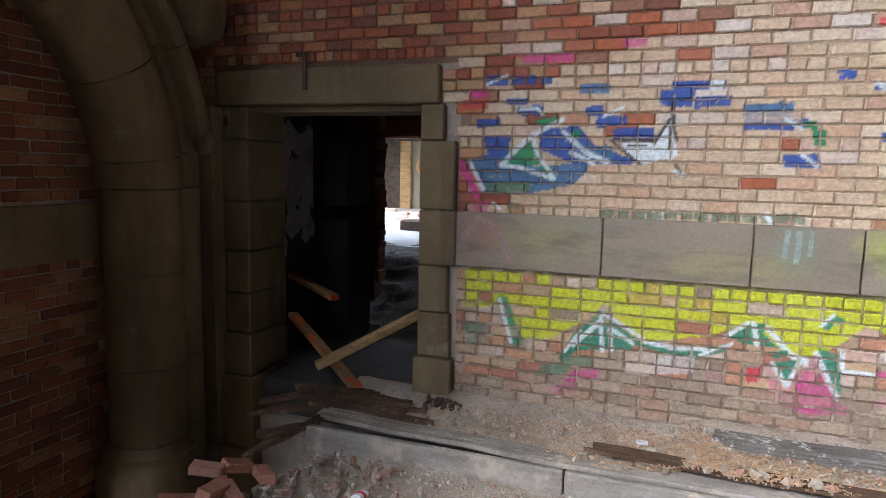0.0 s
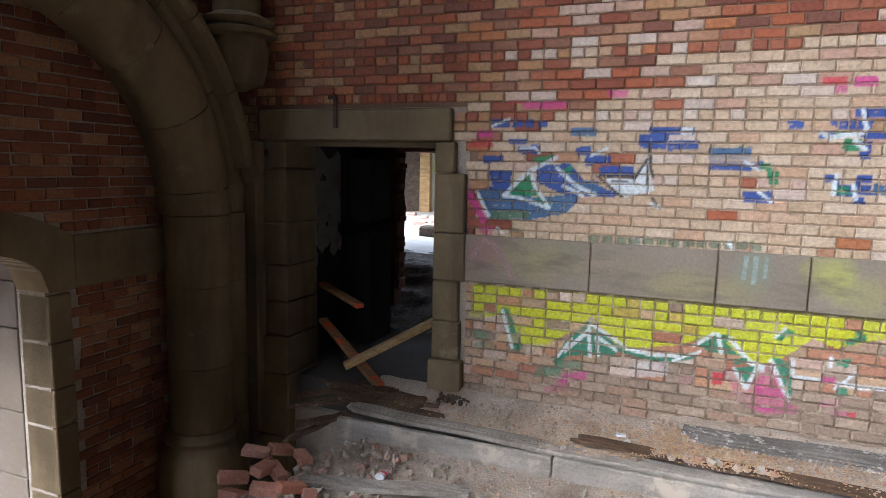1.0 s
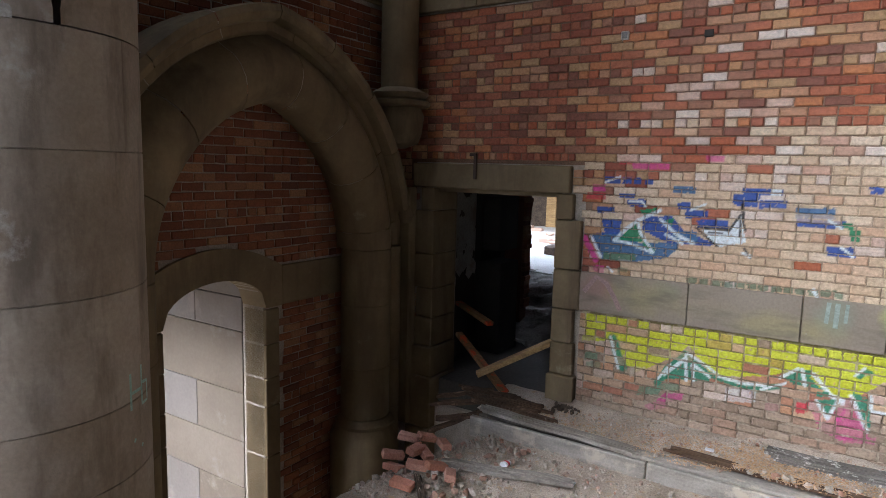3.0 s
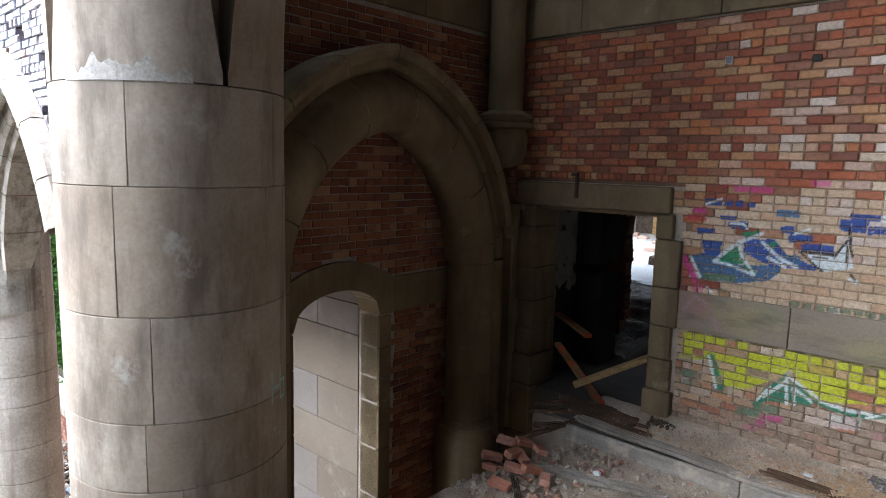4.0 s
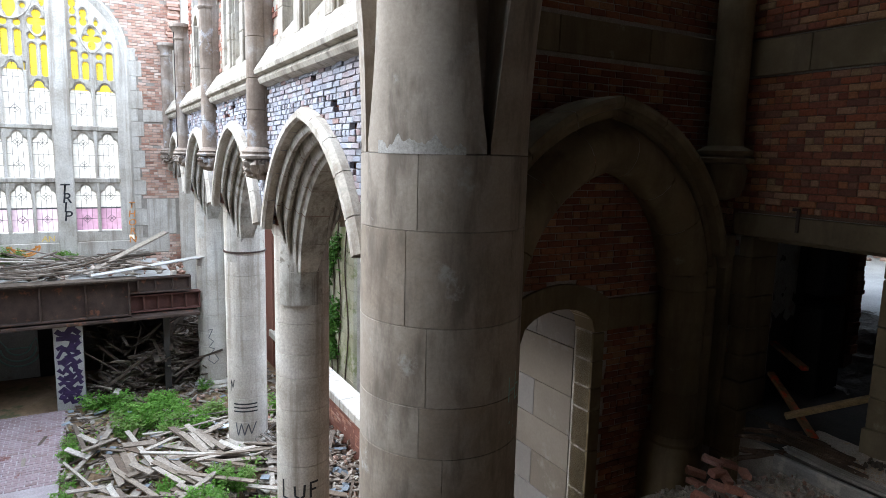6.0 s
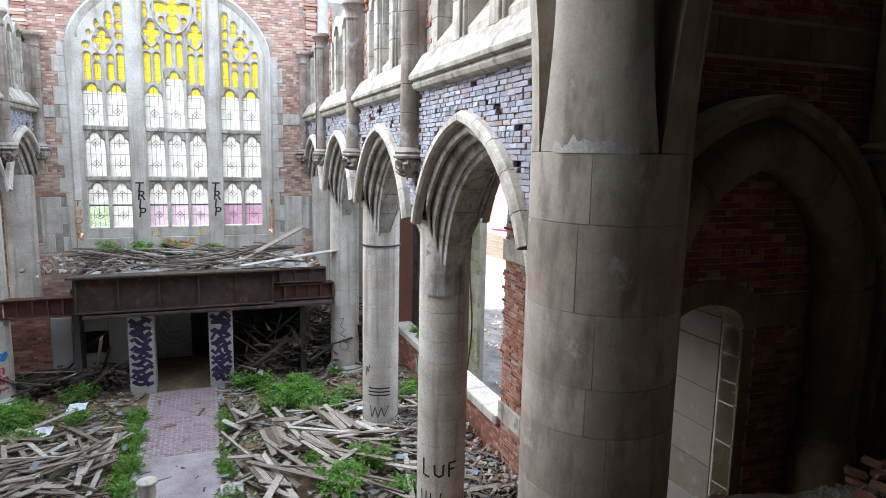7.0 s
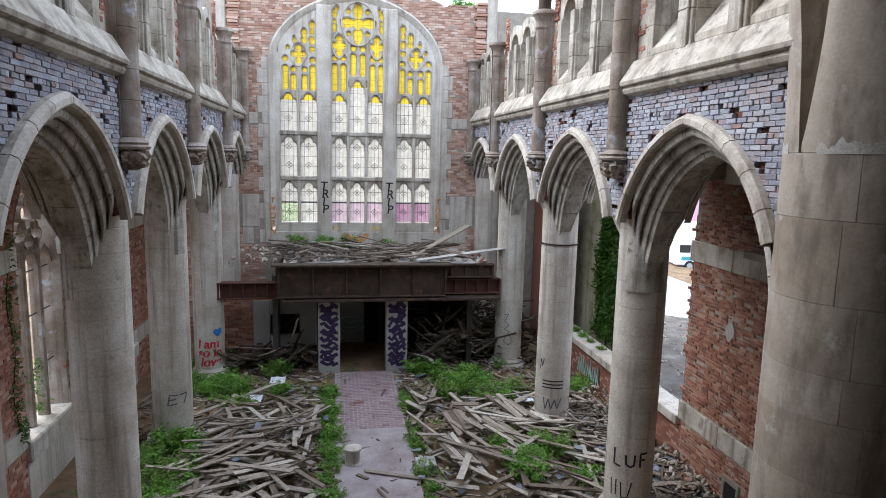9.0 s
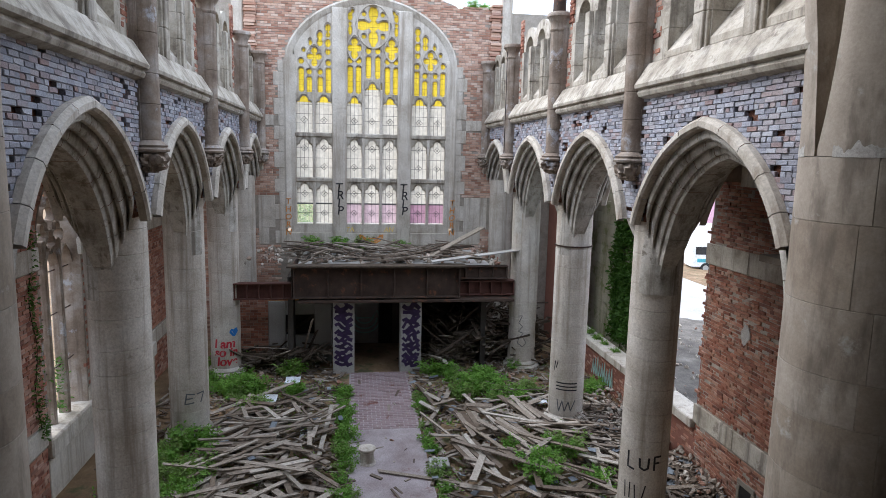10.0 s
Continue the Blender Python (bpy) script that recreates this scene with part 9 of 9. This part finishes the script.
# red brick left bare beside the wall shafts
for side in (1, -1):
    for k, (xc, wl, wr) in enumerate(BAYS[:3]):
        for x0, x1 in ((xc - wl + 0.16, xc - wl + 0.42),):
            if side > 0:
                brickwork(clerestories[side], (0, -0.405, 0), (1, 0, 0), (0, 0, 1), (0, -1, 0), (x0, x1, 4.46, 6.6), lambda u, v: True, RED_BRICK, 150 + k, None, rough=0.012, gone=0.06, label="bare red brick beside the shaft")
            else:
                brickwork(clerestories[side], (0, 2 * AX + 0.405, 0), (-1, 0, 0), (0, 0, 1), (0, 1, 0), (-x1, -x0, 4.46, 6.6), lambda u, v: True, RED_BRICK, 160 + k, None, rough=0.012, gone=0.06, label="bare red brick beside the shaft")
# east wall
okE = lambda u, v: not (abs(u - WY) < 3.0 and v < 5.6) and not (abs(u - WY) < 2.80 and v < win_top(u - WY, 2.80, 2.25)) and not (3.76 < v < 4.14 and abs(u - WY) < 3.95) and not (v > 0.50 and v < 1.58) and v < wall_top(u) - 0.02 and not (v > -0.05 and v < 0.5 and u > -7.9 and u < -0.7)
brickwork(east, (EAST, 0, 0), (0, 1, 0), (0, 0, 1), (1, 0, 0), (-8.3, -0.1, -3.2, 8.9), okE, EAST_BRICK, 301, None, rough=0.006, gone=0.01, label="courses of faded red brick")
brickwork(east, (EAST, 0, 0), (0, 1, 0), (0, 0, 1), (1, 0, 0), (-10.6, -8.3, -3.2, 3.2), lambda u, v: True, EAST_BRICK, 302, None, rough=0.006, label="courses of faded red brick")
# ragged masonry at the top corners of the east wall
rm = random.Random(77)
for y0 in (-0.35, -8.1):
    for k in range(26):
        z = 5.6 + 0.085 * k
        part("stub_brick", boxes((EAST - 0.3, EAST + 0.10 + rm.uniform(-0.04, 0.06), y0 - 0.16 + rm.uniform(-0.05, 0.03), y0 + 0.16 + rm.uniform(-0.03, 0.05), z + 0.004, z + 0.078), bevel=0.006), EAST_BRICK[0], east)
    part("corner_stone", boxes((EAST - 0.4, EAST + 0.05, y0 + (0.2 if y0 > -4 else -0.55), y0 + (0.55 if y0 > -4 else -0.2), 5.6, 8.4), bevel=0.02), LIME_PALE, east)

# right aisle wall, broken back above its band
okR = lambda u, v: u > -8.85 + 0.12 * noise.noise((v * 6, 0.5, 0)) + (0.12 * max(0, v - 1.4) if v > 1.4 else 0) and not (1.0 < v < 1.43) and not (-2.17 < v < -1.76)
brickwork(aisle_r, (0, RY, 0), (1, 0, 0), (0, 0, 1), (0, -1, 0), (-8.95, -6.36, -3.2, 3.0), okR, AISLE_BRICK, 401, lambda u, v: u > -8.9 and -1.7 < v < 0.4, rough=0.013, gone=0.006, course=0.063, length=0.190, joint=0.009, holes=0.5, label="courses of rough red brick")
part("wall_end", boxes((-8.86, -8.80, RY + 0.02, RY + 0.5, -3.3, 1.9)), RED_BRICK[1], aisle_r)
brickwork(aisle_r, (0, RY + 0.05, 0), (1, 0, 0), (0, 0, 1), (0, -1, 0), (-16.4, -8.95, -3.2, -2.32), lambda u, v: True, RED_BRICK, 402, None, rough=0.008, label="courses of rough red brick")
bm = bmesh.new()
for k in range(9):
    x = -14.2 + 0.16 * k
    tube(bm, [(x, RY - 0.004, -3.0), (x + 0.07, RY - 0.004, -2.6 + 0.08 * (k % 3)), (x + 0.13, RY - 0.004, -2.95)], 0.06, 0.01, (0, 1, 0))
part("graffiti", bm, MINT_SPRAY, aisle_r, "pale blue and black graffiti")
brickwork(back_l, (-16.2, 0, 0), (0, 1, 0), (0, 0, 1), (1, 0, 0), (-8.5, -7.37, GROUND, -1.0), lambda u, v: True, RED_BRICK, 417, None, rough=0.008, label="courses of rough red brick")
part("brick_core", boxes((-16.4, -16.22, -8.5, -7.37, GROUND, -0.98)), MORTAR, back_l, "mortar core behind the brick")
# a cement patch and a small vent in the aisle wall
bm = bmesh.new()
prism(bm, [(-7.52 + 0.13 * math.cos(a_) * (1 + 0.3 * noise.noise((a_, 2.0, 0))), 0.0 + 0.16 * math.sin(a_) * (1 + 0.35 * noise.noise((a_, 5.0, 1)))) for a_ in [2 * math.pi * k / 18 for k in range(18)]], lambda u, v, w: (u, w, v), (RY - 0.016, RY + 0.02))
part("cement_patch", bm, CONCRETE, aisle_r, "rough grey cement patch")
bm = boxes((-7.36, -6.88, RY - 0.03, RY + 0.05, -2.62, -2.52), (-7.36, -7.28, RY - 0.03, RY + 0.05, -3.0, -2.62), (-6.96, -6.88, RY - 0.03, RY + 0.05, -3.0, -2.62), bevel=0.01)
part("vent_frame", bm, BAND, aisle_r, "stone frame of a low vent")
# No recess here: a black sheet paints the vent's shade.
part("vent_hole", boxes((-7.28, -6.96, RY - 0.016, RY + 0.05, -3.0, -2.62)), NEAR_BLACK, aisle_r, "near-black sheet standing in for the vent's unlit depth")
# left aisle wall
brickwork(aisle_l, (0, LY, 0), (-1, 0, 0), (0, 0, 1), (0, 1, 0), (3.7, 18.8, -3.2, 3.15), lambda u, v: not any(abs(-u - c_) < 0.9 and (v < 1.2 or v < 1.2 + 1.3 * math.sqrt(max(0, 1 - (abs(-u - c_) / 0.92) ** 1.6))) for c_ in WINS) and not (0.88 < v < 1.3) and not (-2.17 < v < -1.76), RED_BRICK, 501, lambda u, v: 7.6 < u < 8.6 and v < 1.0, rough=0.006, gone=0.004, label="courses of weathered red brick")
# blind wall of the gallery
def in_blind(u, v):
    d = abs(u - 2.11)
    q = 1.60 ** 2 - (d + 0.30) ** 2
    inner = d < 1.30 and (v < 1.5 or (q > 0 and v < 1.5 + math.sqrt(q)))
    Q = 2.12 ** 2 - (d + 0.30) ** 2
    outer = v > 1.5 and (Q <= 0 or v > 1.5 + math.sqrt(Q))
    frame_ = 1.0 < u < 2.52 and v < 1.40 + 0.24 * max(0.0, 1 - ((u - 1.80) / 0.72) ** 2)
    band = 1.0 < v < 1.42
    return (inner or outer) and not frame_ and not band and not (4.06 < v < 4.47)


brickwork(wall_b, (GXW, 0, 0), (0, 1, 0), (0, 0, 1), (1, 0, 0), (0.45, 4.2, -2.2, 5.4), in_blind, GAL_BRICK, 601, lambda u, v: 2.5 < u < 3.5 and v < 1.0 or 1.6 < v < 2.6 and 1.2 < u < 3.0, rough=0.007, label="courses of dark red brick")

# ---------------------------------------------------------------- the graffiti wall, brick by brick
rw = random.Random(9)
TAN = ((0.50, 0.395, 0.28), (0.54, 0.43, 0.31), (0.47, 0.355, 0.24), (0.56, 0.465, 0.355), (0.50, 0.37, 0.26), (0.52, 0.40, 0.28), (0.49, 0.33, 0.22))
ROSE = ((0.48, 0.345, 0.285), (0.54, 0.45, 0.395), (0.44, 0.275, 0.205), (0.57, 0.50, 0.45))
RUST = ((0.33, 0.095, 0.045), (0.38, 0.15, 0.065), (0.20, 0.055, 0.035), (0.41, 0.235, 0.12), (0.33, 0.115, 0.065), (0.25, 0.08, 0.05), (0.36, 0.24, 0.13), (0.39, 0.22, 0.135), (0.30, 0.105, 0.06), (0.24, 0.12, 0.08), (0.16, 0.065, 0.05))
DUST = ((0.31, 0.245, 0.185), (0.35, 0.275, 0.21), (0.27, 0.205, 0.155), (0.33, 0.225, 0.165))
SALMON = ((0.44, 0.25, 0.15), (0.40, 0.205, 0.13), (0.47, 0.33, 0.21), (0.38, 0.27, 0.19), (0.45, 0.36, 0.29), (0.33, 0.15, 0.10))


def wall_tone(x, z):
    if z < 1.02:
        if z < 0.34 + 0.09 * x:
            return rw.choice(DUST)
        return rw.choice(SALMON + DUST + SALMON + ROSE[:2])
    n = 0.35 * noise.noise((x * 0.9, z * 1.1, 2.0))
    f = min(1.0, max(0.0, (x + 1.7) / 0.8)) * min(1.0, max(0.0, (2.95 + 0.25 * x + n - z) / 0.7))
    if rw.random() < f * 0.96:
        return rw.choice(ROSE) if rw.random() < 0.12 + 0.3 * max(0, min(1, (z - 2.1) / 0.6)) else rw.choice(TAN)
    return rw.choice(ROSE) if rw.random() < 0.11 * (x > -1.2) * (1 + 0.8 * noise.noise((x, z, 7.0))) else rw.choice(RUST)


def painted_brick(uc, vc, L, H, seed, nx, ny):
    """Brick with its front cut into a small grid that carries the paint. Points are local; colours follow them."""
    r_ = random.Random(seed)
    c_ = 0.009
    tone = wall_tone(uc, vc)
    if vc > 1.4:
        mean = (0.37, 0.165, 0.09) if tone in RUST else (0.51, 0.395, 0.275)
        tone = tuple(p + 0.12 * (q - p) for p, q in zip(tone, mean))
    luck = r_.random()
    pts, cols_, faces = [], [], []
    wob = [r_.uniform(-0.0032, 0.0032) for _ in range(8)]
    layers = [q for q in SPRAY if q[4] - 0.13 < uc < q[5] + 0.13 and q[6] - 0.07 < vc < q[7] + 0.07]
    tip, drop = r_.uniform(-0.012, 0.012), r_.uniform(-0.002, 0.002)
    dep = r_.uniform(-0.008, 0.006) + (r_.uniform(-0.004, 0.004) if vc < 1.0 else 0.0)
    c_ = 0.012 if vc < 1.0 else 0.009
    for j in range(ny + 1):
        for i in range(nx + 1):
            u = -L / 2 + L * i / nx
            v = -H / 2 + H * j / ny
            rim = i in (0, nx) or j in (0, ny)
            if ny > 3 and j in (1, ny - 1):
                v = math.copysign(H / 2 - 0.008, v)
            if nx > 3 and i in (1, nx - 1):
                u = math.copysign(L / 2 - 0.008, u)
            if i in (0, nx):
                u += wob[j % 8]
            if j in (0, ny):
                v += wob[(i + 3) % 8]
            pts.append((u, v + tip * u + drop, dep - (c_ if rim else 0) + 0.0016 * noise.noise((u * 60 + seed, v * 60, 0))))
            cols_.append(sprayed(uc + u, vc + v, tone, luck, layers))
    for j in range(ny):
        for i in range(nx):
            a = j * (nx + 1) + i
            faces.append((a, a + 1, a + nx + 2, a + nx + 1))
    ring = [i for i in range(nx + 1)] + [j * (nx + 1) + nx for j in range(1, ny + 1)] + [ny * (nx + 1) + i for i in range(nx - 1, -1, -1)] + [j * (nx + 1) for j in range(ny - 1, 0, -1)]
    n = len(pts)
    for q in ring:
        u, v, w = pts[q]
        pts.append((u, v, -0.05))
        cols_.append(tone)
    m = len(ring)
    for k in range(m):
        faces.append((ring[k], n + k, n + (k + 1) % m, ring[(k + 1) % m]))
    return pts, cols_, faces


def tinted(me, cols_):
    at = me.color_attributes.new("tint", "FLOAT_COLOR", "POINT")
    at.data.foreach_set("color", [q for c_ in cols_ for q in (*c_, 1.0)])


course, length, joint = 0.0765, 0.202, 0.0072
allp, allc, allf = [], [], []
made = 0
v, row = -0.31, 0
in_wall = lambda u, w: not (u < -1.34 and w < 2.13 and u > -3.35) and not (1.0 < w < 1.40 and u > -1.36) and not (2.12 < w < 2.41 and -3.36 < u < -1.47) and not (3.99 < w < 4.41) and not (u < -1.37 and u > -3.32 and w < 2.42 and w > 2.12 - 0.0 and u < -1.49)
while v < 5.3:
    head = (row % 6 == 4)
    step = length / 2 if head else length
    soldier = 2.42 < v < 2.5
    u = -3.7 - (row % 2) * length / 2
    while u < 2.6:
        if soldier:
            step = 0.072 if u < -1.5 else length
        cut = step
        if v < 0.97 and not head and rw.random() < 0.22:
            cut = step / 2
        a, b = max(u, -3.7), min(u + cut, 2.6)
        u += cut
        uc, vc = (a + b) / 2, v + course / 2
        if a < -1.35 < b and vc < 1.88:
            a = -1.345
            uc = (a + b) / 2
        elif a < -1.49 < b and vc < 2.4:
            a = -1.485
            uc = (a + b) / 2
        if b - a < 0.04 or not in_wall(uc, vc):
            continue
        gap = joint + (0.004 if vc < 1.0 else 0.0)
        L = b - a - gap
        seen = -1.5 < uc < 2.0 and 0.0 < vc < 2.7
        own = seen and made < 300 and -1.4 < uc < 1.45 and (0.1 < vc < 1.0 or 1.45 < vc < 2.05)
        if own:
            p, c_, f = painted_brick(uc, vc, L, course - gap, rw.randrange(10 ** 6), 9 if head or cut < step else 18, 6)
            me = bpy.data.meshes.new("brick")
            me.from_pydata(p, [], f)
            tinted(me, c_)
            me.materials.append(BRICK_TINT)
            ob = new("brick", me)
            ob.parent = wall_n
            ob.matrix_parent_inverse = Matrix.Translation(wall_n.location).inverted()
            ob.matrix_basis = Matrix.Translation((uc, GY, vc)) @ Matrix(((1, 0, 0, 0), (0, 0, -1, 0), (0, 1, 0, 0), (0, 0, 0, 1)))
            made += 1
        else:
            p, c_, f = painted_brick(uc, vc, L, course - gap, rw.randrange(10 ** 6), (9 if head else 18) if seen else (4 if head else 5), 6 if seen else 4)
            n = len(allp)
            allp += [(uc + x, GY - z, vc + y) for x, y, z in p]
            allc += c_
            allf += [tuple(n + q for q in t) for t in f]
    v += course
    row += 1
me = bpy.data.meshes.new("brickwork")
me.from_pydata(allp, [], allf)
tinted(me, allc)
me.materials.append(BRICK_TINT)
ob = new("brickwork", me)
ob.parent = wall_n
ob.matrix_parent_inverse = Matrix.Translation(wall_n.location).inverted()
tagged(ob, "courses of tan and rust brick under worn graffiti", kind="stuff")
# mortar bed behind, lightly oversprayed
rows = []
mp, mc, mf = [], [], []
nx, nz = 200, 190
for j in range(nz + 1):
    for i in range(nx + 1):
        x, z = -1.34 + 3.9 * i / nx, -0.3 + 4.28 * j / nz
        mp.append((x, GY + 0.014, z))
        pale_ = min(1.0, max(0.0, (x + 1.6) / 0.8)) * min(1.0, max(0.0, (2.9 + 0.25 * x - z) / 0.8))
        base = tuple(p + (q - p) * pale_ for p, q in zip((0.17, 0.105, 0.07), (0.34, 0.27, 0.195))) if z > 1.2 else ((0.37, 0.31, 0.24) if noise.noise((x * 9, z * 12, 11.0)) > 0.12 else (0.19, 0.145, 0.105))
        s = sprayed(x, z, base, 0.5)
        mc.append(tuple(p * 0.8 + q * 0.2 for p, q in zip(base, s)))
for j in range(nz):
    for i in range(nx):
        a = j * (nx + 1) + i
        mf.append((a, a + 1, a + nx + 2, a + nx + 1))
for x0, x1, z0, z1 in ((-3.7, -1.34, 2.41, 3.98), (-3.7, 2.56, 4.42, 5.4), (-3.7, -3.33, -0.3, 2.41)):
    n = len(mp)
    mp += [(x0, GY + 0.014, z0), (x1, GY + 0.014, z0), (x1, GY + 0.014, z1), (x0, GY + 0.014, z1)]
    mc += [base] * 4
    mf.append((n, n + 1, n + 2, n + 3))
me = bpy.data.meshes.new("mortar_bed")
me.from_pydata(mp, [], mf)
tinted(me, mc)
me.materials.append(MORTAR_TINT)
ob = new("mortar_bed", me)
ob.parent = wall_n
ob.matrix_parent_inverse = Matrix.Translation(wall_n.location).inverted()
tagged(ob, "recessed grey mortar joints with overspray")

# paving bricks of the walk
walk_ = thing("paved_walk", (-11, -4.25, GROUND), "dusty mauve brick walk down the middle of the nave", "pavement", kind="structure")
part("bed", boxes((-15.0, -7.0, -5.03, -3.44, GROUND - 0.1, GROUND + 0.058)), PAVER_LOW, walk_, "dusty worn paving")
pv = [boxes((-0.091, 0.091, -0.042, 0.042, -0.03, 0.0), bevel=0.004) for _ in range(1)]
me = bpy.data.meshes.new("paver")
pv[0].to_mesh(me)
pv[0].free()
me.materials.append(PAVER)
rp = random.Random(4)
n = 0
x = -15.0
while x < -11.3 and n < 300:
    y = -5.0 + (0.1 if int(round(x / 0.1)) % 2 else 0.0)
    while y < -3.5 and n < 300:
        ob = new("paver", me)
        ob.parent = walk_
        ob.matrix_parent_inverse = Matrix.Translation(walk_.location).inverted()
        ob.matrix_basis = pose(x, y + 0.1, GROUND + 0.066 + rp.uniform(-0.003, 0.003), 0, 0, 90 + rp.uniform(-1.5, 1.5))
        n += 1
        y += 0.203
    x += 0.102
